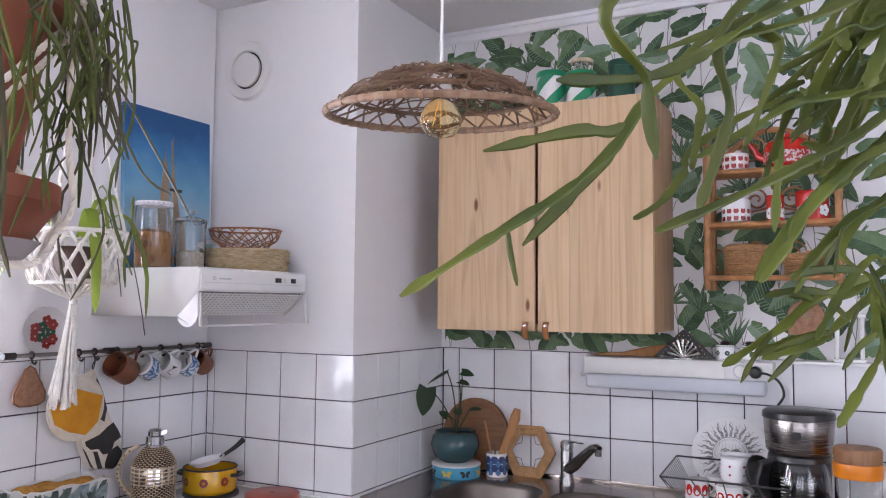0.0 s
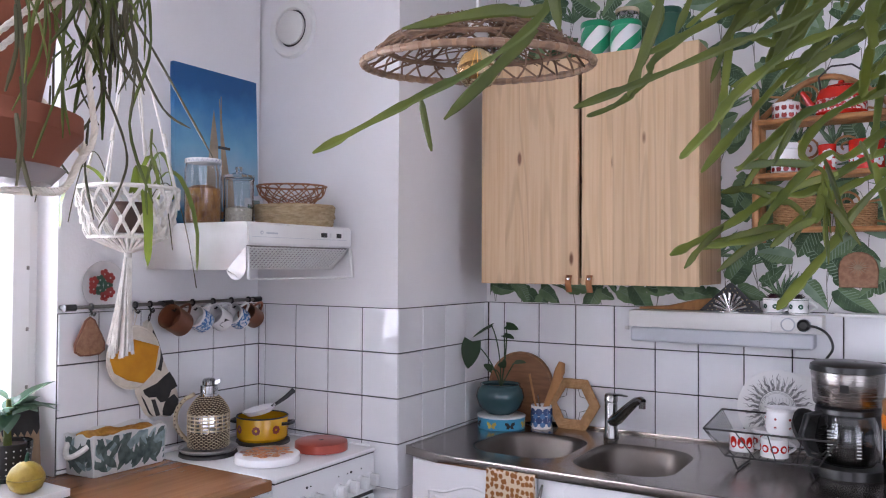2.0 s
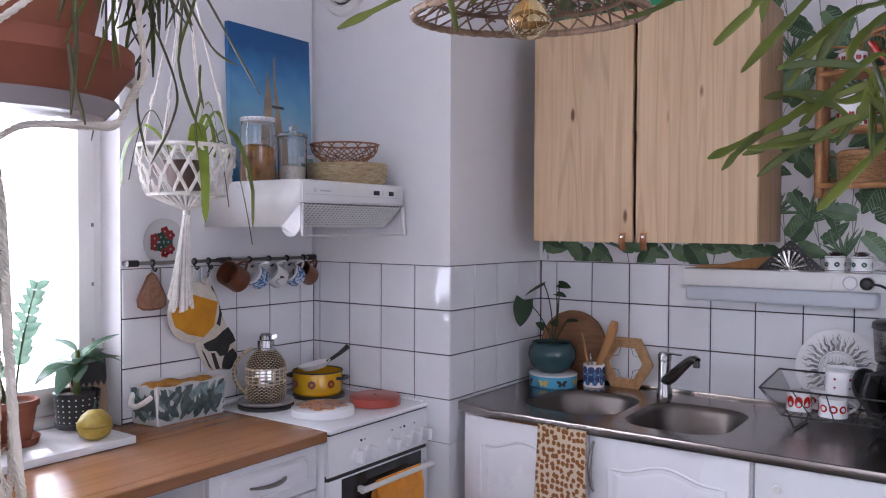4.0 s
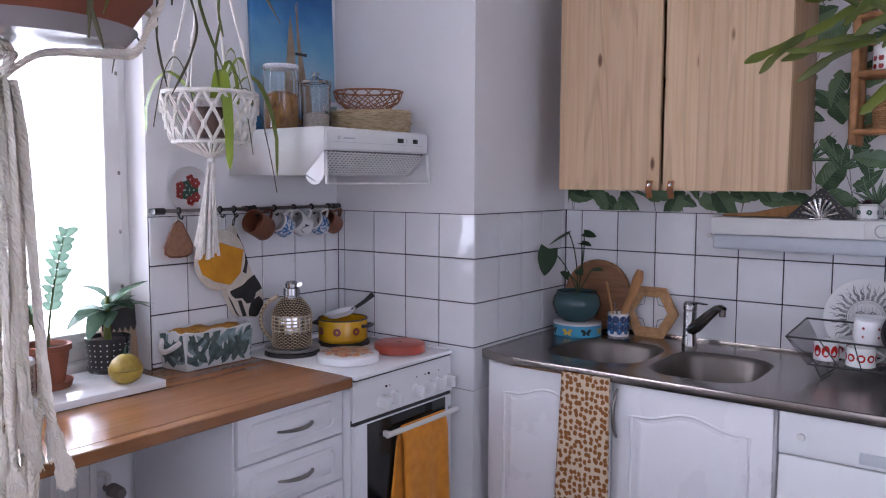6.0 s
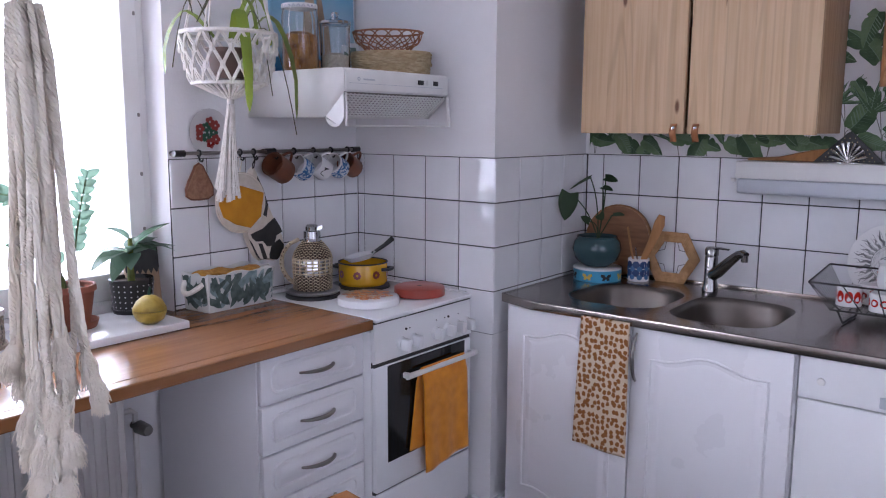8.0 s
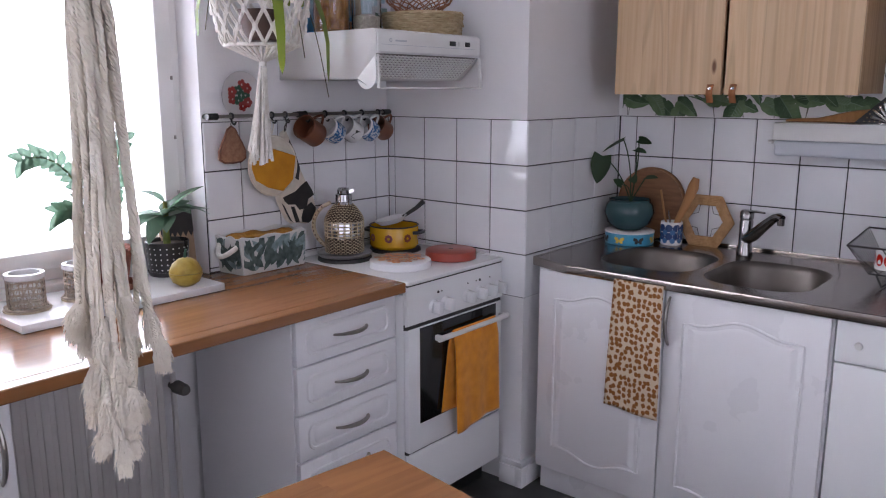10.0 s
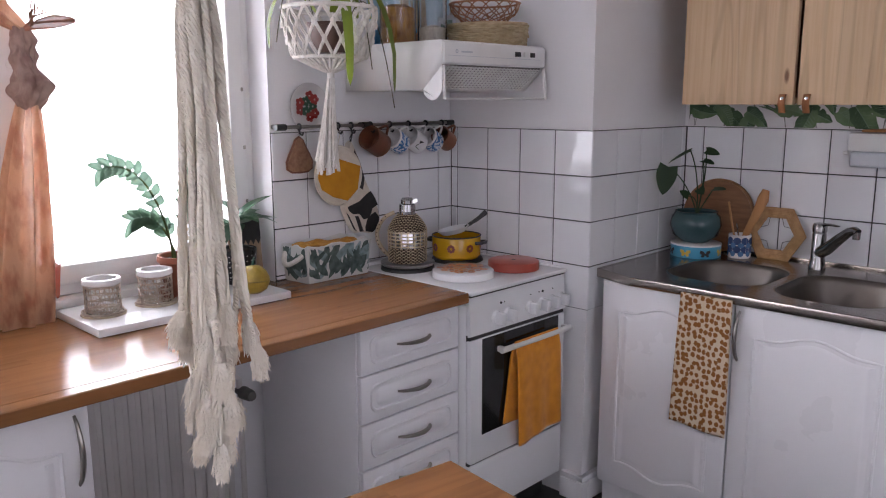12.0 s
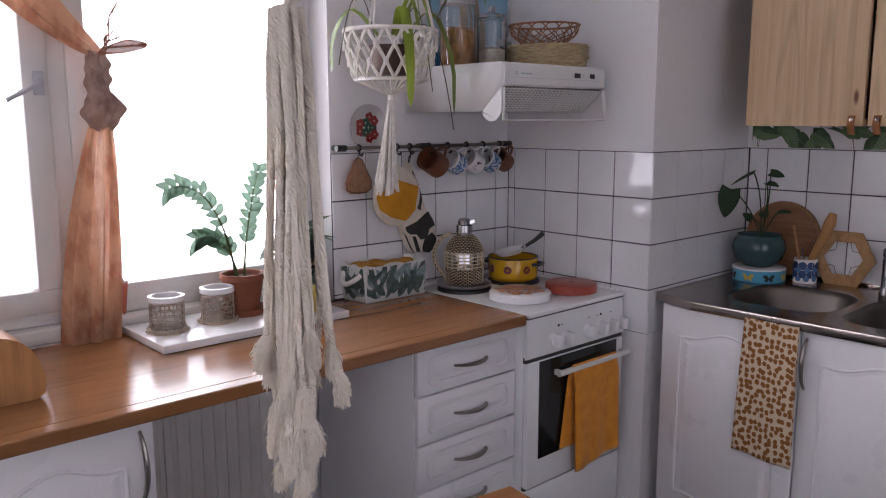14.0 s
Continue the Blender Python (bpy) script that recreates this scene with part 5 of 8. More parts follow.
part("plate", lathe([(0, 0.004), (0.055, 0.004), (0.070, 0.012), (0.075, 0.013), (0.075, 0.010), (0.056, 0.0), (0, 0.0)], 40), mat("pale grey plate", (0.62, 0.60, 0.60), rough=0.2), pw).matrix_basis = pose(-0.006, 0, 0, 0, 90, 0)
pf, pg = bmesh.new(), bmesh.new()
for k in range(9):
    a = TAU * k / 9
    flower(pf if k % 3 else pg, (0.0 - 0.0012 + 0.0001 * k, (0.034 if k % 3 else 0.018) * math.cos(a), (0.034 if k % 3 else 0.018) * math.sin(a)), 0.018, (0, 1, 0), (0, 0, 1), 5, 0.42)
part("print", pf, DRED, pw, "red flower print", 0)
part("print", pg, DGREEN, pw, "", 0)

# on the worktop
tray = simple("tray", rbox(0, 0.275, 0, 0.565, 0, 0.021, 0.002), CERAM, (-0.05, -1.478, STZ + 0.001), "flat white board on the worktop by the window", "tray")
TZ = STZ + 0.0225
WCANE = mat("whitened cane", (0.46, 0.38, 0.30), (0.32, 0.25, 0.19), 40, 0.6, bump=0.3, bscale=150)
for x, y, tn in ((0.085, -1.405, 0), (0.075, -1.255, 40)):
    ln = thing("candle_lantern", (x, y, TZ), "white candle holder in woven cane lattice on a white tray", "candle holder", "cane candle holders", tn)
    part("foot", weave(0.052, 0.003, 0.008, 2, 0.003, 12), WCANE, ln)
    part("base", lathe([(0, 0.006), (0.056, 0.005), (0.056, 0.0), (0, 0.0)], 30), CANE, ln)
    lat = bmesh.new()
    for k in range(12):
        for s in (-1, 0, 1):
            a = TAU * k / 12
            tube([(0.0445 * math.cos(a + s * 0.9 * i / 8), 0.0445 * math.sin(a + s * 0.9 * i / 8), 0.008 + 0.074 * i / 8) for i in range(9)], 0.0011, 4, lat)
    for i in range(5):
        ring(0.0445, 0.0015, (0, 0, 0.014 + i * 0.0155), 36, 4, into=lat)
    part("lattice", lat, WCANE, ln)
    part("rim", lathe([(0.037, 0.082), (0.037, 0.096), (0.040, 0.098), (0.047, 0.096), (0.048, 0.084), (0.045, 0.081)], 36), CERAM, ln, "glossy white rim")
    part("glass", lathe([(0.0, 0.007), (0.038, 0.007), (0.039, 0.08), (0.041, 0.08), (0.0405, 0.0065), (0, 0.0062)], 28), GLASS, ln)

def pot(r, h, t=0.005, taper=0.72, lip=True):
    rb_ = r * taper
    p = [(0, t), (rb_ - t, t), (r - t, h - 0.002), (r - t / 2, h)]
    p += [(r + 0.004, h), (r + 0.005, h - 0.016), (r - 0.001, h - 0.018)] if lip else [(r, h - 0.001)]
    return lathe(p + [(rb_, 0.002), (rb_ - 0.002, 0), (0, 0)], 40)


zz = thing("zz_plant", (0.045, -1.16, TZ), "terracotta pot with an arching glossy-leaved plant", "plant")
part("saucer", lathe([(0, 0.004), (0.055, 0.004), (0.064, 0.020), (0.067, 0.020), (0.060, 0.0), (0, 0)], 40), TERRA, zz, "terracotta saucer")
pp = part("pot", pot(0.06, 0.115), TERRA, zz, "terracotta pot")
pp.matrix_basis = pose(0, 0, 0.0045)
part("soil", lathe([(0, 0.108), (0.053, 0.105), (0.050, 0.06)], 24), SOIL, zz)
lf, sm = bmesh.new(), bmesh.new()
rz = random.Random(12)
for dx, dy, H in ((0.02, -0.19, 0.28), (0.01, 0.05, 0.31), (-0.02, -0.10, 0.13)):
    base = Vector((dx * 0.2, dy * 0.12, 0.10))
    pts = [base + Vector((dx * t * t, dy * t ** 1.6, H * (t if H > 0.3 else math.sin(t * 1.75)))) for t in (i / 14 for i in range(15))]
    tube(pts, [0.0042 - 0.0028 * i / 14 for i in range(15)], 6, sm)
    for i in range(5, 15):
        d = (pts[i] - pts[i - 1]).normalized()
        sd = d.cross(Vector((1, 0, 0.3))).normalized()
        for s in (-1, 1):
            blade(pts[i], d * rz.uniform(0.9, 1.3) + sd * s + Vector((rz.uniform(-0.4, 0.4), 0, 0)), (1, 0, 0.5), rz.uniform(0.040, 0.056), 0.026, 0.010, 0.3, 6, lf, 0.75)
part("stem", sm, STEMD, zz)
part("foliage", lf, LEAF, zz, "glossy oval leaflets")

bp = thing("potted_plant", (-0.005, -0.952, TZ), "broad-leaved plant in a black pot with white dots", "plant")
part("saucer", lathe([(0, 0.003), (0.05, 0.003), (0.057, 0.014), (0.060, 0.014), (0.056, 0.0), (0, 0)], 36), BLACK, bp)
p2 = part("pot", lathe([(0, 0.006), (0.05, 0.006), (0.058, 0.098), (0.062, 0.1), (0.064, 0.098), (0.056, 0.002), (0, 0)], 40), BLACK, bp, "black glazed pot with white dots")
p2.matrix_basis = pose(0, 0, 0.0035)
dt = bmesh.new()
for i in range(5):
    wrap(dt, 0.0572 + 0.0014 * i, 0.022 + i * 0.016, 0.006, 22, [(0, -0.0027), (0.0027, 0), (0, 0.0027), (-0.0027, 0)], out=0.0014)
part("print", dt, CERAM, bp, "small white dots", 0)
part("soil", lathe([(0, 0.094), (0.055, 0.092), (0.05, 0.05)], 24), SOIL, bp)
st = tube([(0, 0, 0.08), (0.004, -0.004, 0.13), (0.0, 0.002, 0.19), (0.002, 0.0, 0.22)], [0.012, 0.010, 0.008, 0.006], 8)
part("trunk", st, STEMG, bp)
lf = bmesh.new()
for a, L, W, up, dr in ((60, 0.15, 0.06, 0.9, 0.03), (85, 0.15, 0.055, 0.35, 0.04), (70, 0.13, 0.05, 0.15, 0.05), (110, 0.14, 0.05, 0.6, 0.05), (250, 0.11, 0.045, 0.5, 0.05), (275, 0.13, 0.05, 0.2, 0.07), (230, 0.10, 0.045, 0.8, 0.03), (180, 0.12, 0.05, 0.6, 0.06), (20, 0.11, 0.05, 0.7, 0.06), (300, 0.10, 0.04, -0.1, 0.06), (330, 0.08, 0.035, 0.2, 0.05)):
    c, s = math.cos(radians(a)), math.sin(radians(a))
    blade((0, 0, rz.uniform(0.16, 0.22)), (c, s, up), (-c * up, -s * up, 1), L * 1.05, W * 1.75, dr, 0.22, 7, lf, 0.7)
part("foliage", lf, LEAF, bp, "broad drooping green leaves")

lm = thing("lemon_jar", (0.165, -1.0, TZ), "yellow lemon-shaped lidded jar on a white tray", "jar")
LEMON = mat("lemon glaze", (0.40, 0.29, 0.05), (0.30, 0.205, 0.03), 60, 0.45, bump=0.5, bscale=160)
part("base", lathe([(0, 0.0), (0.02, 0.0), (0.038, 0.012), (0.046, 0.032), (0.046, 0.038), (0, 0.038)], 36), LEMON, lm)
part("lid", lathe([(0, 0.0815), (0.006, 0.081), (0.02, 0.077), (0.036, 0.064), (0.045, 0.046), (0.046, 0.040), (0, 0.0395)], 36), LEMON, lm, "dimpled yellow lid")
part("stalk", tube([(0, 0, 0.08), (0.001, 0, 0.092), (0.004, 0.002, 0.104)], [0.005, 0.004, 0.003], 7), DGREEN, lm)

cb = thing("chopping_board", (-0.05, -0.885, STZ), "upright wooden board with a black zigzag top", "board", tilt=(0, -6))
part("board", rbox(-0.006, 0.006, -0.055, 0.058, 0.001, 0.205, 0.002), wood("pale board", (0.40, 0.28, 0.18), (0.30, 0.20, 0.12)), cb)
zg = [(-0.055, 0.205), (0.058, 0.205), (0.058, 0.135)]
for i in range(6):
    zg += [(0.058 - 0.0094 - i * 0.0188, 0.118), (0.058 - (i + 1) * 0.0188, 0.135)]
part("paint", plate(zg, 0.001, 0.0, lambda u, v, q: (0.0062 + q, u, v)), IRON, cb, "black painted zigzag", 0)

fbm = mat("leaf print cloth", (0.66, 0.66, 0.64), (0.58, 0.58, 0.57), 9, 0.9, bump=0.4, bscale=220)
fb = thing("fabric_basket", (0.004, -0.014, STZ + 0.001), "fabric bread basket with dark leaf print and rope handle", "basket")
def fbw(z, o):
    return [(0.012 - o, -0.768 - o), (0.118 + o, -0.758 - o), (0.118 + o, -0.520 + o), (0.012 - o, -0.518 + o)]
bm = bmesh.new()
loops = []
for z, o in ((0, 0.0), (0.004, 0.003), (0.05, 0.006), (0.10, 0.010), (0.118, 0.012), (0.120, 0.008), (0.10, 0.004), (0.012, -0.004)):
    ll = []
    c = fbw(z, o)
    for i in range(4):
        a, b = Vector(c[i]), Vector(c[(i + 1) % 4])
        for s in range(8):
            p = a.lerp(b, s / 8)
            ll.append(bm.verts.new((p.x, p.y, z + (0.005 * math.sin(s * 1.7 + i * 2) if z > 0.1 else 0))))
    loops.append(ll)
for a, b in zip(loops, loops[1:]):
    for i in range(32):
        bm.faces.new((a[i], a[(i + 1) % 32], b[(i + 1) % 32], b[i]))
bm.faces.new(loops[0]), bm.faces.new(loops[-1])
part("cloth", bm, fbm, fb, "white cloth with leaf print")
lfp, lfp2 = bmesh.new(), bmesh.new()
rq = random.Random(4)
for k in range(84):
    tgt = lfp if k % 3 else lfp2
    a = rq.uniform(0.6, 2.5)
    L, W = rq.uniform(0.05, 0.09), rq.uniform(0.015, 0.028)
    u0, v0 = rq.random(), rq.uniform(0.005, 0.07)
    side = k % 5
    ol = []
    for i in range(14):
        t = i / 7 if i <= 7 else (14 - i) / 7
        du, dv = t * L, (1 if i <= 7 else -1) * 0.5 * W * math.sin(math.pi * t ** 0.8) ** 1.15
        uu, vv = du * math.cos(a) - dv * math.sin(a), v0 + du * math.sin(a) + dv * math.cos(a)
        vv = min(0.114, max(0.003, vv))
        o = 0.0036 + 0.009 * vv / 0.12 + 0.0004 + 0.0003 * (k % 6)
        if side < 3:
            y = min(-0.518, max(-0.762, -0.755 + 0.23 * u0 + uu))
            ol.append((0.118 + o, y, vv))
        else:
            x = min(0.118, max(0.014, 0.02 + 0.09 * u0 + uu))
            ol.append((x, -0.768 + 0.094 * (x - 0.012) - o, vv))
    tgt.faces.new([tgt.verts.new(p) for p in ol])
part("print", lfp, mat("dark green print", (0.045, 0.07, 0.062), (0.12, 0.16, 0.15), 45, 0.9), fb, "dark green printed leaves", 0)
part("print", lfp2, mat("grey green print", (0.30, 0.38, 0.39), (0.16, 0.22, 0.22), 45, 0.9), fb, "", 0)
part("rope_handle", tube(curve((0.022, -0.778, 0.092), (0.105, -0.768, 0.092), 0.03, 10, (0, -0.03, 0)), 0.0085, 8), COTTON, fb, "thick white rope handle")
part("cloth", sheet(10, 14, lambda u, v: (0.022 + 0.088 * u, -0.752 + 0.226 * v, 0.112 + 0.006 * math.sin(u * 7 + v * 5) + 0.003 * math.sin(v * 17))), mat("mustard crochet", (0.50, 0.25, 0.04), (0.35, 0.16, 0.02), 60, 0.9, bump=1.0, bscale=120), fb, "mustard crocheted cloth", solid=0.004)

br = thing("bread_box", (0.08, -2.12, STZ), "rounded wooden bread box on the worktop", "bread box")
prof = [(0.0, 0.0), (0.315, 0.0), (0.332, 0.012), (0.336, 0.035)] + [(0.235 + 0.098 * math.cos(a), 0.045 + 0.100 * math.sin(a)) for a in (radians(s) for s in (10, 25, 40, 55, 70, 85))] + [(0.0, 0.147)]
bm = bmesh.new()
w = [[bm.verts.new((x, y, z)) for y, z in prof] for x in (0.02, 0.275)]
for i in range(len(prof)):
    bm.faces.new((w[0][i], w[0][(i + 1) % len(prof)], w[1][(i + 1) % len(prof)], w[1][i]))
bm.faces.new(w[0]), bm.faces.new(w[1])
bmesh.ops.bevel(bm, geom=[e for e in bm.edges if e.calc_face_angle(0) > 1.2], offset=0.006, segments=2, affect="EDGES")
part("box", bm, OAK, br)

# knotted sheer curtain
cu = thing("curtain", (-0.035, -1.53, STZ), "sheer orange curtain knotted half way, hanging by the window", "curtain")
def lathe_fold(z0, z1, r0, r1, ph, oy, ox, n, m, folds, p, amp):
    def f(u, v):
        a = TAU * u
        R = r0 + (r1 - r0) * v ** p
        k = 1 + amp * math.sin(folds * a + ph + 2 * v) + 0.08 * math.sin(13 * a)
        return (ox * v + 0.45 * R * k * math.cos(a), oy * v + R * k * math.sin(a), z0 + (z1 - z0) * v)
    return sheet(n, m, f)
part("tail", lathe_fold(0.0, 0.61, 0.060, 0.015, 0.4, 0.068, 0.0, 120, 60, 7, 2.4, 0.30), SHEER, cu, "", 60).location = (0, -0.034, 0)
def knotted(u, v):
    a = TAU * u
    z = 0.555 + 0.20 * v
    R = 0.024 + 0.021 * math.exp(-(abs(v - 0.25) / 0.19) ** 3.2) + 0.009 * math.exp(-((v - 0.60) / 0.06) ** 2) + 0.006 * math.exp(-((v - 0.80) / 0.05) ** 2)
    k = 1 + 0.16 * math.sin(4 * a + 12 * v) + 0.10 * math.sin(9 * a - 11 * v) + 0.07 * math.sin(a + 17 * v) + 0.04 * math.sin(15 * a + 31 * v)
    return (0.6 * R * k * math.cos(a), 0.029 + 0.014 * math.exp(-((v - 0.30) / 0.15) ** 2) + R * k * math.sin(a), z + 0.006 * math.sin(3 * a + 5 * v))


part("knot", sheet(48, 40, knotted), KNOTM, cu, "twisted knot of the curtain", 60)
def fall(u, v):
    a = TAU * u
    R = 0.018 + 0.16 * v ** 0.55
    k = 1 + 0.28 * math.sin(6 * a + 1.4 + 3 * v) + 0.10 * math.sin(13 * a)
    return (0.30 * R * k * math.cos(a), 0.035 - 0.32 * math.tanh(v / 0.28) + 0.7 * R * k * math.sin(a), 0.735 + 0.865 * v + 0.10 * math.sin(a) * v * (1 - v))


part("fall", sheet(64, 40, fall), SHEER, cu, "gathered cloth above the knot", 60)
part("fold", sheet(18, 16, lambda u, v: (0.012 + 0.010 * math.sin(u * 7 + v * 4), 0.030 + 0.125 * u, 0.745 + 0.03 * u + (0.055 * v - 0.02) * u ** 0.6 * (1.4 - 1.3 * u) + 0.006 * math.sin(v * 11 + u * 5))), mat("rust sheer cloth", (0.46, 0.20, 0.13), (0.34, 0.12, 0.07), 24, 0.8, bump=0.8, bscale=60, alpha=0.96), cu, "rust loose end of the knot", 60)
tw = random.Random(8)
for k in range(9):
    y1, z1 = tw.uniform(0.02, 0.20), tw.uniform(0.04, 0.20)
    tube_pts = [(0.014 + 0.004 * math.sin(i + k), 0.045 + y1 * (i / 7) ** 1.1 + 0.006 * math.sin(i * 1.7 + k), 0.757 + z1 * (i / 7) + 0.005 * math.cos(i * 2 + k)) for i in range(8)]
    part("thread", tube(tube_pts, [0.0022 - 0.0002 * i for i in range(8)], 5), REED, cu, "loose brown thread")
part("fringe", sheet(8, 12, lambda u, v: (0.012, 0.03 + 0.028 * u + 0.010 * v, 0.07 + 0.09 * v + 0.012 * math.sin(u * 6))), mat("red sheer cloth", (0.50, 0.05, 0.02), (0.40, 0.10, 0.04), 20, 0.8, alpha=0.85), cu, "red frayed edge", 60)
part("curtain_rod", tube([(0, -1.4, 1.60), (0, 0.70, 1.60)], 0.008, 8), FRAMEW, cu)

# ---- on and above the sink ----
tin = thing("round_tin", (0.788, 0.49, CZ + 0.001), "turquoise round tin with butterflies and a white lid", "tin")
part("tin", lathe([(0, 0.0), (0.088, 0.0), (0.090, 0.003), (0.090, 0.042), (0, 0.042)], 44), TURQ, tin)
part("lid", lathe([(0, 0.049), (0.088, 0.049), (0.092, 0.047), (0.092, 0.0425), (0, 0.0422)], 44), CERAM, tin, "white lid with blue edge")
wing = [(0, 0.0), (0.006, 0.010), (0.018, 0.013), (0.02, 0.004), (0.012, -0.002), (0.015, -0.010), (0.006, -0.012), (0, -0.004), (-0.006, -0.012), (-0.015, -0.010), (-0.012, -0.002), (-0.02, 0.004), (-0.018, 0.013), (-0.006, 0.010)]
YELPR = mat("yellow print", (0.62, 0.42, 0.06), rough=0.35)
for k in range(8):
    bf = bmesh.new()
    wrap(bf, 0.090, 0.019, 0.02, 1, wing, a0=-2.3 + k * TAU / 8)
    part("butterfly", bf, YELPR if k % 2 else IRON, tin, "yellow printed butterfly" if k % 2 else "dark printed butterfly", 0)
bw = thing("philodendron", (0.782, 0.492, CZ + 0.051), "petrol glazed bowl planter with a heart-leaved plant", "plant")
part("planter", lathe([(0, 0.006), (0.045, 0.006), (0.075, 0.03), (0.086, 0.065), (0.080, 0.095), (0.070, 0.106), (0.073, 0.114), (0.077, 0.114), (0.076, 0.106), (0.086, 0.094), (0.092, 0.065), (0.080, 0.027), (0.05, 0.002), (0, 0.0)], 48), PETROL, bw, "petrol blue glazed bowl")
part("soil", lathe([(0, 0.098), (0.076, 0.096)], 24), SOIL, bw)
sm, hl = bmesh.new(), bmesh.new()


def heart(at, d, nrm, L, W, into):
    at, d, nrm = Vector(at), Vector(d).normalized(), Vector(nrm)
    s = d.cross(nrm).normalized()
    up = s.cross(d).normalized()
    mid, lo, hi = [], [], []
    for i in range(9):
        t = i / 8
        w = W / 2 * math.sin(math.pi * (0.18 + 0.82 * t) ** 0.72) ** 0.7 if i < 8 else 0.0
        c = at + d * (L * (t - 0.0)) + Vector((0, 0, -0.10 * L * t * t))
        back = d * (-0.12 * L if i == 0 else 0)
        mid.append(into.verts.new(c))
        lo.append(into.verts.new(c + s * w + up * 0.12 * w + back))
        hi.append(into.verts.new(c - s * w + up * 0.12 * w + back))
    for i in range(8):
        into.faces.new((mid[i], mid[i + 1], lo[i + 1], lo[i]))
        into.faces.new((hi[i], hi[i + 1], mid[i + 1], mid[i]))


for p, d, nrm, L, W in (((-0.075, -0.085, 0.275), (-0.15, -0.1, -1), (0.35, -1, 0.2), 0.095, 0.075), ((-0.005, -0.06, 0.335), (-0.8, -0.35, -0.45), (-0.3, -0.4, 1), 0.085, 0.045), ((0.035, -0.02, 0.335), (0.8, 0.1, -0.12), (0, -0.9, 0.9), 0.05, 0.035), ((0.03, -0.03, 0.30), (0.8, -0.2, -0.1), (0, -0.35, 1), 0.05, 0.035), ((0.075, -0.03, 0.20), (0.9, -0.2, 0.15), (0, -0.4, 1), 0.055, 0.035), ((0.03, -0.05, 0.20), (0.5, -0.4, -0.2), (0, -0.8, 0.6), 0.04, 0.035), ((-0.01, -0.05, 0.17), (-0.3, -0.5, 0.4), (0, -0.8, 0.6), 0.045, 0.03)):
    tube(curve((0.005, -0.005, 0.10), p, -0.02, 8, (0.01, 0, 0)), 0.0022, 6, sm)
    heart(p, d, nrm, L, W, hl)
part("stem", sm, LEAFD, bw)
part("foliage", hl, LEAFD, bw, "dark heart-shaped leaves")

uc2 = thing("utensil_cup", (0.925, 0.555, CZ + 0.001), "white cup with blue flower print holding kitchen utensils", "cup")
part("cup", mug_body(0.040, 0.086), CERAM, uc2)
fp2, fp3 = bmesh.new(), bmesh.new()
wrap(fp2, 0.040, 0.03, 0.02, 9, disc(0.0145), zs=(0.004, 0.034))
wrap(fp3, 0.040, 0.03, 0.02, 9, disc(0.010), zs=(-0.012, 0.019), a0=0.35, a1=TAU + 0.35, out=0.0012)
part("print", fp2, NAVY, uc2, "navy printed flowers", 0)
part("print", fp3, mat("blue flower print", (0.08, 0.17, 0.34), rough=0.25), uc2, "", 0)
us = thing("wooden_spoon", (0.935, 0.555, CZ + 0.006), "wooden spatula standing in the utensil cup", "spoon")
part("spoon", tube([(-0.012, 0, 0.0), (0.012, 0.004, 0.09), (0.036, 0.01, 0.15), (0.058, 0.014, 0.212), (0.066, 0.015, 0.245)], [0.004, 0.0045, 0.0055, 0.0075, 0.0045], 12, flat=2.8), OAK, us)
us = thing("wooden_spoon", (0.915, 0.55, CZ + 0.006), "thin wooden spoon standing in the utensil cup", "spoon")
part("spoon", tube([(0.012, 0, 0.0), (-0.018, 0.0, 0.10), (-0.038, 0.0, 0.195)], [0.004, 0.0042, 0.004], 8), OAK, us)
us = thing("serving_fork", (0.925, 0.548, CZ + 0.006), "steel serving tongs standing in the utensil cup", "cutlery")
part("tongs", tube([(0.004, 0, 0.0), (-0.004, 0.0, 0.08), (-0.012, 0.0, 0.12)], [0.004, 0.006, 0.007], 8, flat=0.4), CHROME, us)

rd = thing("round_board", (0.812, 0.606, CZ + 0.0), "round brown wooden board leaning on the tiles", "board", tilt=(-7, 0))
BRWN = wood("brown board wood", (0.24, 0.115, 0.052), (0.16, 0.07, 0.03), (3, 20, 20), 0.5, 0.1)
part("board", lathe([(0, 0.009), (0.132, 0.009), (0.137, 0.005), (0.137, -0.005), (0.132, -0.008), (0, -0.008)], 56), BRWN, rd).matrix_basis = pose(0, -0.012, 0.138, 90, 0, 0)
part("rim", ring(0.133, 0.0045, (0, 0, 0), 56, 6), TEAK, rd).matrix_basis = pose(0, -0.022, 0.138, 90, 0, 0)
hx = thing("hexagon_trivet", (1.030, 0.612, CZ + 0.0), "hexagonal rattan trivet with wire star leaning on the tiles", "trivet", tilt=(-6, 0))
hexa = lambda R: [(R * math.cos(TAU * i / 6), R * math.sin(TAU * i / 6)) for i in range(6)]
hb = bmesh.new()
for R in (0.070, 0.077, 0.084, 0.091, 0.098, 0.104):
    pts = []
    H = hexa(R)
    for i in range(6):
        a, b = Vector(H[i]), Vector(H[(i + 1) % 6])
        pts += [(*a.lerp(b, s / 6), 0) for s in range(6)]
    tube([(u, -0.014 + 0.001 * math.sin(i * 2.1), v + 0.092) for i, (u, v, q) in enumerate(pts)], 0.0048, 6, hb, closed=True)
part("frame", hb, mat("pale rattan", (0.50, 0.30, 0.14), (0.38, 0.21, 0.09), 60, 0.6, bump=0.6, bscale=150), hx, "pale rattan hexagon frame")
wr2 = bmesh.new()
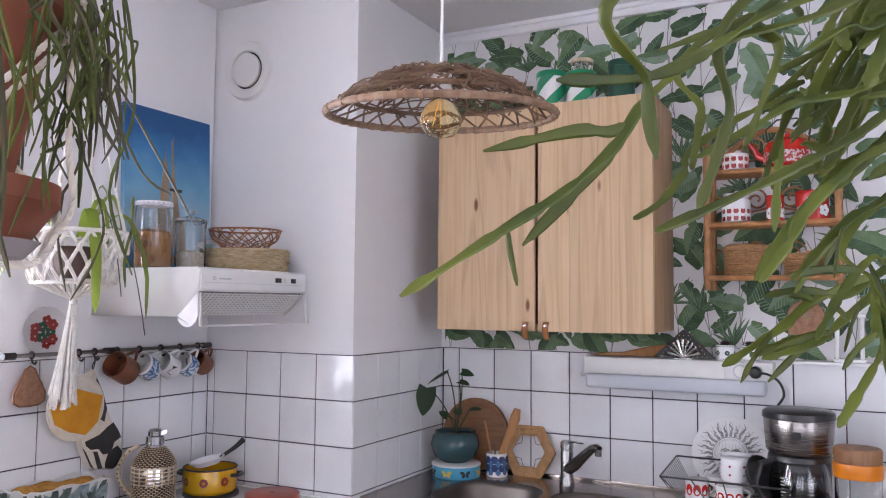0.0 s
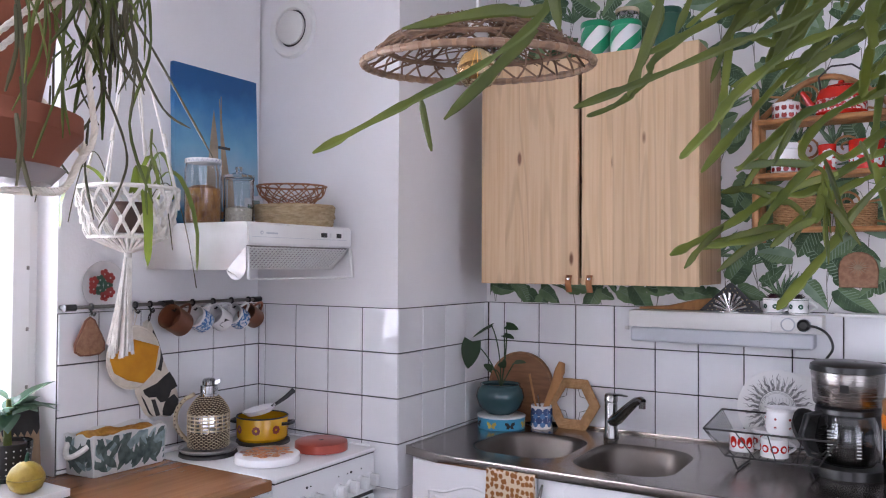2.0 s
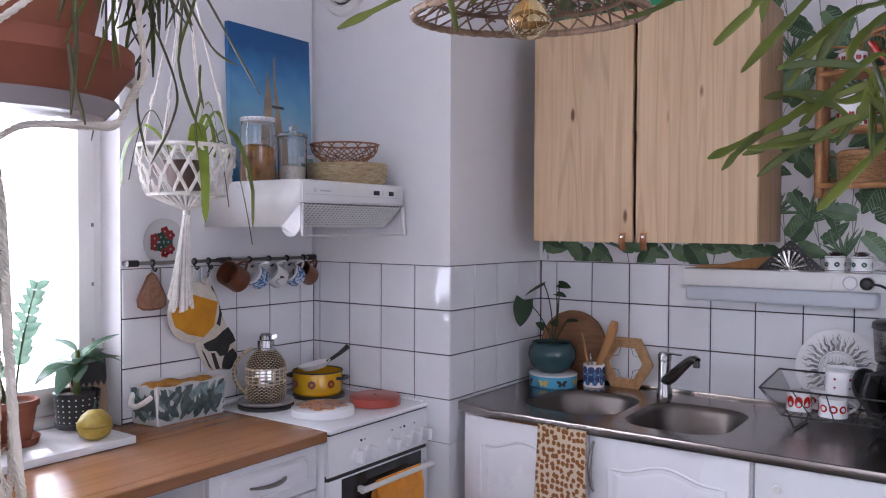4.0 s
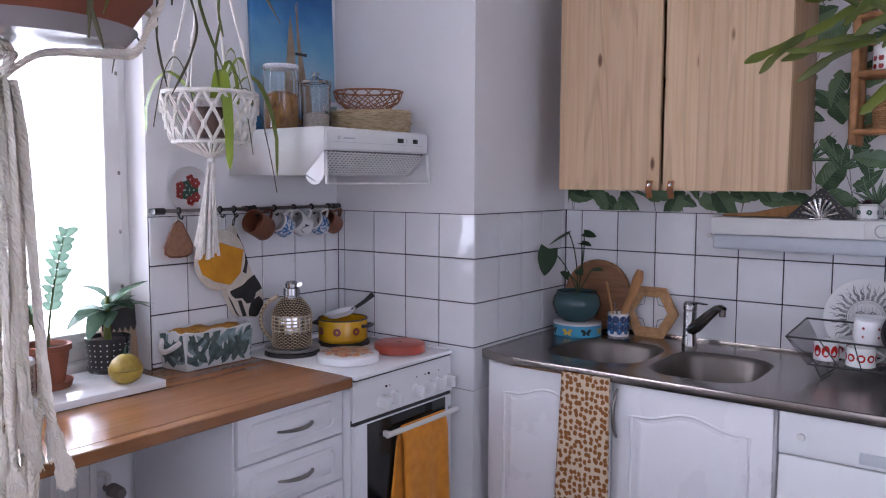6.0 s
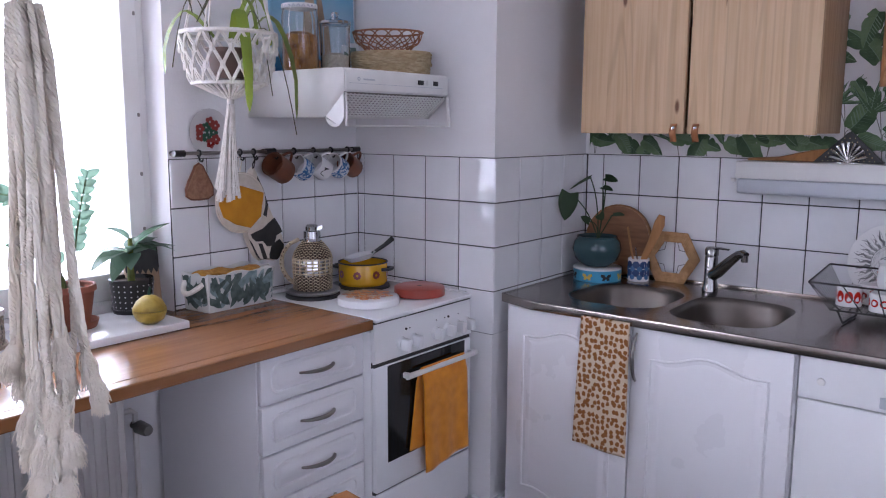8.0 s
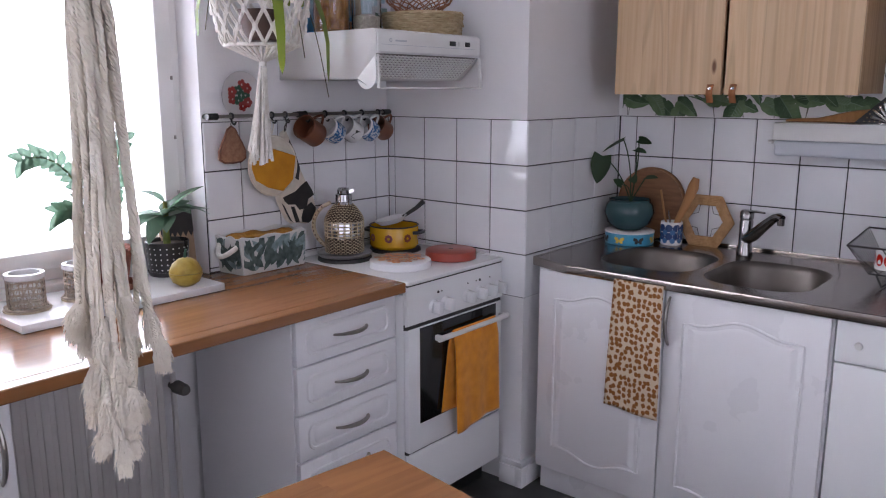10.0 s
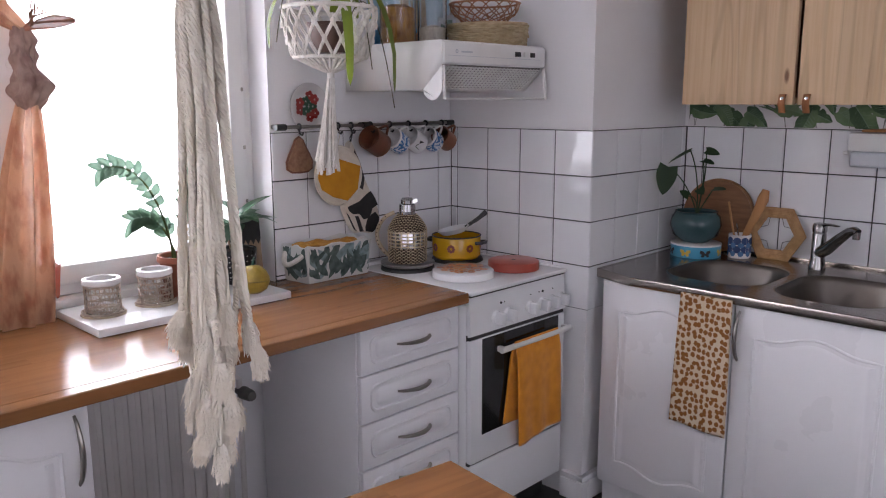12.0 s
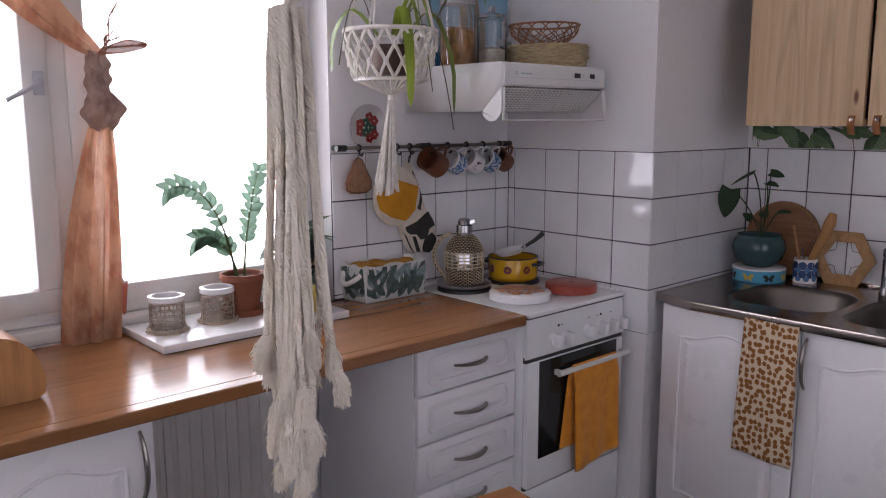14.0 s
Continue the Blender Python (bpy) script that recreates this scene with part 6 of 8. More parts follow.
for k in range(4):
    a = TAU * k / 4 + 0.3
    tube([(0.075 * math.cos(a), -0.014, 0.092 + 0.075 * math.sin(a)), (0.04 * math.cos(a + 0.5), -0.014, 0.092 + 0.04 * math.sin(a + 0.5)), (0.075 * math.cos(a + 1.1), -0.014, 0.092 + 0.075 * math.sin(a + 1.1))], 0.0011, 5, wr2)
part("wire", wr2, IRON, hx)
part("wire_ring", ring(0.062, 0.0012, (0, 0, 0), 36, 5), GREYP, hx).matrix_basis = pose(0, -0.014, 0.098, 90, 0, 0)

fa = thing("mixer_tap", (1.203, 0.540, CZ + 0.001), "chrome single-lever kitchen mixer tap", "tap", turn=-32)
part("body", lathe([(0, 0.125), (0.020, 0.125), (0.0225, 0.118), (0.0225, 0.035), (0.026, 0.02), (0.028, 0.0), (0, 0)], 28), TAPM, fa)
part("spout", tube([(0.0, 0, 0.055), (0.04, 0, 0.075), (0.09, 0, 0.115), (0.135, 0, 0.148), (0.158, 0, 0.155), (0.170, 0, 0.150)], [0.022, 0.021, 0.018, 0.015, 0.0135, 0.013], 14), TAPM, fa)
part("aerator", lathe([(0, 0.012), (0.0115, 0.012), (0.0115, -0.012), (0, -0.012)], 18), TAPM, fa).matrix_basis = pose(0.166, 0, 0.140)
part("lever", merge(lathe([(0, 0.158), (0.018, 0.156), (0.0235, 0.148), (0.0235, 0.127), (0, 0.127)], 26), tube([(0.0, 0, 0.150), (0.045, 0, 0.157), (0.085, 0, 0.158)], [0.012, 0.009, 0.006], 8, flat=0.5)), TAPM, fa)

# on the strip light
LZ = 1.3105
cbd = thing("cheese_board", (1.29, 0.565, LZ), "wooden board with tapering handle propped on the strip light", "board", turn=4)
part("board", plate([(0.0, 0.001), (0.29, 0.001), (0.30, 0.02), (0.29, 0.05), (0.20, 0.040), (0.10, 0.016), (0.0, 0.010)], 0.010, 0.003, lambda u, v, q: (u, 0.06 - q - 0.35 * (0.055 - v), v)), OAK, cbd)
nh = thing("napkin_holder", (1.605, 0.59, LZ), "black dotted paper napkins in a silver shell holder", "napkin holder")
part("napkin", plate([(-0.105, 0.002), (0.105, 0.002), (0.005, 0.100), (-0.005, 0.100)], 0.012, 0.001, lambda u, v, q: (u, 0.006 - q, v)), BLACK, nh, "black napkins with gold dots")
dd = bmesh.new()
for i in range(13):
    for j in range(7):
        u, v = -0.09 + i * 0.015 + (j % 2) * 0.0075, 0.008 + j * 0.012
        if abs(u) < 0.098 - v:
            tube([(u, -0.0066, v), (u, -0.0058, v)], 0.0018, 6, dd)
part("dots", dd, mat("gold dots", (0.50, 0.38, 0.18), rough=0.4), nh, "", 0)
sh = bmesh.new()
for k in range(9):
    a = radians(-76 + k * 19)
    tube([(0.0, -0.012, 0.004), (0.028 * math.sin(a), -0.020, 0.008 + 0.030 * math.cos(a)), (0.054 * math.sin(a), -0.015, 0.008 + 0.058 * math.cos(a))], [0.003, 0.006, 0.0095], 8, sh, flat=0.6)
rbox(-0.03, 0.03, -0.02, 0.02, 0.0, 0.004, 0.001, into=sh)
part("shell", sh, mat("polished silver", (0.85, 0.84, 0.82), (0.75, 0.74, 0.72), 20, 0.22, 1.0), nh, "silver scallop shell")
for i, x in enumerate((1.738, 1.815)):
    c = mug("cup", (x, 0.592, LZ), 0.031, 0.052, CERAM, "white cup with green flowers holding a dark succulent", "cup", "succulent cups", -70)
    g = bmesh.new()
    wrap(g, 0.031, 0.0, 0.02, 6, [(-0.008, -0.003), (-0.003, -0.008), (0.003, -0.008), (0.008, -0.003), (0.008, 0.003), (0.003, 0.008), (-0.003, 0.008), (-0.008, 0.003)], zs=(0.026,))
    part("print", g, DGREEN, c, "green printed flowers", 0)
    part("stripe", merge(ring(0.0312, 0.0008, (0, 0, 0.047), 30, 4), ring(0.0312, 0.0008, (0, 0, 0.006), 30, 4)), DGREEN, c)
    su = thing("succulent", (x, 0.592, LZ + 0.047), "dark purple succulent in a patterned cup", "plant", "succulents")
    sb2 = bmesh.new()
    for k in range(26):
        a, e = k * 2.4, 0.15 + 1.2 * (k / 26)
        blade((0, 0, 0.0), (math.cos(a) * math.cos(e), math.sin(a) * math.cos(e), math.sin(e)), (0, 0, 1), 0.034 - 0.014 * k / 26, 0.013, 0.0, 0.5, 4, sb2)
    part("rosette", sb2, mat("purple leaf", (0.09, 0.03, 0.05), (0.05, 0.05, 0.035), 30, 0.5), su)
pl = thing("power_plug", (1.838, 0.538, 1.28), "black plug and cable of the coffee maker", "cable")
part("plug", lathe([(0, 0.03), (0.012, 0.028), (0.019, 0.02), (0.0195, 0.0), (0, 0)], 22), BLACK, pl).matrix_basis = pose(0, 0.002, 0.0, 90, 0, 0)
part("cable", tube(spline([(0, -0.02, 0), (0.04, -0.03, -0.003), (0.072, -0.03, -0.025), (0.085, -0.03, -0.065), (0.062, -0.015, -0.105), (0.035, 0.03, -0.145), (0.045, 0.07, -0.30), (0.06, 0.07, -0.426)]), 0.0040, 8), BLACK, pl)

# coffee maker
cm = thing("coffee_maker", (1.968, 0.44, CZ + 0.001), "black and steel drip coffee maker with a glass jug", "coffee maker")
part("base", lathe([(0, 0.03), (0.095, 0.03), (0.102, 0.026), (0.104, 0.0), (0, 0)], 44, sy=1.0), BLACK, cm)
part("tower", rbox(-0.085, 0.085, 0.055, 0.115, 0.0, 0.24, 0.02, 3), BLACK, cm)
part("filter_housing", lathe([(0, 0.305), (0.098, 0.305), (0.100, 0.30), (0.094, 0.21), (0.09, 0.205), (0, 0.205)], 48), mat("dark brushed steel", (0.30, 0.28, 0.265), (0.22, 0.205, 0.195), 5, 0.26, 1.0, bump=0.04, bscale=10, stretch=(2, 2, 60)), cm, "brushed steel housing")
part("lid", lathe([(0, 0.332), (0.09, 0.330), (0.102, 0.322), (0.104, 0.306), (0, 0.3055)], 48), BLACK, cm, "black lid")
part("logo", plate([(-0.011, -0.011), (0.011, -0.011), (0.011, 0.011), (-0.011, 0.011)], 0.001, 0.0, lambda u, v, q: (u, -0.0988 - q - 0.03 * v, 0.262 + v)), IRON, cm, "", 0)
jg = part("jug", lathe([(0.0, 0.035), (0.068, 0.035), (0.082, 0.055), (0.086, 0.10), (0.076, 0.155), (0.066, 0.18), (0.068, 0.18), (0.080, 0.152), (0.0885, 0.10), (0.084, 0.052), (0.07, 0.032), (0, 0.032)], 40), GLASS, cm, "glass coffee jug")
part("drink", lathe([(0, 0.128), (0.079, 0.128), (0.0845, 0.10), (0.080, 0.056), (0.066, 0.037), (0, 0.037)], 36), COFFEE, jg, "dark coffee")
part("collar", lathe([(0.0, 0.203), (0.07, 0.203), (0.088, 0.196), (0.090, 0.182), (0.066, 0.178)], 36), BLACK, jg)
part("handle", tube([(-0.06, -0.055, 0.185), (-0.10, -0.085, 0.175), (-0.115, -0.095, 0.12), (-0.095, -0.08, 0.06), (-0.07, -0.06, 0.05)], [0.012, 0.012, 0.011, 0.010, 0.009], 8, flat=0.7), BLACK, jg, "black jug handle")
mk = bmesh.new()
for i in range(8):
    a = radians(-118)
    for da in (0.0, 0.9):
        rbox(-0.006, 0.006, -0.0005, 0.0005, -0.0012, 0.0012, into=mk)
        bmesh.ops.transform(mk, matrix=pose(0.0892 * math.cos(a + da), 0.0892 * math.sin(a + da), 0.065 + i * 0.010, 0, 0, math.degrees(a + da) + 90), verts=mk.verts[-8:])
part("scale_marks", mk, CERAM, jg, "", 0)

gj = thing("storage_jar", (2.125, 0.35, CZ + 0.001), "glass jar with orange band, flower print and cork lid", "jar")
part("jar", lathe([(0, 0.004), (0.056, 0.004), (0.058, 0.01), (0.058, 0.16), (0.061, 0.16), (0.061, 0.006), (0.056, 0), (0, 0)], 40), GLASS, gj)
part("band", lathe([(0.059, 0.162), (0.064, 0.162), (0.066, 0.19), (0.064, 0.202), (0.059, 0.202)], 40), ORANGE, gj, "orange plastic ring")
part("lid", lathe([(0, 0.245), (0.06, 0.243), (0.064, 0.235), (0.062, 0.203), (0, 0.203)], 36), TEAK, gj, "brown cork lid")
part("filling", lathe([(0, 0.07), (0.0575, 0.068), (0.0575, 0.0055), (0, 0.005)], 30), SOIL, gj, "dark ground contents")
of = bmesh.new()
for k in range(4):
    a = -2.2 + k * 0.95
    flower(of, (0.0622 * math.cos(a), 0.0622 * math.sin(a), 0.085 - 0.02 * (k % 2)), 0.024, (-math.sin(a), math.cos(a), 0), (0, 0, 1), 7, 0.36)
part("print", of, ORANGE, gj, "orange printed flowers", 0)

# dish rack
dr = thing("dish_rack", (1.612, 0.32, CZ + 0.001), "black wire dish rack on the steel counter", "dish rack")
wr3 = bmesh.new()
RW, RD = 0.32, 0.24
top = [(-0.03, -0.02, 0.115), (RW + 0.02, -0.02, 0.115), (RW + 0.02, RD, 0.135), (-0.03, RD, 0.135)]
bot = [(0.03, 0.0, 0.035), (RW - 0.03, 0.0, 0.035), (RW - 0.03, RD - 0.02, 0.035), (0.03, RD - 0.02, 0.035)]
tube(top, 0.0032, 6, wr3, closed=True)
tube(bot, 0.0028, 6, wr3, closed=True)
part("frame", wr3, IRON, dr)
for i in range(14):
    t = i / 13
    for s in (0, 1):
        a = Vector(top[0 if s == 0 else 1]).lerp(Vector(top[3 if s == 0 else 2]), t)
        b = Vector(bot[0 if s == 0 else 1]).lerp(Vector(bot[3 if s == 0 else 2]), t)
        part("wire", tube([a, b], 0.0014, 4), IRON, dr)
for i in range(12):
    t = i / 11
    a, b = Vector(bot[0]).lerp(Vector(bot[1]), t), Vector(bot[3]).lerp(Vector(bot[2]), t)
    part("wire", tube([a, b], 0.0014, 4), IRON, dr)
for i in range(5):
    a, b = Vector(top[0]).lerp(Vector(top[1]), i / 4), Vector(bot[0]).lerp(Vector(bot[1]), (i + (0.5 if i < 4 else 0)) / 4.5)
    part("wire", tube([a, b], 0.0018, 4), IRON, dr)
for x in (0.05, RW - 0.06):
    part("foot", tube([(x, 0.0, 0.035), (x + 0.02, -0.02, 0.004), (x + 0.03, 0.11, 0.004), (x + 0.02, RD - 0.02, 0.035)], 0.0032, 6), IRON, dr)
spz = thing("sun_plate", (1.752, 0.552, CZ + 0.020), "white plate with black sun drawing standing in the dish rack", "plate", tilt=(-14, 0))
pla = part("plate", lathe([(0, 0.004), (0.085, 0.004), (0.125, 0.014), (0.130, 0.014), (0.130, 0.011), (0.088, 0.0), (0, 0)], 56), CERAM, spz)
pla.matrix_basis = pose(0, 0, 0.135, 90, 0, 0) @ Matrix.Scale(0.95, 4)
ink = mat("grey ink", (0.17, 0.17, 0.175), (0.34, 0.34, 0.34), 60, 0.4)
sk2 = bmesh.new()
for k in range(28):
    a = TAU * k / 28
    r1 = 0.116 if k % 2 else 0.100
    pts = [((0.062 + (r1 - 0.062) * t), a + 0.05 * math.sin(t * 9 + k)) for t in (0, 0.25, 0.5, 0.75, 1)]
    tube([(r * math.cos(b), r * math.sin(b), 0.0052 + max(0, (r - 0.085) * 0.25) + 0.0006) for r, b in pts], [0.0046, 0.0042, 0.0034, 0.0022, 0.0006], 4, sk2, flat=0.3)
for r_, w_ in ((0.060, 0.0014), (0.054, 0.0006), (0.050, 0.0005)):
    ring(r_, w_, (0, 0, 0.0050), 40, 4, into=sk2)
for k in range(56):
    a = TAU * (k + 0.5) / 56
    tube([(r * math.cos(a), r * math.sin(a), 0.0052 + max(0, (r - 0.085) * 0.25)) for r in (0.064, 0.084, 0.104 + 0.008 * (k % 2))], 0.0006, 4, sk2)
for k in range(26):
    x, y = -0.046 + 0.0037 * k, 0.03 * math.sin(k * 2.1)
    tube([(x, y - 0.012, 0.0049), (x + 0.004, y, 0.0049), (x + 0.002, y + 0.012, 0.0049)], 0.0005, 4, sk2)
for o in ((-0.018, 0.012), (0.018, 0.012)):
    tube([(o[0] - 0.014, o[1], 0.005), (o[0], o[1] + 0.008, 0.005), (o[0] + 0.014, o[1], 0.005)], 0.0022, 4, sk2)
    lathe([(0, 0.0052), (0.006, 0.005)], 10, (o[0], o[1] - 0.003, 0), into=sk2)
tube([(0.004, 0.014, 0.005), (0.007, -0.012, 0.005), (-0.004, -0.016, 0.005)], 0.0016, 4, sk2)
tube([(-0.016, -0.030, 0.005), (0, -0.027, 0.005), (0.016, -0.030, 0.005)], 0.002, 4, sk2)
part("drawing", sk2, ink, pla, "grey ink drawing", 0)
pl2 = simple("plate", lathe([(0, 0.004), (0.08, 0.004), (0.115, 0.014), (0.120, 0.014), (0.120, 0.011), (0.083, 0.0), (0, 0)], 48), CERAM, (1.79, 0.612, CZ + 0.145), "plain white plate standing in the dish rack", "plate", tilt=(76, 0))
for x, y, r, h, lab, z in ((1.675, 0.40, 0.036, 0.06, "white cup with red print in the dish rack", 0.041), (1.725, 0.47, 0.036, 0.06, "white cup with dark red print in the dish rack", 0.041), (1.775, 0.37, 0.040, 0.055, "white cup with red flower print in the dish rack", 0.041)):
    c = mug("cup", (x, y, CZ + z + h), r, h, CERAM, lab, "cup", "cups in the rack", 120, (180, 0))
    g = bmesh.new()
    wrap(g, r, h * 0.5, 0.02, 9, disc(0.0120) if "flower" in lab else [(0.0118 * math.cos(q), 0.018 * math.sin(q)) for q in (TAU * i / 12 for i in range(12))])
    part("print", g, DRED if "dark" in lab else RED, c, "red print", 0)
    if "flower" in lab:
        g = bmesh.new()
        wrap(g, r, h * 0.5, 0.02, 9, disc(0.0065), out=0.0014)
        part("print", g, CERAM, c, "", 0)
mp_ = thing("milk_pot", (1.785, 0.44, CZ + 0.10), "white enamel milk pot with red dots in the dish rack", "pot")
part("bowl", lathe([(0, 0.004), (0.040, 0.004), (0.046, 0.02), (0.044, 0.06), (0.040, 0.068), (0.046, 0.078), (0.048, 0.078), (0.042, 0.068), (0.048, 0.02), (0.042, 0), (0, 0)], 36), ENAMEL, mp_)
for k in range(14):
    g = bmesh.new()
    wrap(g, 0.047, 0.0, 0.02, 1, disc(0.004), zs=(0.022 if k % 2 else 0.048,), a0=k // 2 * TAU / 7)
    part("dot", g, DRED, mp_, "", 0)
bs = thing("skillet", (1.865, 0.42, CZ + 0.05), "black pan leaning in the dish rack", "pan", tilt=(0, 0), turn=20)
part("pan", lathe([(0, 0.004), (0.06, 0.004), (0.072, 0.02), (0.075, 0.02), (0.064, 0.0), (0, 0)], 36), IRON, bs).matrix_basis = pose(0, 0.0, 0.06, 55, 0, 40)

# rattan shelf
rs = thing("rattan_shelf", (1.70, 0.50, 1.565), "bent rattan wall shelf with three shelves", "shelf")
SW, SD = 0.39, YS - 0.503
SHZ = (0.018, 0.192, 0.365)
for x in (0.0, SW):
    for y in (0.008, SD - 0.008):
        part("post", tube([(x, y, -0.02), (x, y, 0.475 if y < 0.05 else 0.40)], 0.0115, 10), RATTAN, rs)
for z in SHZ:
    part("shelf_rail", tube([(0, 0.004, z), (SW, 0.004, z)], 0.009, 8), RATTAN, rs)
    for i in range(9):
        part("cane", tube([(0.004, 0.016 + i * 0.0135, z), (SW - 0.004, 0.016 + i * 0.0135, z)], 0.0062, 6), RATTAN, rs)
part("arch", tube([(0.0 + SW * i / 16, SD - 0.008, 0.40 + 0.12 * math.sin(math.pi * i / 16)) for i in range(17)], 0.010, 8), RATTAN, rs)
for z0 in (0.03, 0.21, 0.385):
    c = bmesh.new()
    for sx in (-1, 1):
        pts = []
        for i in range(26):
            a = i / 25 * 3.3 * math.pi
            R = 0.042 * (1 - i / 30)
            pts.append((SW / 2 + sx * (0.055 + R * math.cos(a)), SD - 0.006, z0 + 0.075 + R * math.sin(a)))
        tube([(SW / 2 + sx * 0.19, SD - 0.006, z0 + 0.09)] + pts, 0.0042, 6, c)
    tube([(SW / 2 - 0.18, SD - 0.006, z0 + 0.01), (SW / 2, SD - 0.006, z0 + 0.05), (SW / 2 + 0.18, SD - 0.006, z0 + 0.01)], 0.004, 6, c)
    part("scroll", c, RATTAN, rs)
SX, SY = 1.70, 0.565
zsh = [1.565 + z + 0.0095 for z in SHZ]
ke = thing("enamel_kettle", (SX + 0.245, SY, zsh[2]), "red enamel kettle with white lace band on the rattan shelf", "kettle", turn=180)
part("body", lathe([(0, 0.0), (0.066, 0.0), (0.074, 0.008), (0.072, 0.06), (0.062, 0.085), (0.04, 0.092), (0, 0.092)], 40), RED, ke)
part("band", lathe([(0.0748, 0.012), (0.0738, 0.05)], 40), mat("lace print", (0.62, 0.50, 0.48), (0.40, 0.03, 0.025), 120, 0.25, contrast=(0.46, 0.52)), ke, "white lace print band")
part("lid", lathe([(0, 0.115), (0.008, 0.113), (0.010, 0.105), (0.02, 0.10), (0.042, 0.096), (0.044, 0.0925), (0, 0.0925)], 32), RED, ke)
part("spout", tube([(0.06, 0, 0.03), (0.09, 0, 0.045), (0.102, 0, 0.07), (0.115, 0, 0.088)], [0.015, 0.012, 0.009, 0.007], 10), RED, ke)
part("handle", tube([(-0.062, 0, 0.08), (-0.07, 0, 0.13), (-0.03, 0, 0.162), (0.03, 0, 0.162), (0.065, 0, 0.13), (0.058, 0, 0.08)], 0.003, 8), IRON, ke)


def apple_cup(x, z, r, h, label, cat="cup"):
    c = mug(cat.replace(" ", "_"), (x, SY - 0.01, z), r, h, CERAM, label, cat, "", 0, (0, 0), False)
    g = bmesh.new()
    ap = [(0, -0.010), (0.006, -0.009), (0.0085, -0.002), (0.006, 0.006), (0, 0.004), (-0.006, 0.006), (-0.0085, -0.002), (-0.006, -0.009)]
    wrap(g, r, 0.0, 0.02, int(TAU * r / 0.021), ap, zs=(0.014, 0.038) if h < 0.09 else (0.014, 0.038))
    part("print", g, DRED, c, "rows of dark red apples", 0)
    return c


apple_cup(SX + 0.085, zsh[2], 0.042, 0.055, "white cup with rows of dark red apples on the shelf")
j = apple_cup(SX + 0.085, zsh[1], 0.046, 0.075, "white jar with rows of dark red apples on the shelf", "storage jar")
part("neck", lathe([(0, 0.096), (0.042, 0.096), (0.043, 0.09), (0.038, 0.078), (0.040, 0.0755), (0, 0.0755)], 32), CERAM, j)
for x, r, h in ((0.205, 0.026, 0.085), (0.315, 0.050, 0.092)):
    t = thing("spice_tin", (SX + x, SY - 0.01, zsh[1]), "red tin with white flowers on the rattan shelf", "tin", "red flower tins")
    part("tin", lathe([(0, 0.0), (r, 0.0), (r, h * 0.86), (0, h * 0.86)], 36), RED, t)
    part("lid", lathe([(0, h), (r * 0.98, h), (r * 1.02, h - 0.003), (r * 1.02, h * 0.862), (r, h * 0.862)], 36), RED, t)
    g = bmesh.new()
    for k in range(6 if r > 0.04 else 4):
        a = -2.3 + k * (0.75 if r > 0.04 else 0.95)
        R = r * 1.0 + 0.0012 + 0.0002 * (k % 3)
        zc = h * (0.30 + 0.3 * (k % 2))
        for q in range(5):
            b = TAU * q / 5
            cu_, cv_ = 0.011 * math.cos(b), 0.011 * math.sin(b)
            g.faces.new([g.verts.new((R * math.cos(a + (cu_ + 0.0085 * math.cos(w)) / R), R * math.sin(a + (cu_ + 0.0085 * math.cos(w)) / R), zc + cv_ + 0.0085 * math.sin(w))) for w in (TAU * s / 8 for s in range(8))])
    part("print", g, CERAM, t, "white printed flowers", 0)
STRAW = mat("straw", (0.40, 0.22, 0.10), (0.28, 0.145, 0.06), 60, 0.7, bump=0.5, bscale=150)
for x, R in ((0.115, 0.065), (0.285, 0.052)):
    t = thing("lidded_basket", (SX + x, SY, zsh[0]), "small round woven straw basket with lid on the rattan shelf", "basket", "straw baskets")
    coils(t, STRAW, R, 0.004, 0.085 if R > 0.06 else 0.066, 15 if R > 0.06 else 12, 0.0036, 28, 1, 0.003, 84)
    part("bottom", lathe([(0, 0.004), (R, 0.004), (R, 0), (0, 0)], 36), SEAGRASS, t)
    if R > 0.06:
        part("lid", lathe([(0, 0.104), (R * 0.9, 0.102), (R + 0.006, 0.096), (R + 0.006, 0.086), (0, 0.086)], 40), STRAW, t)

# hangings beside the shelf
lt = thing("leather_ornament", (1.985, 0.637, 1.40), "brown arched leather ornament with a star on the wallpaper", "ornament")
o = [(-0.055, 0.0), (0.055, 0.0), (0.058, 0.06)] + [(0.056 * math.cos(a), 0.065 + 0.05 * math.sin(a)) for a in (radians(s) for s in range(20, 161, 20))] + [(-0.058, 0.06)]
part("plaque", plate(o, 0.008, 0.003, lambda u, v, q: (u, -q, v)), CORK, lt)
s_ = bmesh.new()
for k in range(16):
    a = TAU * k / 16
    tube([(0, -0.0088, 0.065), (0.032 * math.cos(a), -0.0088, 0.065 + 0.026 * math.sin(a))], [0.0016, 0.0003], 4, s_)
part("star", s_, SAIL, lt, "", 0)
lf_ = thing("white_lantern", (2.11, 0.60, 1.3205), "small white wooden lantern frame", "lantern")
b = bmesh.new()
for x in (-0.035, 0.035):
    for y in (-0.03, 0.03):
        rbox(x - 0.006, x + 0.006, y - 0.006, y + 0.006, 0, 0.14, 0.001, into=b)
rbox(-0.045, 0.045, -0.04, 0.04, -0.001, 0.010, 0.002, into=b)
rbox(-0.045, 0.045, -0.04, 0.04, 0.14, 0.152, 0.002, into=b)
part("frame", b, FRAMEW, lf_)
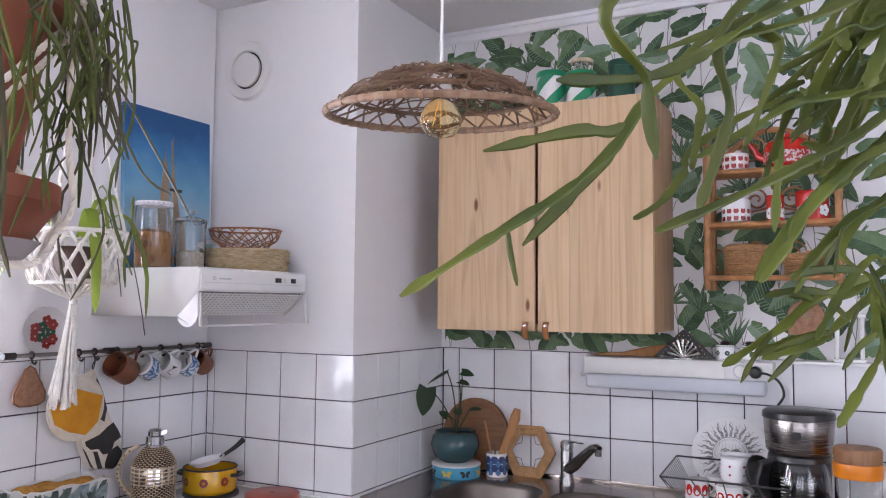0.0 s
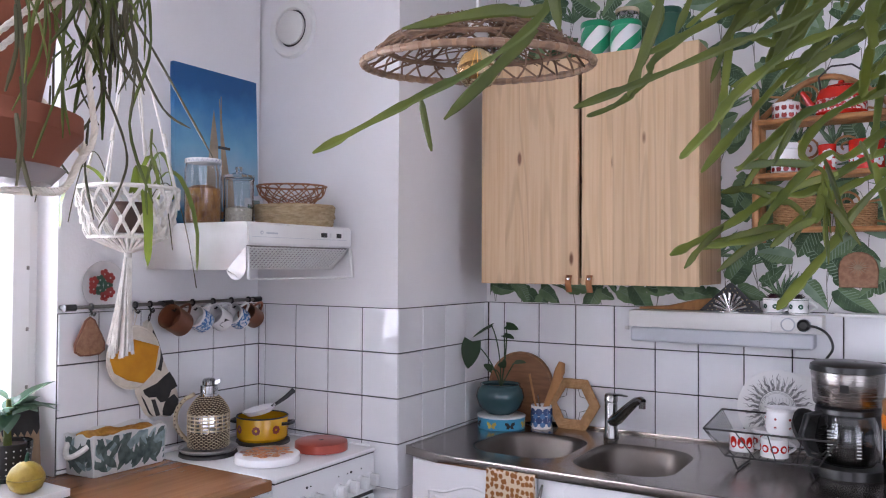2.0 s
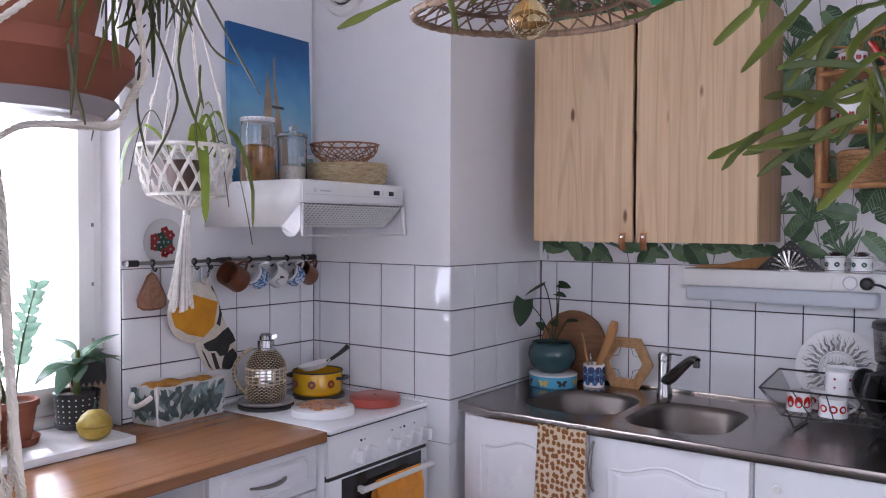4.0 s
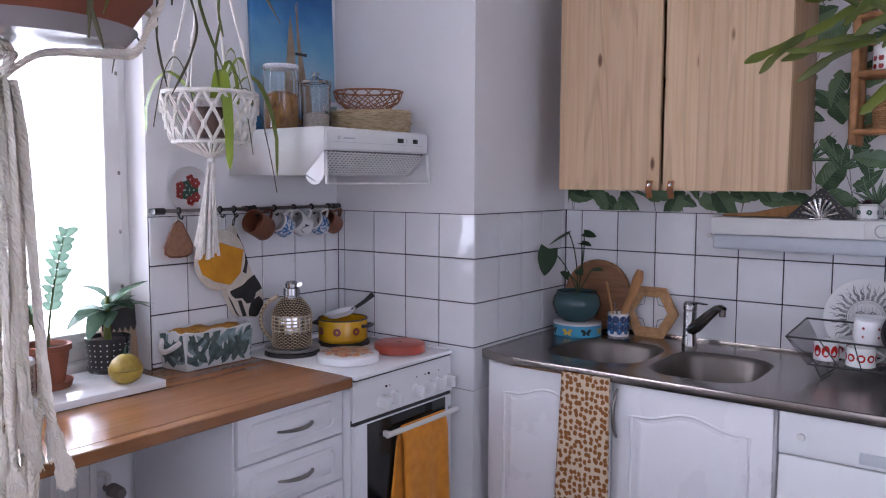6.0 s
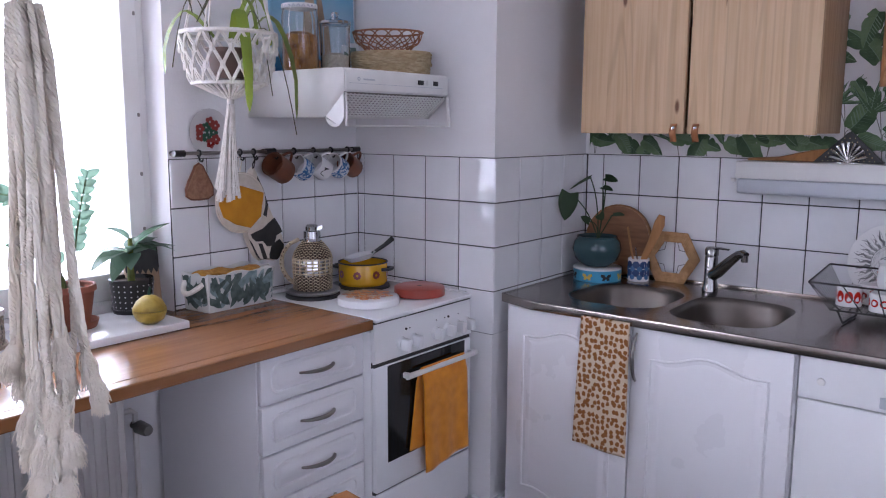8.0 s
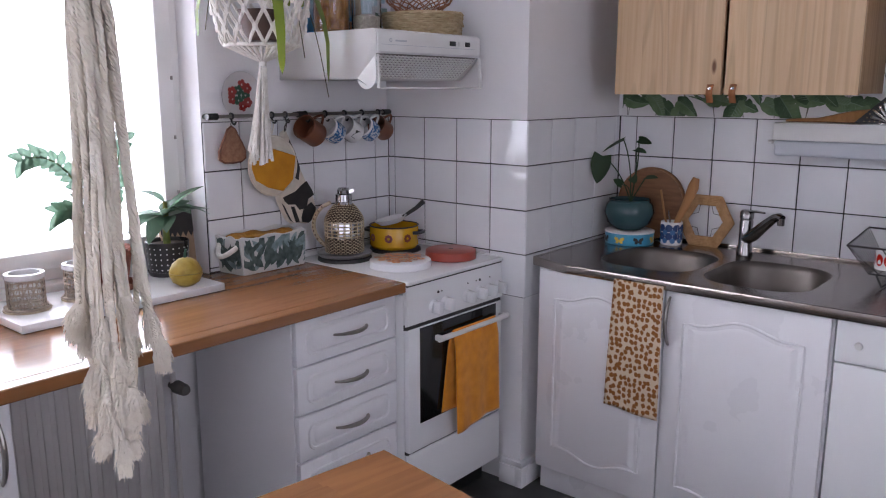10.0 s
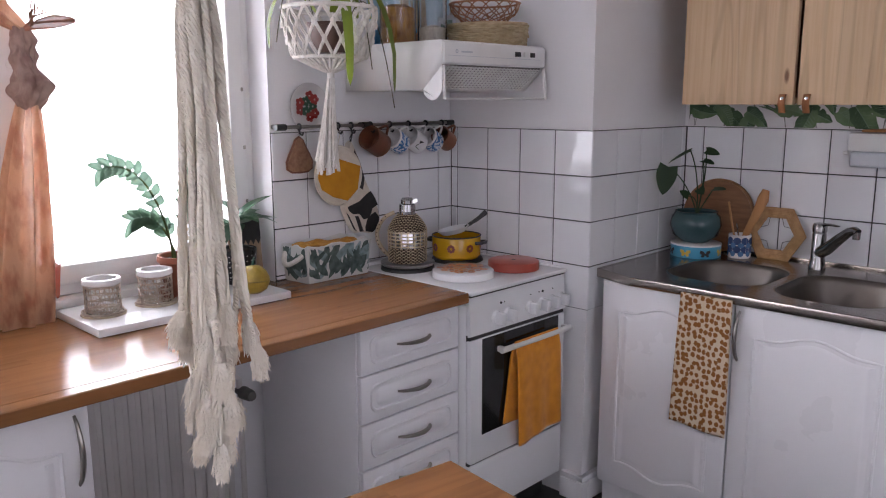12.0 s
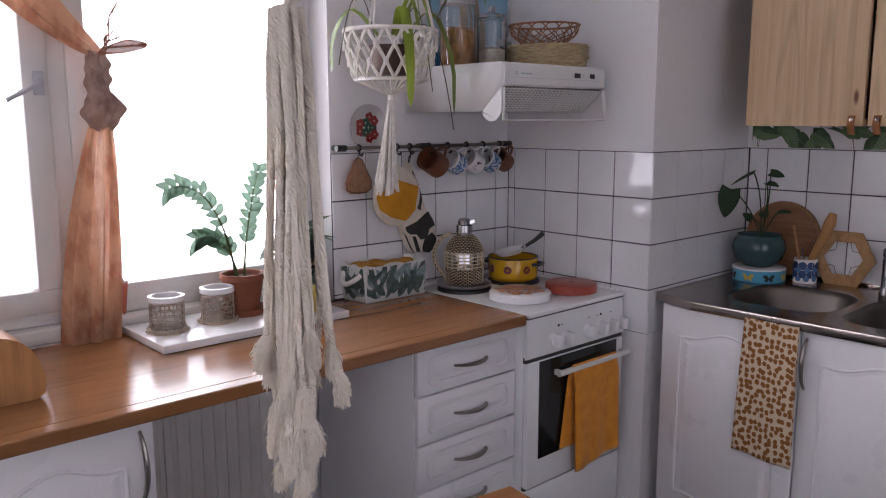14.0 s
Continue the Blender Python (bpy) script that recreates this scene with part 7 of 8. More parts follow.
part("handle", ring(0.03, 0.002, (0, 0, 0), 24, 6), FRAMEW, lf_).matrix_basis = pose(0, 0, 0.178, 90, 0, 0)
lsh = thing("wall_ledge", (2.02, 0.58, 1.3105), "narrow white ledge above the tiles", "shelf")
part("board", rbox(-0.10, 0.55, -0.04, YS - 0.581, 0, 0.009, 0.002), FRAMEW, lsh)

# tins on the wall cabinet
for x, y, r, h, m in ((1.185, 0.43, 0.052, 0.135, GREENT), (1.30, 0.41, 0.052, 0.115, GREENT), (1.44, 0.42, 0.045, 0.14, DGREEN)):
    t = thing("storage_tin", (x, y, 1.405 + CH), "green and white striped storage tin on the wall cabinet" if m is GREENT else "dark green storage tin on the wall cabinet", "tin", "tins on the cabinet")
    part("tin", lathe([(0, 0), (r, 0), (r, h * 0.84), (0, h * 0.84)], 40), CERAM if m is GREENT else m, t)
    part("lid", lathe([(0, h), (r * 0.98, h), (r * 1.03, h - 0.004), (r * 1.03, h * 0.842), (r, h * 0.842)], 40), m, t)
    if m is GREENT:
        for k in range(3):
            g = bmesh.new()
            for i in range(12):
                z0, z1 = h * 0.84 * i / 12, h * 0.84 * (i + 1) / 12
                for q in range(6):
                    a0, a1 = TAU * k / 3 + 2.2 * i / 12 + q * 0.16, TAU * k / 3 + 2.2 * i / 12 + (q + 1) * 0.16
                    d = 2.2 / 12
                    g.faces.new([g.verts.new(((r + 0.0008) * math.cos(a), (r + 0.0008) * math.sin(a), z)) for a, z in ((a0, z0), (a1, z0), (a1 + d, z1), (a0 + d, z1))])
            part("stripe", g, m, t, "green spiral stripe", 0)
t = thing("glass_jar", (1.305, 0.41, 1.405 + CH + 0.116), "small jar with pale lid standing on a striped tin", "jar")
part("jar", lathe([(0, 0), (0.036, 0), (0.038, 0.02), (0.036, 0.03), (0, 0.03)], 28), GLASS, t)
part("lid", lathe([(0, 0.045), (0.038, 0.044), (0.040, 0.040), (0.040, 0.031), (0, 0.0305)], 28), CANE, t)

# ---- pendant lamp ----
la = thing("pendant_lamp", (1.335, -0.695, 1.905), "woven rattan pendant lamp with an amber filament bulb", "lamp")
LR = 0.250
LT = pose(0, 0, 0, 4.0, 2.1, 0)
part("rim", ring(LR, 0.0075, (0, 0, 0), 64, 8, 1, None, 0.0, 0), mat("wrapped cane", (0.33, 0.20, 0.115), (0.20, 0.11, 0.06), 30, 0.5, bump=0.8, bscale=160), la, "cane-wrapped rim").matrix_basis = LT
dome = lambda r: 0.092 * (1 - (r / LR) ** 2.2)
CWRAP = mat("pale cane wrap", (0.35, 0.235, 0.155), (0.19, 0.115, 0.07), 30, 0.5, bump=0.8, bscale=220)
for k in range(46):
    a0 = TAU * k / 46
    part("wrapping", tube([(LR * math.cos(a0 + TAU / 46 * f), LR * math.sin(a0 + TAU / 46 * f), 0.0) for f in (0.06, 0.25, 0.45, 0.62, 0.72 + 0.1 * math.sin(k * 3))], [0.0075, 0.0088, 0.009, 0.0088, 0.0075], 8), CWRAP, la, "pale cane binding on the rim").matrix_basis = LT
rg = bmesh.new()
for r in (0.205, 0.14, 0.075):
    ring(r, 0.0055 if r > 0.2 else 0.004, (0, 0, dome(r)), 48, 6, 1, rg, 0.002, 9)
part("hoop", rg, WICKER, la).matrix_basis = LT
ls = bmesh.new()
lr = random.Random(9)
for k in range(26):
    a = TAU * k / 26
    for s in (-1, 1):
        tw = s * lr.uniform(0.25, 0.45)
        pts = []
        for i in range(9):
            t = i / 8
            r = LR * (1 - 0.82 * t)
            b = a + tw * math.sin(t * 2.6)
            pts.append((r * math.cos(b), r * math.sin(b), dome(r) + 0.003 * s + 0.004 * math.sin(i * 2 + k)))
        tube(pts, 0.0026, 5, ls)
part("lattice", ls, WICKER, la, "crossed rattan strands").matrix_basis = LT
lt2 = bmesh.new()
for k in range(230):
    a, r = lr.uniform(0, TAU), lr.uniform(0.04, 0.215)
    b = a + lr.uniform(0.15, 0.7) * lr.choice((-1, 1))
    r2 = max(0.03, min(0.225, r + lr.uniform(-0.07, 0.07)))
    pts = []
    for i in range(5):
        t = i / 4
        rr_, aa = r + (r2 - r) * t, a + (b - a) * t
        pts.append((rr_ * math.cos(aa), rr_ * math.sin(aa), dome(rr_) + 0.006 + 0.011 * math.sin(math.pi * t) * lr.random()))
    tube(pts, lr.uniform(0.0011, 0.0023), 5, lt2)
part("tangle", lt2, WICKER, la, "loose woven strands").matrix_basis = LT
part("holder", lathe([(0, 0.098), (0.014, 0.098), (0.022, 0.082), (0.024, 0.05), (0, 0.05)], 24), CERAM, la, "white lamp holder")
bu = part("bulb", lathe([(0.013, 0.05), (0.016, 0.035), (0.036, 0.018), (0.046, -0.006), (0.045, -0.024), (0.03, -0.046), (0, -0.053)], 32), AMBER, la, "amber glass filament bulb")
fi = bmesh.new()
for k in range(6):
    a = TAU * k / 6
    tube([(0.004 * math.cos(a), 0.004 * math.sin(a), 0.02), (0.016 * math.cos(a), 0.016 * math.sin(a), -0.022)], 0.0003, 4, fi)
part("filament", fi, BULBW, bu)
part("cord", tube([(0, 0, 0.098), (0.002, 0, 0.4), (0, 0, CEILZ - 1.905)], 0.0035, 8), PLASTIC, la, "white cord")


# ---- macrame hanger with pot in front of the west wall ----
mb = thing("macrame_hanger", (0.225, -0.745, 1.50), "white macrame plant hanger with a netted basket and tassel", "plant hanger")
R0 = 0.135
hp2 = bmesh.new()
ring(R0, 0.0065, (0, 0, 0.178), 48, 7, into=hp2)
ring(R0 * 0.78, 0.0055, (0, 0, 0.040), 48, 7, into=hp2)
part("hoop", hp2, COTTON, mb, "cotton-wrapped hoops")
nt_ = bmesh.new()
NK = 16
prof2 = lambda t: R0 * (1 - 0.22 * t ** 1.3)
for k in range(NK):
    for s in (-1, 1):
        pts = []
        for i in range(13):
            t = i / 12
            a = TAU * (k + s * 1.5 * t) / NK
            bulge = 0.006 * abs(math.sin(t * math.pi * 3))
            R = prof2(t) + bulge
            pts.append((R * math.cos(a), R * math.sin(a), 0.178 - 0.138 * t))
        for off in (-0.0042, 0.0042):
            tube([(x, y, z + off) for x, y, z in pts], 0.0031, 5, nt_)
    for t in (1 / 3, 2 / 3):
        a = TAU * (k + (0.5 if t < 0.5 else 0.0)) / NK
        R = prof2(t) + 0.004
        tube([(R * math.cos(a), R * math.sin(a), 0.178 - 0.138 * t + 0.009), (R * math.cos(a) * 1.02, R * math.sin(a) * 1.02, 0.178 - 0.138 * t), (R * math.cos(a), R * math.sin(a), 0.178 - 0.138 * t - 0.009)], 0.0078, 6, nt_)
    a = TAU * k / NK
    for da in (-0.1, 0.1):
        tube([(R0 * 0.78 * math.cos(a + da), R0 * 0.78 * math.sin(a + da), 0.040), (R0 * 0.40 * math.cos(a + da), R0 * 0.40 * math.sin(a + da), 0.016), (0.012 * math.cos(a), 0.012 * math.sin(a), -0.002)], 0.0036, 5, nt_)
part("net", nt_, COTTON, mb, "knotted white cord net")
part("collar", lathe([(0, 0.008), (0.010, 0.008), (0.0115, 0.0), (0.010, -0.018), (0, -0.018)], 16), COTTON, mb)
ts = bmesh.new()
tr = random.Random(2)
for k in range(64):
    a, q = tr.uniform(0, TAU), tr.random() ** 0.5
    L = tr.uniform(0.235, 0.285)
    pts = [(0.011 * q * math.cos(a), 0.011 * q * math.sin(a), -0.02)]
    for i in range(1, 6):
        t = i / 5
        rr_ = (0.012 + 0.022 * t ** 1.4) * q + 0.004 * t
        pts.append((rr_ * math.cos(a + 0.2 * t), rr_ * math.sin(a + 0.2 * t) - 0.022 * t, -0.02 - L * t))
    tube(pts, [0.0024] * 5 + [0.0050], 4, ts)
part("tassel", ts, COTTON, mb, "long white cord tassel")
for k in range(4):
    a = TAU * k / 4 + 0.5
    for da in (-0.05, 0.05):
        part("cord", tube([(R0 * math.cos(a + da), R0 * math.sin(a + da), 0.178), (R0 * 0.55 * math.cos(a - da), R0 * 0.55 * math.sin(a - da), 0.42), (0.008 * math.cos(a), 0.008 * math.sin(a), 0.70)], 0.0028, 5), COTTON, mb, "white hanging cord")
    part("knot", tube([(R0 * 0.8 * math.cos(a), R0 * 0.8 * math.sin(a), 0.30), (R0 * 0.74 * math.cos(a), R0 * 0.74 * math.sin(a), 0.335)], 0.006, 6), COTTON, mb)
part("cord", tube([(0, 0, 0.68), (0, 0, CEILZ - 1.50)], 0.004, 6), COTTON, mb)
hpn = thing("hanging_plant", (0.225, -0.745, 1.553), "strap-leaved green plant in a brown pot in the macrame hanger", "plant")
part("pot", lathe([(0, 0.0), (0.048, 0.0), (0.062, 0.085), (0.066, 0.085), (0.061, 0.075), (0, 0.075)], 32), mat("brown pot", (0.11, 0.06, 0.045), (0.07, 0.04, 0.03), 8, 0.5), hpn, "small brown pot")
part("soil", lathe([(0, 0.078), (0.060, 0.077)], 20), SOIL, hpn)
hl2 = bmesh.new()


def strap(base, tipv, top, W, into, n=10):
    """A long strap leaf that rises and hangs over."""
    base, tipv = Vector(base), Vector(tipv)
    d = (tipv - base)
    d.z = 0
    s = d.cross(Vector((0, 0, 1)))
    s = s.normalized() if s.length > 1e-5 else Vector((1, 0, 0))
    rows = []
    for i in range(n + 1):
        t = i / n
        c = base.lerp(tipv, t)
        c = Vector((base.x + (tipv.x - base.x) * min(1, t * 1.5) ** 0.8, base.y + (tipv.y - base.y) * min(1, t * 1.5) ** 0.8, base.z + (tipv.z - base.z) * t + top * math.sin(math.pi * min(1, t * 1.25)) * (1 - t * 0.3)))
        w = W / 2 * math.sin(math.pi * (0.1 + 0.9 * t) ** 0.8) ** 0.6
        rows.append([into.verts.new(c - s * w), into.verts.new(c + Vector((0, 0, 0.004))), into.verts.new(c + s * w)])
    for a, b in zip(rows, rows[1:]):
        into.faces.new((a[0], a[1], b[1], b[0]))
        into.faces.new((a[1], a[2], b[2], b[1]))


for tx, ty, tz, top, W in ((0.15, -0.05, -0.13, 0.16, 0.026), (0.07, 0.19, -0.15, 0.17, 0.030), (-0.03, -0.19, -0.03, 0.12, 0.022), (0.05, 0.07, 0.10, 0.16, 0.024), (0.03, 0.13, 0.07, 0.15, 0.022), (0.09, 0.03, 0.06, 0.13, 0.018)):
    strap((tx * 0.2, ty * 0.2, 0.11), (tx, ty, tz + 0.033), top, W * 1.3, hl2)
part("foliage", hl2, LEAFY, hpn, "fresh green strap leaves")
hs_ = bmesh.new()
for tx, ty, tz in ((0.085, 0.175, -0.16), (0.02, -0.20, 0.02), (0.14, 0.04, -0.05)):
    tube(curve((tx * 0.3, ty * 0.3, 0.09), (tx, ty, tz), -0.16, 12), 0.0016, 5, hs_)
part("runner", hs_, STEMB, hpn)

# ---- near hanger: terracotta pot, bowl and long tassel ----
AX, AY = 1.652, -1.955
nh2 = thing("rope_hanger", (AX, AY, 1.49), "cream rope plant hanger with a long frayed tassel", "plant hanger")
nr, hr = random.Random(11), random.Random(12)
fz = bmesh.new()
TX, TY = -0.007, -0.0115      # the tassel hangs a little off the middle
for k in range(24):
    a, q = TAU * k / 24 + nr.uniform(-0.3, 0.3), (0.45 + 0.6 * nr.random()) if k % 3 else 0.25
    L = (0.222, 0.300, 0.262, 0.318, 0.238, 0.286, 0.250, 0.308)[k * 5 % 8] + nr.uniform(-0.008, 0.008)
    spread = nr.uniform(0.006, 0.013) * (0.7 if L > 0.27 else 1.7)
    sway, ph_ = nr.uniform(0.0015, 0.005), nr.uniform(0, 6)
    pts = []
    for i in range(40):
        t = i / 39
        rad_ = 0.0165 * q * min(1, 0.75 + t * 2) + spread * (t * L / 0.33) ** 1.7
        w = sway * math.sin(t * 5 + ph_) * min(1, t * 3)
        if L > 0.27:      # the long cords close up again at the foot
            rad_ *= 1 - 0.35 * max(0, t - 0.72) / 0.28
            w *= 1 - 0.8 * max(0, t - 0.72) / 0.28
        pts.append(Vector((TX + rad_ * math.cos(a + 0.25 * t) + w, TY + rad_ * math.sin(a + 0.25 * t) + w * math.cos(ph_), 0.002 - L * t)))
    rope = bmesh.new()
    m = int(L / 0.0012)
    for st in range(3):
        hel = []
        for i in range(m + 1):
            t = i / m * 39
            j = min(38, int(t))
            c = pts[j].lerp(pts[j + 1], t - j)
            h = i * (0.72 + 0.10 * math.sin(i * 0.05 + k)) + TAU / 3 * st
            hel.append(c + Vector((math.cos(h), math.sin(h), 0)) * 0.00108)
        tube(hel, 0.00130, 4, rope)
    part("cord", rope, CORDC, nh2, "twisted cream cord")
    e = pts[-1]
    lean = Vector((math.cos(a), math.sin(a), 0)) * nr.uniform(0.0, 0.006)
    for j in range(300):
        b, r = hr.uniform(0, TAU), hr.uniform(0.0002, 0.0024)
        u = Vector((math.cos(b), math.sin(b), 0))
        f = hr.uniform(0.3, 1.6) * (1 if j % 6 else 1.5)
        z = hr.uniform(0.010, 0.027)
        p0 = e + u * r + Vector((0, 0, 0.012))
        hair = [p0]
        for i in range(1, 6):
            t = i / 5
            curl = Vector((hr.uniform(-1, 1), hr.uniform(-1, 1), hr.uniform(-0.6, 0.6))) * 0.0009
            hair.append(p0 + u * 0.0024 * f * t ** 0.7 + lean * t + curl + Vector((0, 0, -z * t)))
        tube(hair, [0.0005, 0.0005, 0.00045, 0.0004, 0.0004, 0.0003], 3, fz)
tagged(part("fringe", fz, CORDC, nh2, "frayed cord ends"), kind="stuff")


def laid(points, r, n=60):
    """A smooth three-strand rope through points."""
    fine = spline(points, 8)
    length = sum((b - a).length for a, b in zip(fine, fine[1:]))
    m = max(8, int(length / (r * 0.75)))
    bm = bmesh.new()
    for st in range(3):
        hel = []
        for i in range(m + 1):
            t = i / m * (len(fine) - 1)
            j = min(len(fine) - 2, int(t))
            c, d = fine[j].lerp(fine[j + 1], t - j), (fine[j + 1] - fine[j]).normalized()
            u = d.orthogonal().normalized() if abs(d.z) > 0.95 else d.cross(Vector((0, 0, 1))).normalized()
            h = i * 0.8 + TAU / 3 * st
            hel.append(c + (u * math.cos(h) + d.cross(u) * math.sin(h)) * r * 0.48)
        tube(hel, r * 0.6, 5, bm)
    return bm


for k in range(3):
    a = radians(50 + 120 * k)
    at_ = lambda da, R, z: (R * math.cos(a + da), R * math.sin(a + da), z)
    # straight down from the knot to the bowl, under it to the tassel
    part("rope", laid([at_(0, 0.083, 0.172), at_(0, 0.084, 0.10), at_(0, 0.0875, 0.06), at_(0, 0.079, 0.042), at_(0, 0.070, 0.0245), at_(0, 0.052, 0.0225), at_(0, 0.012, 0.020), (TX, TY, 0.002)], 0.0021), CORDC, nh2, "cream rope sling")
    # slanting pair towards the next knot's foot
    for o in (-0.0035, 0.0035):
        part("rope", laid([at_(0, 0.083, 0.172 + o), at_(-0.40, 0.079, 0.146 + 1.4 * o), at_(-0.85, 0.079, 0.112 + 1.4 * o), at_(-1.30, 0.083, 0.075 + 1.3 * o), at_(-1.60, 0.0875, 0.055 + o), at_(-1.72, 0.079, 0.042), at_(-1.75, 0.070, 0.0245), at_(-1.75, 0.052, 0.0225), at_(-1.75, 0.012, 0.020), (TX, TY, 0.001)], 0.0020), CORDC, nh2, "cream rope sling")
    part("knot", laid([at_(-0.08, 0.084, 0.168), at_(0.06, 0.092, 0.172), at_(0.05, 0.082, 0.180), at_(-0.06, 0.091, 0.184), at_(0.05, 0.088, 0.176)], 0.0034), CORDC, nh2)
    part("rope", laid([at_(0, 0.083, 0.175), at_(0, 0.090, 0.23), at_(0, 0.05, 0.5), at_(0, 0.004, 0.78)], 0.0036), CORDC, nh2)
part("rope", tube([(0, 0, 0.77), (0, 0, CEILZ - 1.49)], 0.006, 6), CORDC, nh2)
rp2 = thing("hanging_cactus", (AX, AY, 1.505), "hanging cactus with thin green stems in a terracotta pot", "plant")
part("saucer", lathe([(0, 0.013), (0.058, 0.013), (0.069, 0.021), (0.071, 0.021), (0.062, 0.011), (0, 0.011)], 44), mat("clear plastic saucer", (0.34, 0.30, 0.30), (0.28, 0.25, 0.25), 6, 0.25), rp2, "pale plastic saucer")
part("bowl", lathe([(0, 0.016), (0.050, 0.016), (0.068, 0.044), (0.076, 0.054), (0.081, 0.055), (0.081, 0.043), (0.075, 0.036), (0.060, 0.014), (0, 0.014)], 52), TERRA, rp2, "terracotta bowl")
part("pot", lathe([(0, 0.022), (0.042, 0.022), (0.074, 0.195), (0.078, 0.197), (0.083, 0.194), (0.082, 0.160), (0.0735, 0.157), (0.046, 0.018), (0, 0.018)], 52), TERRA, rp2, "terracotta pot")
part("soil", lathe([(0, 0.185), (0.072, 0.183)], 24), SOIL, rp2)
pr_ = random.Random(17)


def wiry(points, r, m, label=""):
    """A thin jointed stem through points, a little knobbly."""
    fine = spline(points, 5)
    n = len(fine)
    part("stem", tube(fine, [r * (0.75 if i % 5 == 0 else 1.0) * (1 if i < n - 2 else 0.55) for i in range(n)], 5), m, rp2, label)


for k in range(42):
    a = radians(pr_.gauss(50, 34)) if k < 35 else pr_.uniform(0, TAU)
    R = 0.074
    p = Vector((R * math.cos(a), R * math.sin(a), 0.19))
    out = Vector((math.cos(a), math.sin(a), 0))
    drop = pr_.uniform(0.03, 0.125) if k % 5 else pr_.uniform(0.12, 0.19)
    reach = pr_.uniform(0.012, 0.048)
    sd = Vector((-out.y, out.x, 0)) * pr_.uniform(-0.032, 0.032)
    top = p + out * reach * 0.7 + Vector((0, 0, pr_.uniform(0.004, 0.03)))
    q1 = p + out * reach + sd * 0.5 + Vector((0, 0, -drop * 0.4))
    q2 = p + out * (reach + pr_.uniform(-0.008, 0.010)) + sd + Vector((pr_.uniform(-0.006, 0.006), pr_.uniform(-0.006, 0.006), -drop))
    kink = Vector((pr_.uniform(-0.014, 0.014), pr_.uniform(-0.014, 0.014), pr_.uniform(-0.008, 0.008)))
    pts = [p, top, q1, q1.lerp(q2, 0.5) + kink, q2]
    r = pr_.choice((0.0008, 0.0010, 0.0012, 0.0014, 0.0016))
    mt_ = STEMD if k % 4 else STEMB
    wiry(pts, r, mt_)
    for _ in range(2):
        f = q1.lerp(q2, pr_.uniform(0.0, 0.8))
        g = f + Vector((pr_.uniform(-0.018, 0.018), pr_.uniform(-0.018, 0.018), -pr_.uniform(0.02, 0.055)))
        wiry([f, f.lerp(g, 0.5) + Vector((pr_.uniform(-0.005, 0.005), pr_.uniform(-0.005, 0.005), 0)), g], r * 0.85, mt_)
LONG = (
    ((0.039, 0.080, 0.175), (0.041, 0.1, 0.145), (0.047, 0.118, 0.117), (0.054, 0.136, 0.086), (0.067, 0.159, 0.04)),
    ((0.030, 0.084, 0.150), (0.038, 0.109, 0.114), (0.046, 0.13, 0.074), (0.057, 0.146, 0.061)),
    ((0.041, 0.1, 0.144), (0.037, 0.105, 0.121), (0.039, 0.119, 0.083)),
    ((0.020, 0.095, 0.095), (0.027, 0.113, 0.045), (0.023, 0.112, 0.017), (0.013, 0.101, -0.014)),
    ((0.012, 0.093, 0.060), (0.009, 0.093, 0.026), (0.011, 0.099, -0.008)),
)
for pts in LONG:
    wiry(pts, 0.0010, STEMB, "dark wiry stem")

# ---- near cactus with flat segments hanging over the camera's side ----
fc_ = thing("mistletoe_cactus", (2.33, -1.80, 1.84), "hanging cactus with flat jointed green stems in a terracotta pot", "plant")
part("pot", lathe([(0, 0.0), (0.06, 0.0), (0.085, 0.12), (0.09, 0.12), (0.088, 0.10), (0, 0.10)], 36), TERRA, fc_, "terracotta pot")
part("hanger", tube([(0, 0, 0.10), (0, 0, CEILZ - 1.84)], 0.003, 6), CORDC, fc_)
O = Vector((2.33, -1.80, 1.84))
fr_ = random.Random(31)


def jointed(points, w):
    """A flat stem through points: leaf-like joints with notched edges that narrow where they meet."""
    P = [Vector(p) - O for p in points]
    fine = []
    for i in range(len(P) - 1):
        p0, p1, p2, p3 = P[max(0, i - 1)], P[i], P[i + 1], P[min(len(P) - 1, i + 2)]
        m = max(4, int((p2 - p1).length / 0.0028))
        for s in range(m):
            t = s / m
            fine.append(0.5 * (2 * p1 + (p2 - p0) * t + (2 * p0 - 5 * p1 + 4 * p2 - p3) * t * t + (3 * p1 - p0 - 3 * p2 + p3) * t ** 3))
    fine.append(P[-1])
    n = len(fine)
    joint = fr_.uniform(14, 19)
    rs_ = []
    for i in range(n):
        f = (i / joint) % 1.0
        k = 0.62 + 0.38 * math.sin(math.pi * min(1, f * 1.1)) ** 0.5
        k *= 1 - 0.34 * ((i * 0.19 + w * 900) % 1.0) ** 1.5
        k *= min(1, (n - 1 - i) / 3 + 0.25)
        rs_.append(w * k * 0.42)
    part("stem", tube(fine, rs_, 8, flat=2.4), STEMG, fc_)


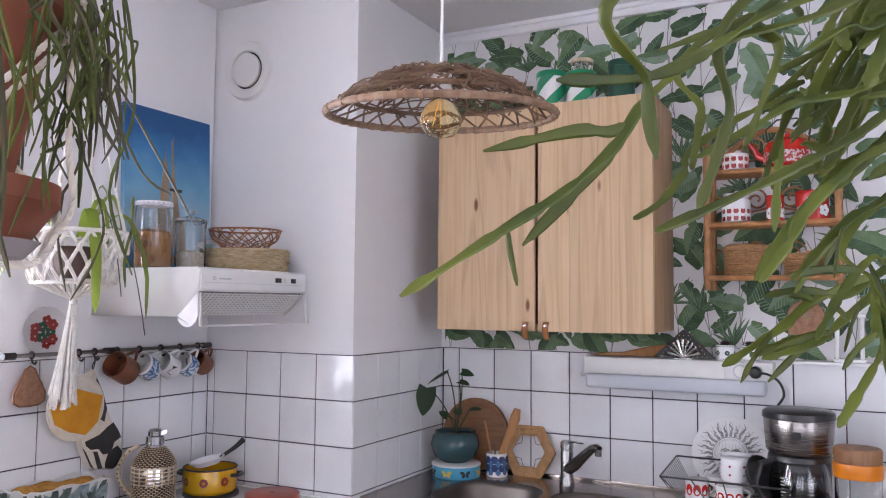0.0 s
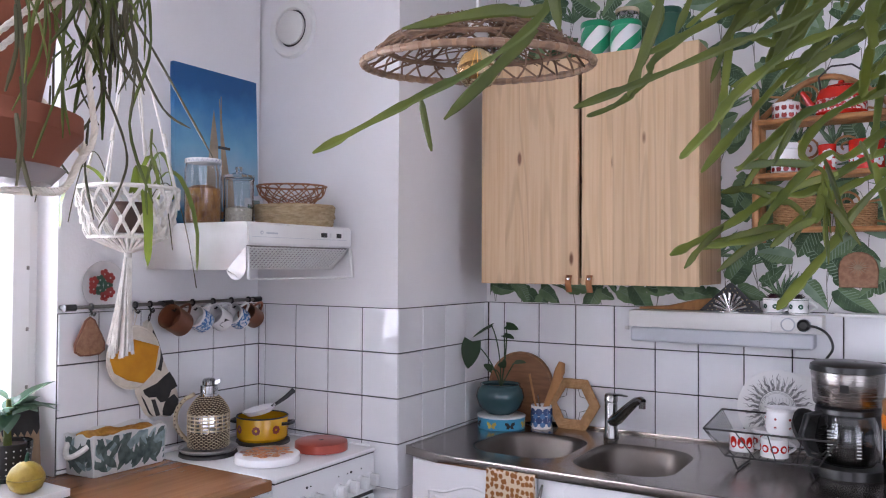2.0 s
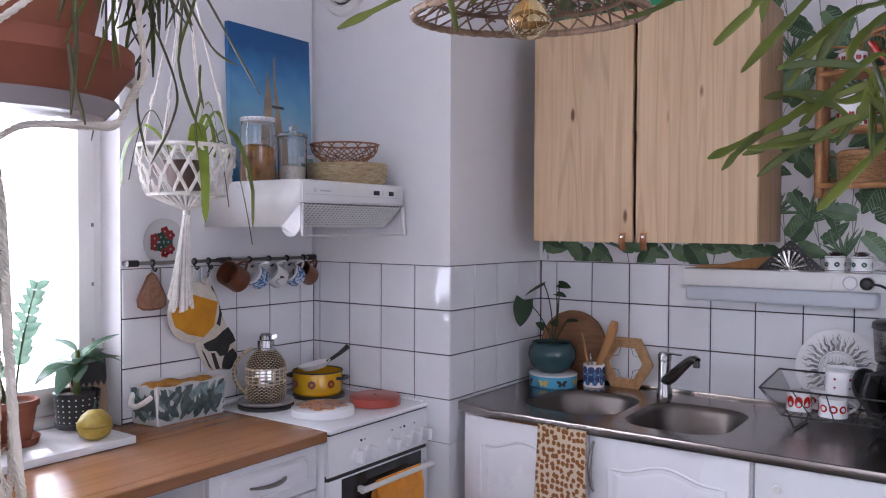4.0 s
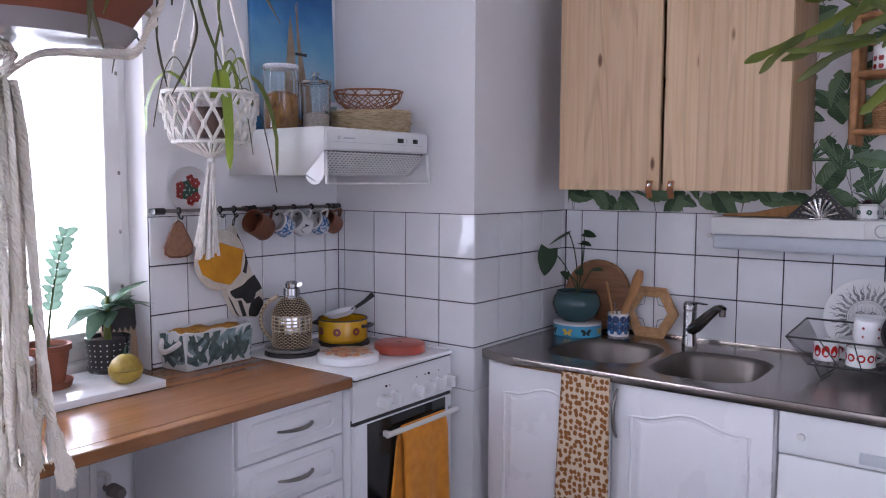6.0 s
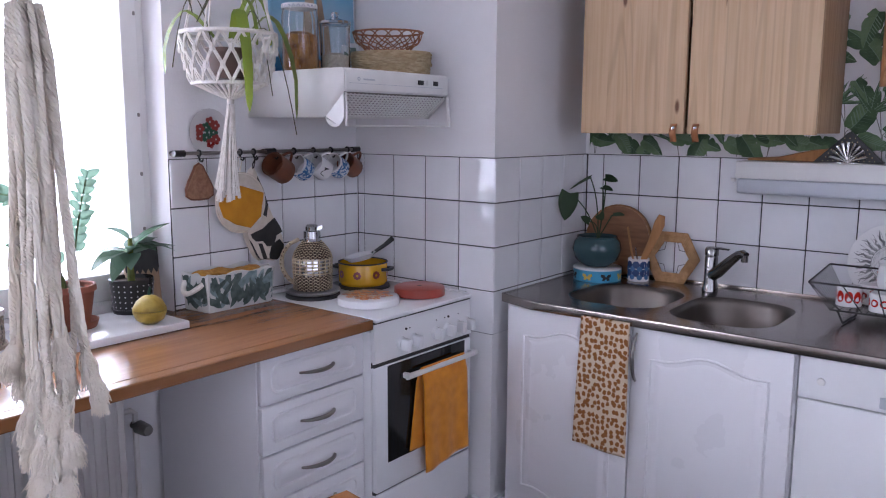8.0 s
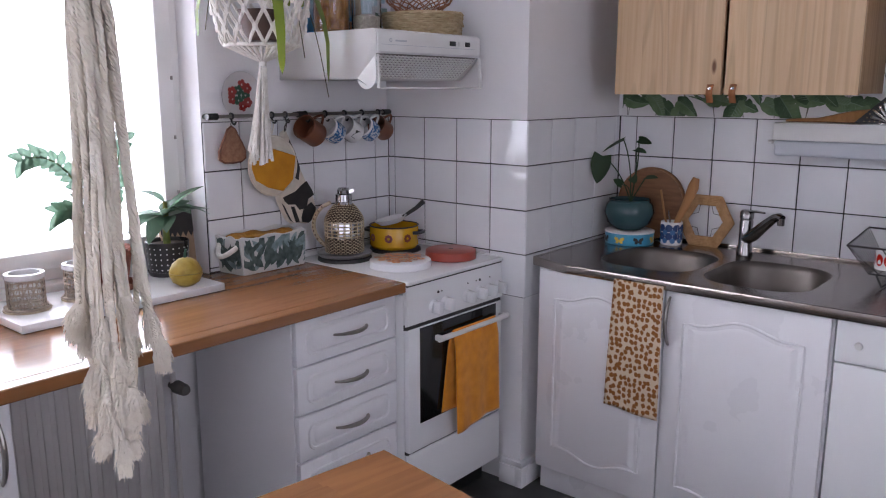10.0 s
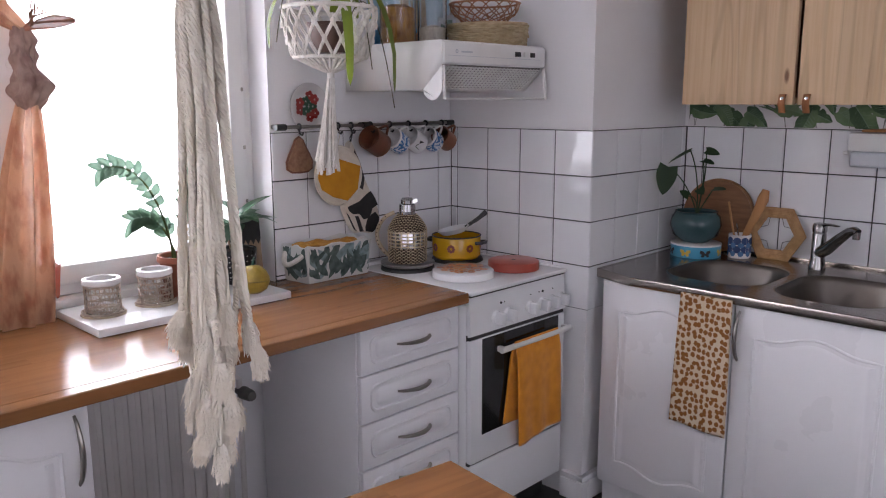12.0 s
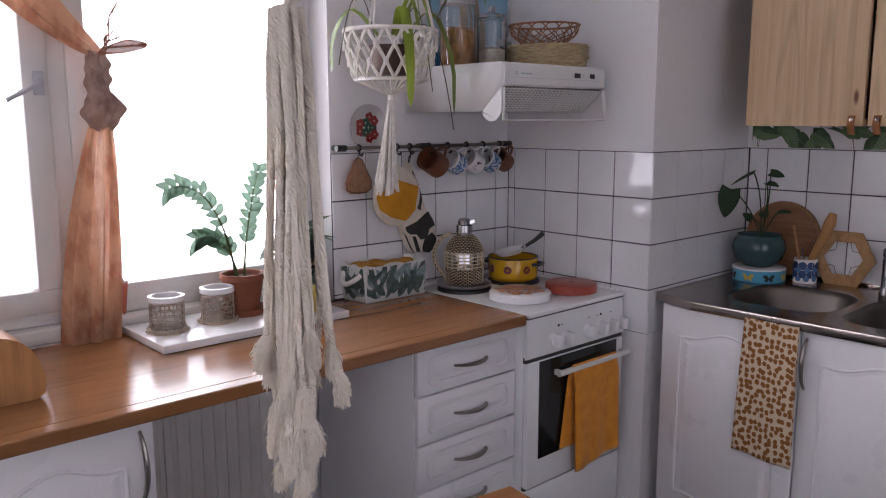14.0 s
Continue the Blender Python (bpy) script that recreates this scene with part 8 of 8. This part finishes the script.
# long arching stems, root end to tip
top_ = tuple(O + Vector((-0.02, -0.02, 0.11)))
LEFT = (
    ((2.1108, -1.9673, 1.5753), (2.0898, -2.0007, 1.549), (2.0823, -2.0134, 1.5323), (2.0731, -2.0266, 1.5193), (2.0642, -2.0427, 1.5089), (2.0498, -2.0669, 1.4925)),
    ((2.0816, -2.0094, 1.5324), (2.075, -2.014, 1.5242), (2.0616, -2.0261, 1.506)),
    ((2.0850, -2.0085, 1.5385), (2.0805, -2.0135, 1.5360), (2.0744, -2.0217, 1.5352), (2.0569, -2.0401, 1.5282)),
    ((2.064, -2.0417, 1.5087), (2.0637, -2.0392, 1.5037), (2.0649, -2.0377, 1.4955)),
    ((2.1032, -1.9921, 1.5605), (2.0931, -2.0217, 1.547), (2.0778, -2.0462, 1.5416)),
)
for i, st_ in enumerate(LEFT):
    jointed(([top_, (2.20, -1.87, 1.66)] if i == 0 else []) + list(st_), 0.0019)
ARCHING = (
    ((2.0974, -2.0246, 1.5727), (2.0935, -2.026, 1.5437), (2.0952, -2.0247, 1.5258)),
    ((2.1129, -1.9627, 1.5869), (2.104, -1.9674, 1.547), (2.0953, -1.9711, 1.519)),
    ((2.1192, -1.9519, 1.5879), (2.1176, -1.9562, 1.569), (2.1077, -1.9622, 1.5387)),
    ((2.1521, -1.9125, 1.5614), (2.1208, -1.9677, 1.5304), (2.0895, -2.0011, 1.5107)),
    ((2.153, -1.911, 1.5926), (2.136, -1.9284, 1.5829), (2.1237, -1.9364, 1.5739)),
    ((2.1533, -1.8959, 1.5774), (2.1189, -1.9324, 1.5577), (2.1057, -1.9414, 1.5467)),
    ((2.135, -1.9373, 1.5341), (2.1187, -1.9652, 1.5079), (2.1126, -1.9753, 1.4978)),
    ((2.1459, -1.9323, 1.5938), (2.1046, -1.9686, 1.5706), (2.0884, -1.9791, 1.5613)),
    ((2.1364, -1.9334, 1.5971), (2.0976, -1.9656, 1.5744), (2.0854, -1.9763, 1.5677)),
)
for st_ in ARCHING:
    a = Vector(st_[0])
    jointed([top_, (2.22, -1.83, a.z + 0.09)] + list(st_), 0.0021)
RIGHT = (
    ((2.158, -1.858, 1.562), (2.133, -1.877, 1.545), (2.114, -1.897, 1.519), (2.105, -1.918, 1.500)),
    ((2.157, -1.854, 1.543), (2.135, -1.884, 1.524), (2.117, -1.916, 1.500)),
    ((2.158, -1.864, 1.586), (2.125, -1.885, 1.573), (2.108, -1.906, 1.559), (2.088, -1.928, 1.543)),
    ((2.092, -1.865, 1.569), (2.075, -1.886, 1.544), (2.071, -1.907, 1.531), (2.066, -1.930, 1.522)),
    ((2.085, -1.877, 1.603), (2.085, -1.900, 1.566), (2.086, -1.928, 1.539)),
    ((2.124, -1.867, 1.590), (2.116, -1.895, 1.565), (2.112, -1.923, 1.541)),
    ((2.153, -1.867, 1.595), (2.136, -1.895, 1.571), (2.118, -1.924, 1.548)),
)
LOWER = (
    ((2.145, -1.849, 1.505), (2.123, -1.872, 1.495), (2.111, -1.894, 1.483), (2.094, -1.919, 1.470)),
    ((2.141, -1.849, 1.495), (2.124, -1.882, 1.479), (2.107, -1.917, 1.473)),
    ((2.138, -1.852, 1.526), (2.142, -1.882, 1.500), (2.142, -1.913, 1.481)),
    ((2.157, -1.849, 1.497), (2.144, -1.881, 1.474), (2.130, -1.915, 1.451)),
    ((2.157, -1.850, 1.518), (2.142, -1.872, 1.510), (2.131, -1.893, 1.495), (2.124, -1.915, 1.480)),
)
for st_ in RIGHT + LOWER:
    a = Vector(st_[0])
    root = Vector((2.24, -1.80, a.z + 0.09))
    jointed([top_, tuple(root), tuple(a)] + list(st_[1:]), 0.0021)
# the crowded upper stems
for k in range(46):
    tip = Vector((fr_.uniform(2.118, 2.185), fr_.uniform(-1.935, -1.875), fr_.uniform(1.525, 1.605)))
    knee = tip + Vector((fr_.uniform(0.0, 0.05), fr_.uniform(0.02, 0.05), fr_.uniform(0.02, 0.06)))
    jointed([top_, (2.22 + fr_.uniform(-0.02, 0.02), -1.80, 1.74), tuple(knee), tuple(tip)], fr_.uniform(0.0020, 0.0028))
# short side joints
for k in range(50):
    st_ = fr_.choice(RIGHT[:2] + RIGHT[5:] + LOWER)
    i = fr_.randrange(len(st_) - 1)
    p = Vector(st_[i]).lerp(Vector(st_[i + 1]), fr_.random())
    d = (Vector(st_[-1]) - Vector(st_[0])).normalized() + Vector((fr_.uniform(-0.5, 0.7), fr_.uniform(-0.2, 0.5), fr_.uniform(-0.7, 0.4)))
    q = p + d.normalized() * fr_.uniform(0.022, 0.042)
    if q.x < 2.100 or q.z < 1.462:
        continue
    jointed([p, p.lerp(q, 0.5) + Vector((0, 0, 0.0015)), q], 0.0018)
for k in range(44):
    st_ = fr_.choice(RIGHT[:2] + RIGHT[5:] + LOWER)
    p = Vector(st_[0]).lerp(Vector((2.24, -1.80, st_[0][2] + 0.09)), fr_.uniform(0.1, 0.7))
    q = p + Vector((fr_.uniform(-0.5, 0.3), fr_.uniform(-0.5, 0.0), fr_.uniform(-0.9, -0.2))).normalized() * fr_.uniform(0.03, 0.05)
    jointed([p, p.lerp(q, 0.5), q], 0.0018)

# ---- wall tiles, last ----
def tile_mesh(w, h):
    b = rbox(0, 0.006, 0, w - 0.0042, 0, h - 0.0042, 0.0012, 1)
    me = bpy.data.meshes.new("tile")
    b.to_mesh(me)
    b.free()
    me.materials.append(TILEM)
    return me


TILES = {}
tile_rng = random.Random(6)


def lay(parent, place, u0, cuts, rows, zmin):
    """Tiles along a wall: cuts are the joint positions; place(u, z) gives the pose of a tile's lower corner."""
    for a, b in zip(cuts, cuts[1:]):
        for r in range(rows):
            z = TOP - (r + 1) * TILE
            h = TILE
            if z < zmin:
                h -= zmin - z
                z = zmin
            if h < 0.012:
                continue
            key = (round(b - a, 4), round(h, 4))
            if key not in TILES:
                TILES[key] = tile_mesh(*key)
            ob = new("tile", TILES[key])
            ob.parent = parent
            ob.matrix_basis = place(a, z) @ pose(0, 0, 0, tile_rng.uniform(-0.12, 0.12), tile_rng.uniform(-0.15, 0.15), tile_rng.uniform(-0.15, 0.15))


# west wall: from the corner towards the window
cw = [WY1, -0.68, -0.68 + TILE, -0.68 + 2 * TILE, -0.68 + 3 * TILE, -0.68 + 4 * TILE, 0.0]
lay(wall_west, lambda u, z: pose(0.0015, u + 0.0021, z + 0.0021), 0, cw, 4, 0.846)
# pier, front and side
lay(wall_stove, lambda u, z: pose(u + 0.0021, 0.0045, z + 0.0021, 0, 0, -90) @ pose(0, 0, 0), 0, [0.008, 0.04] + [0.04 + TILE * i for i in range(1, 4)] + [XP], 4, 0.7075)
lay(wall_stove, lambda u, z: pose(XP - 0.006, u + 0.0021, z + 0.0021), 0, [0.0] + [TILE * i for i in range(1, 5)] + [YS - 0.001], 4, 0.7075)
# sink wall
lay(wall_sink, lambda u, z: pose(u + 0.0021, YS + 0.0035, z + 0.0021, 0, 0, -90), 0, [XP + 0.002, XP + 0.072] + [XP + 0.072 + TILE * i for i in range(1, 14)], 4, 0.80)
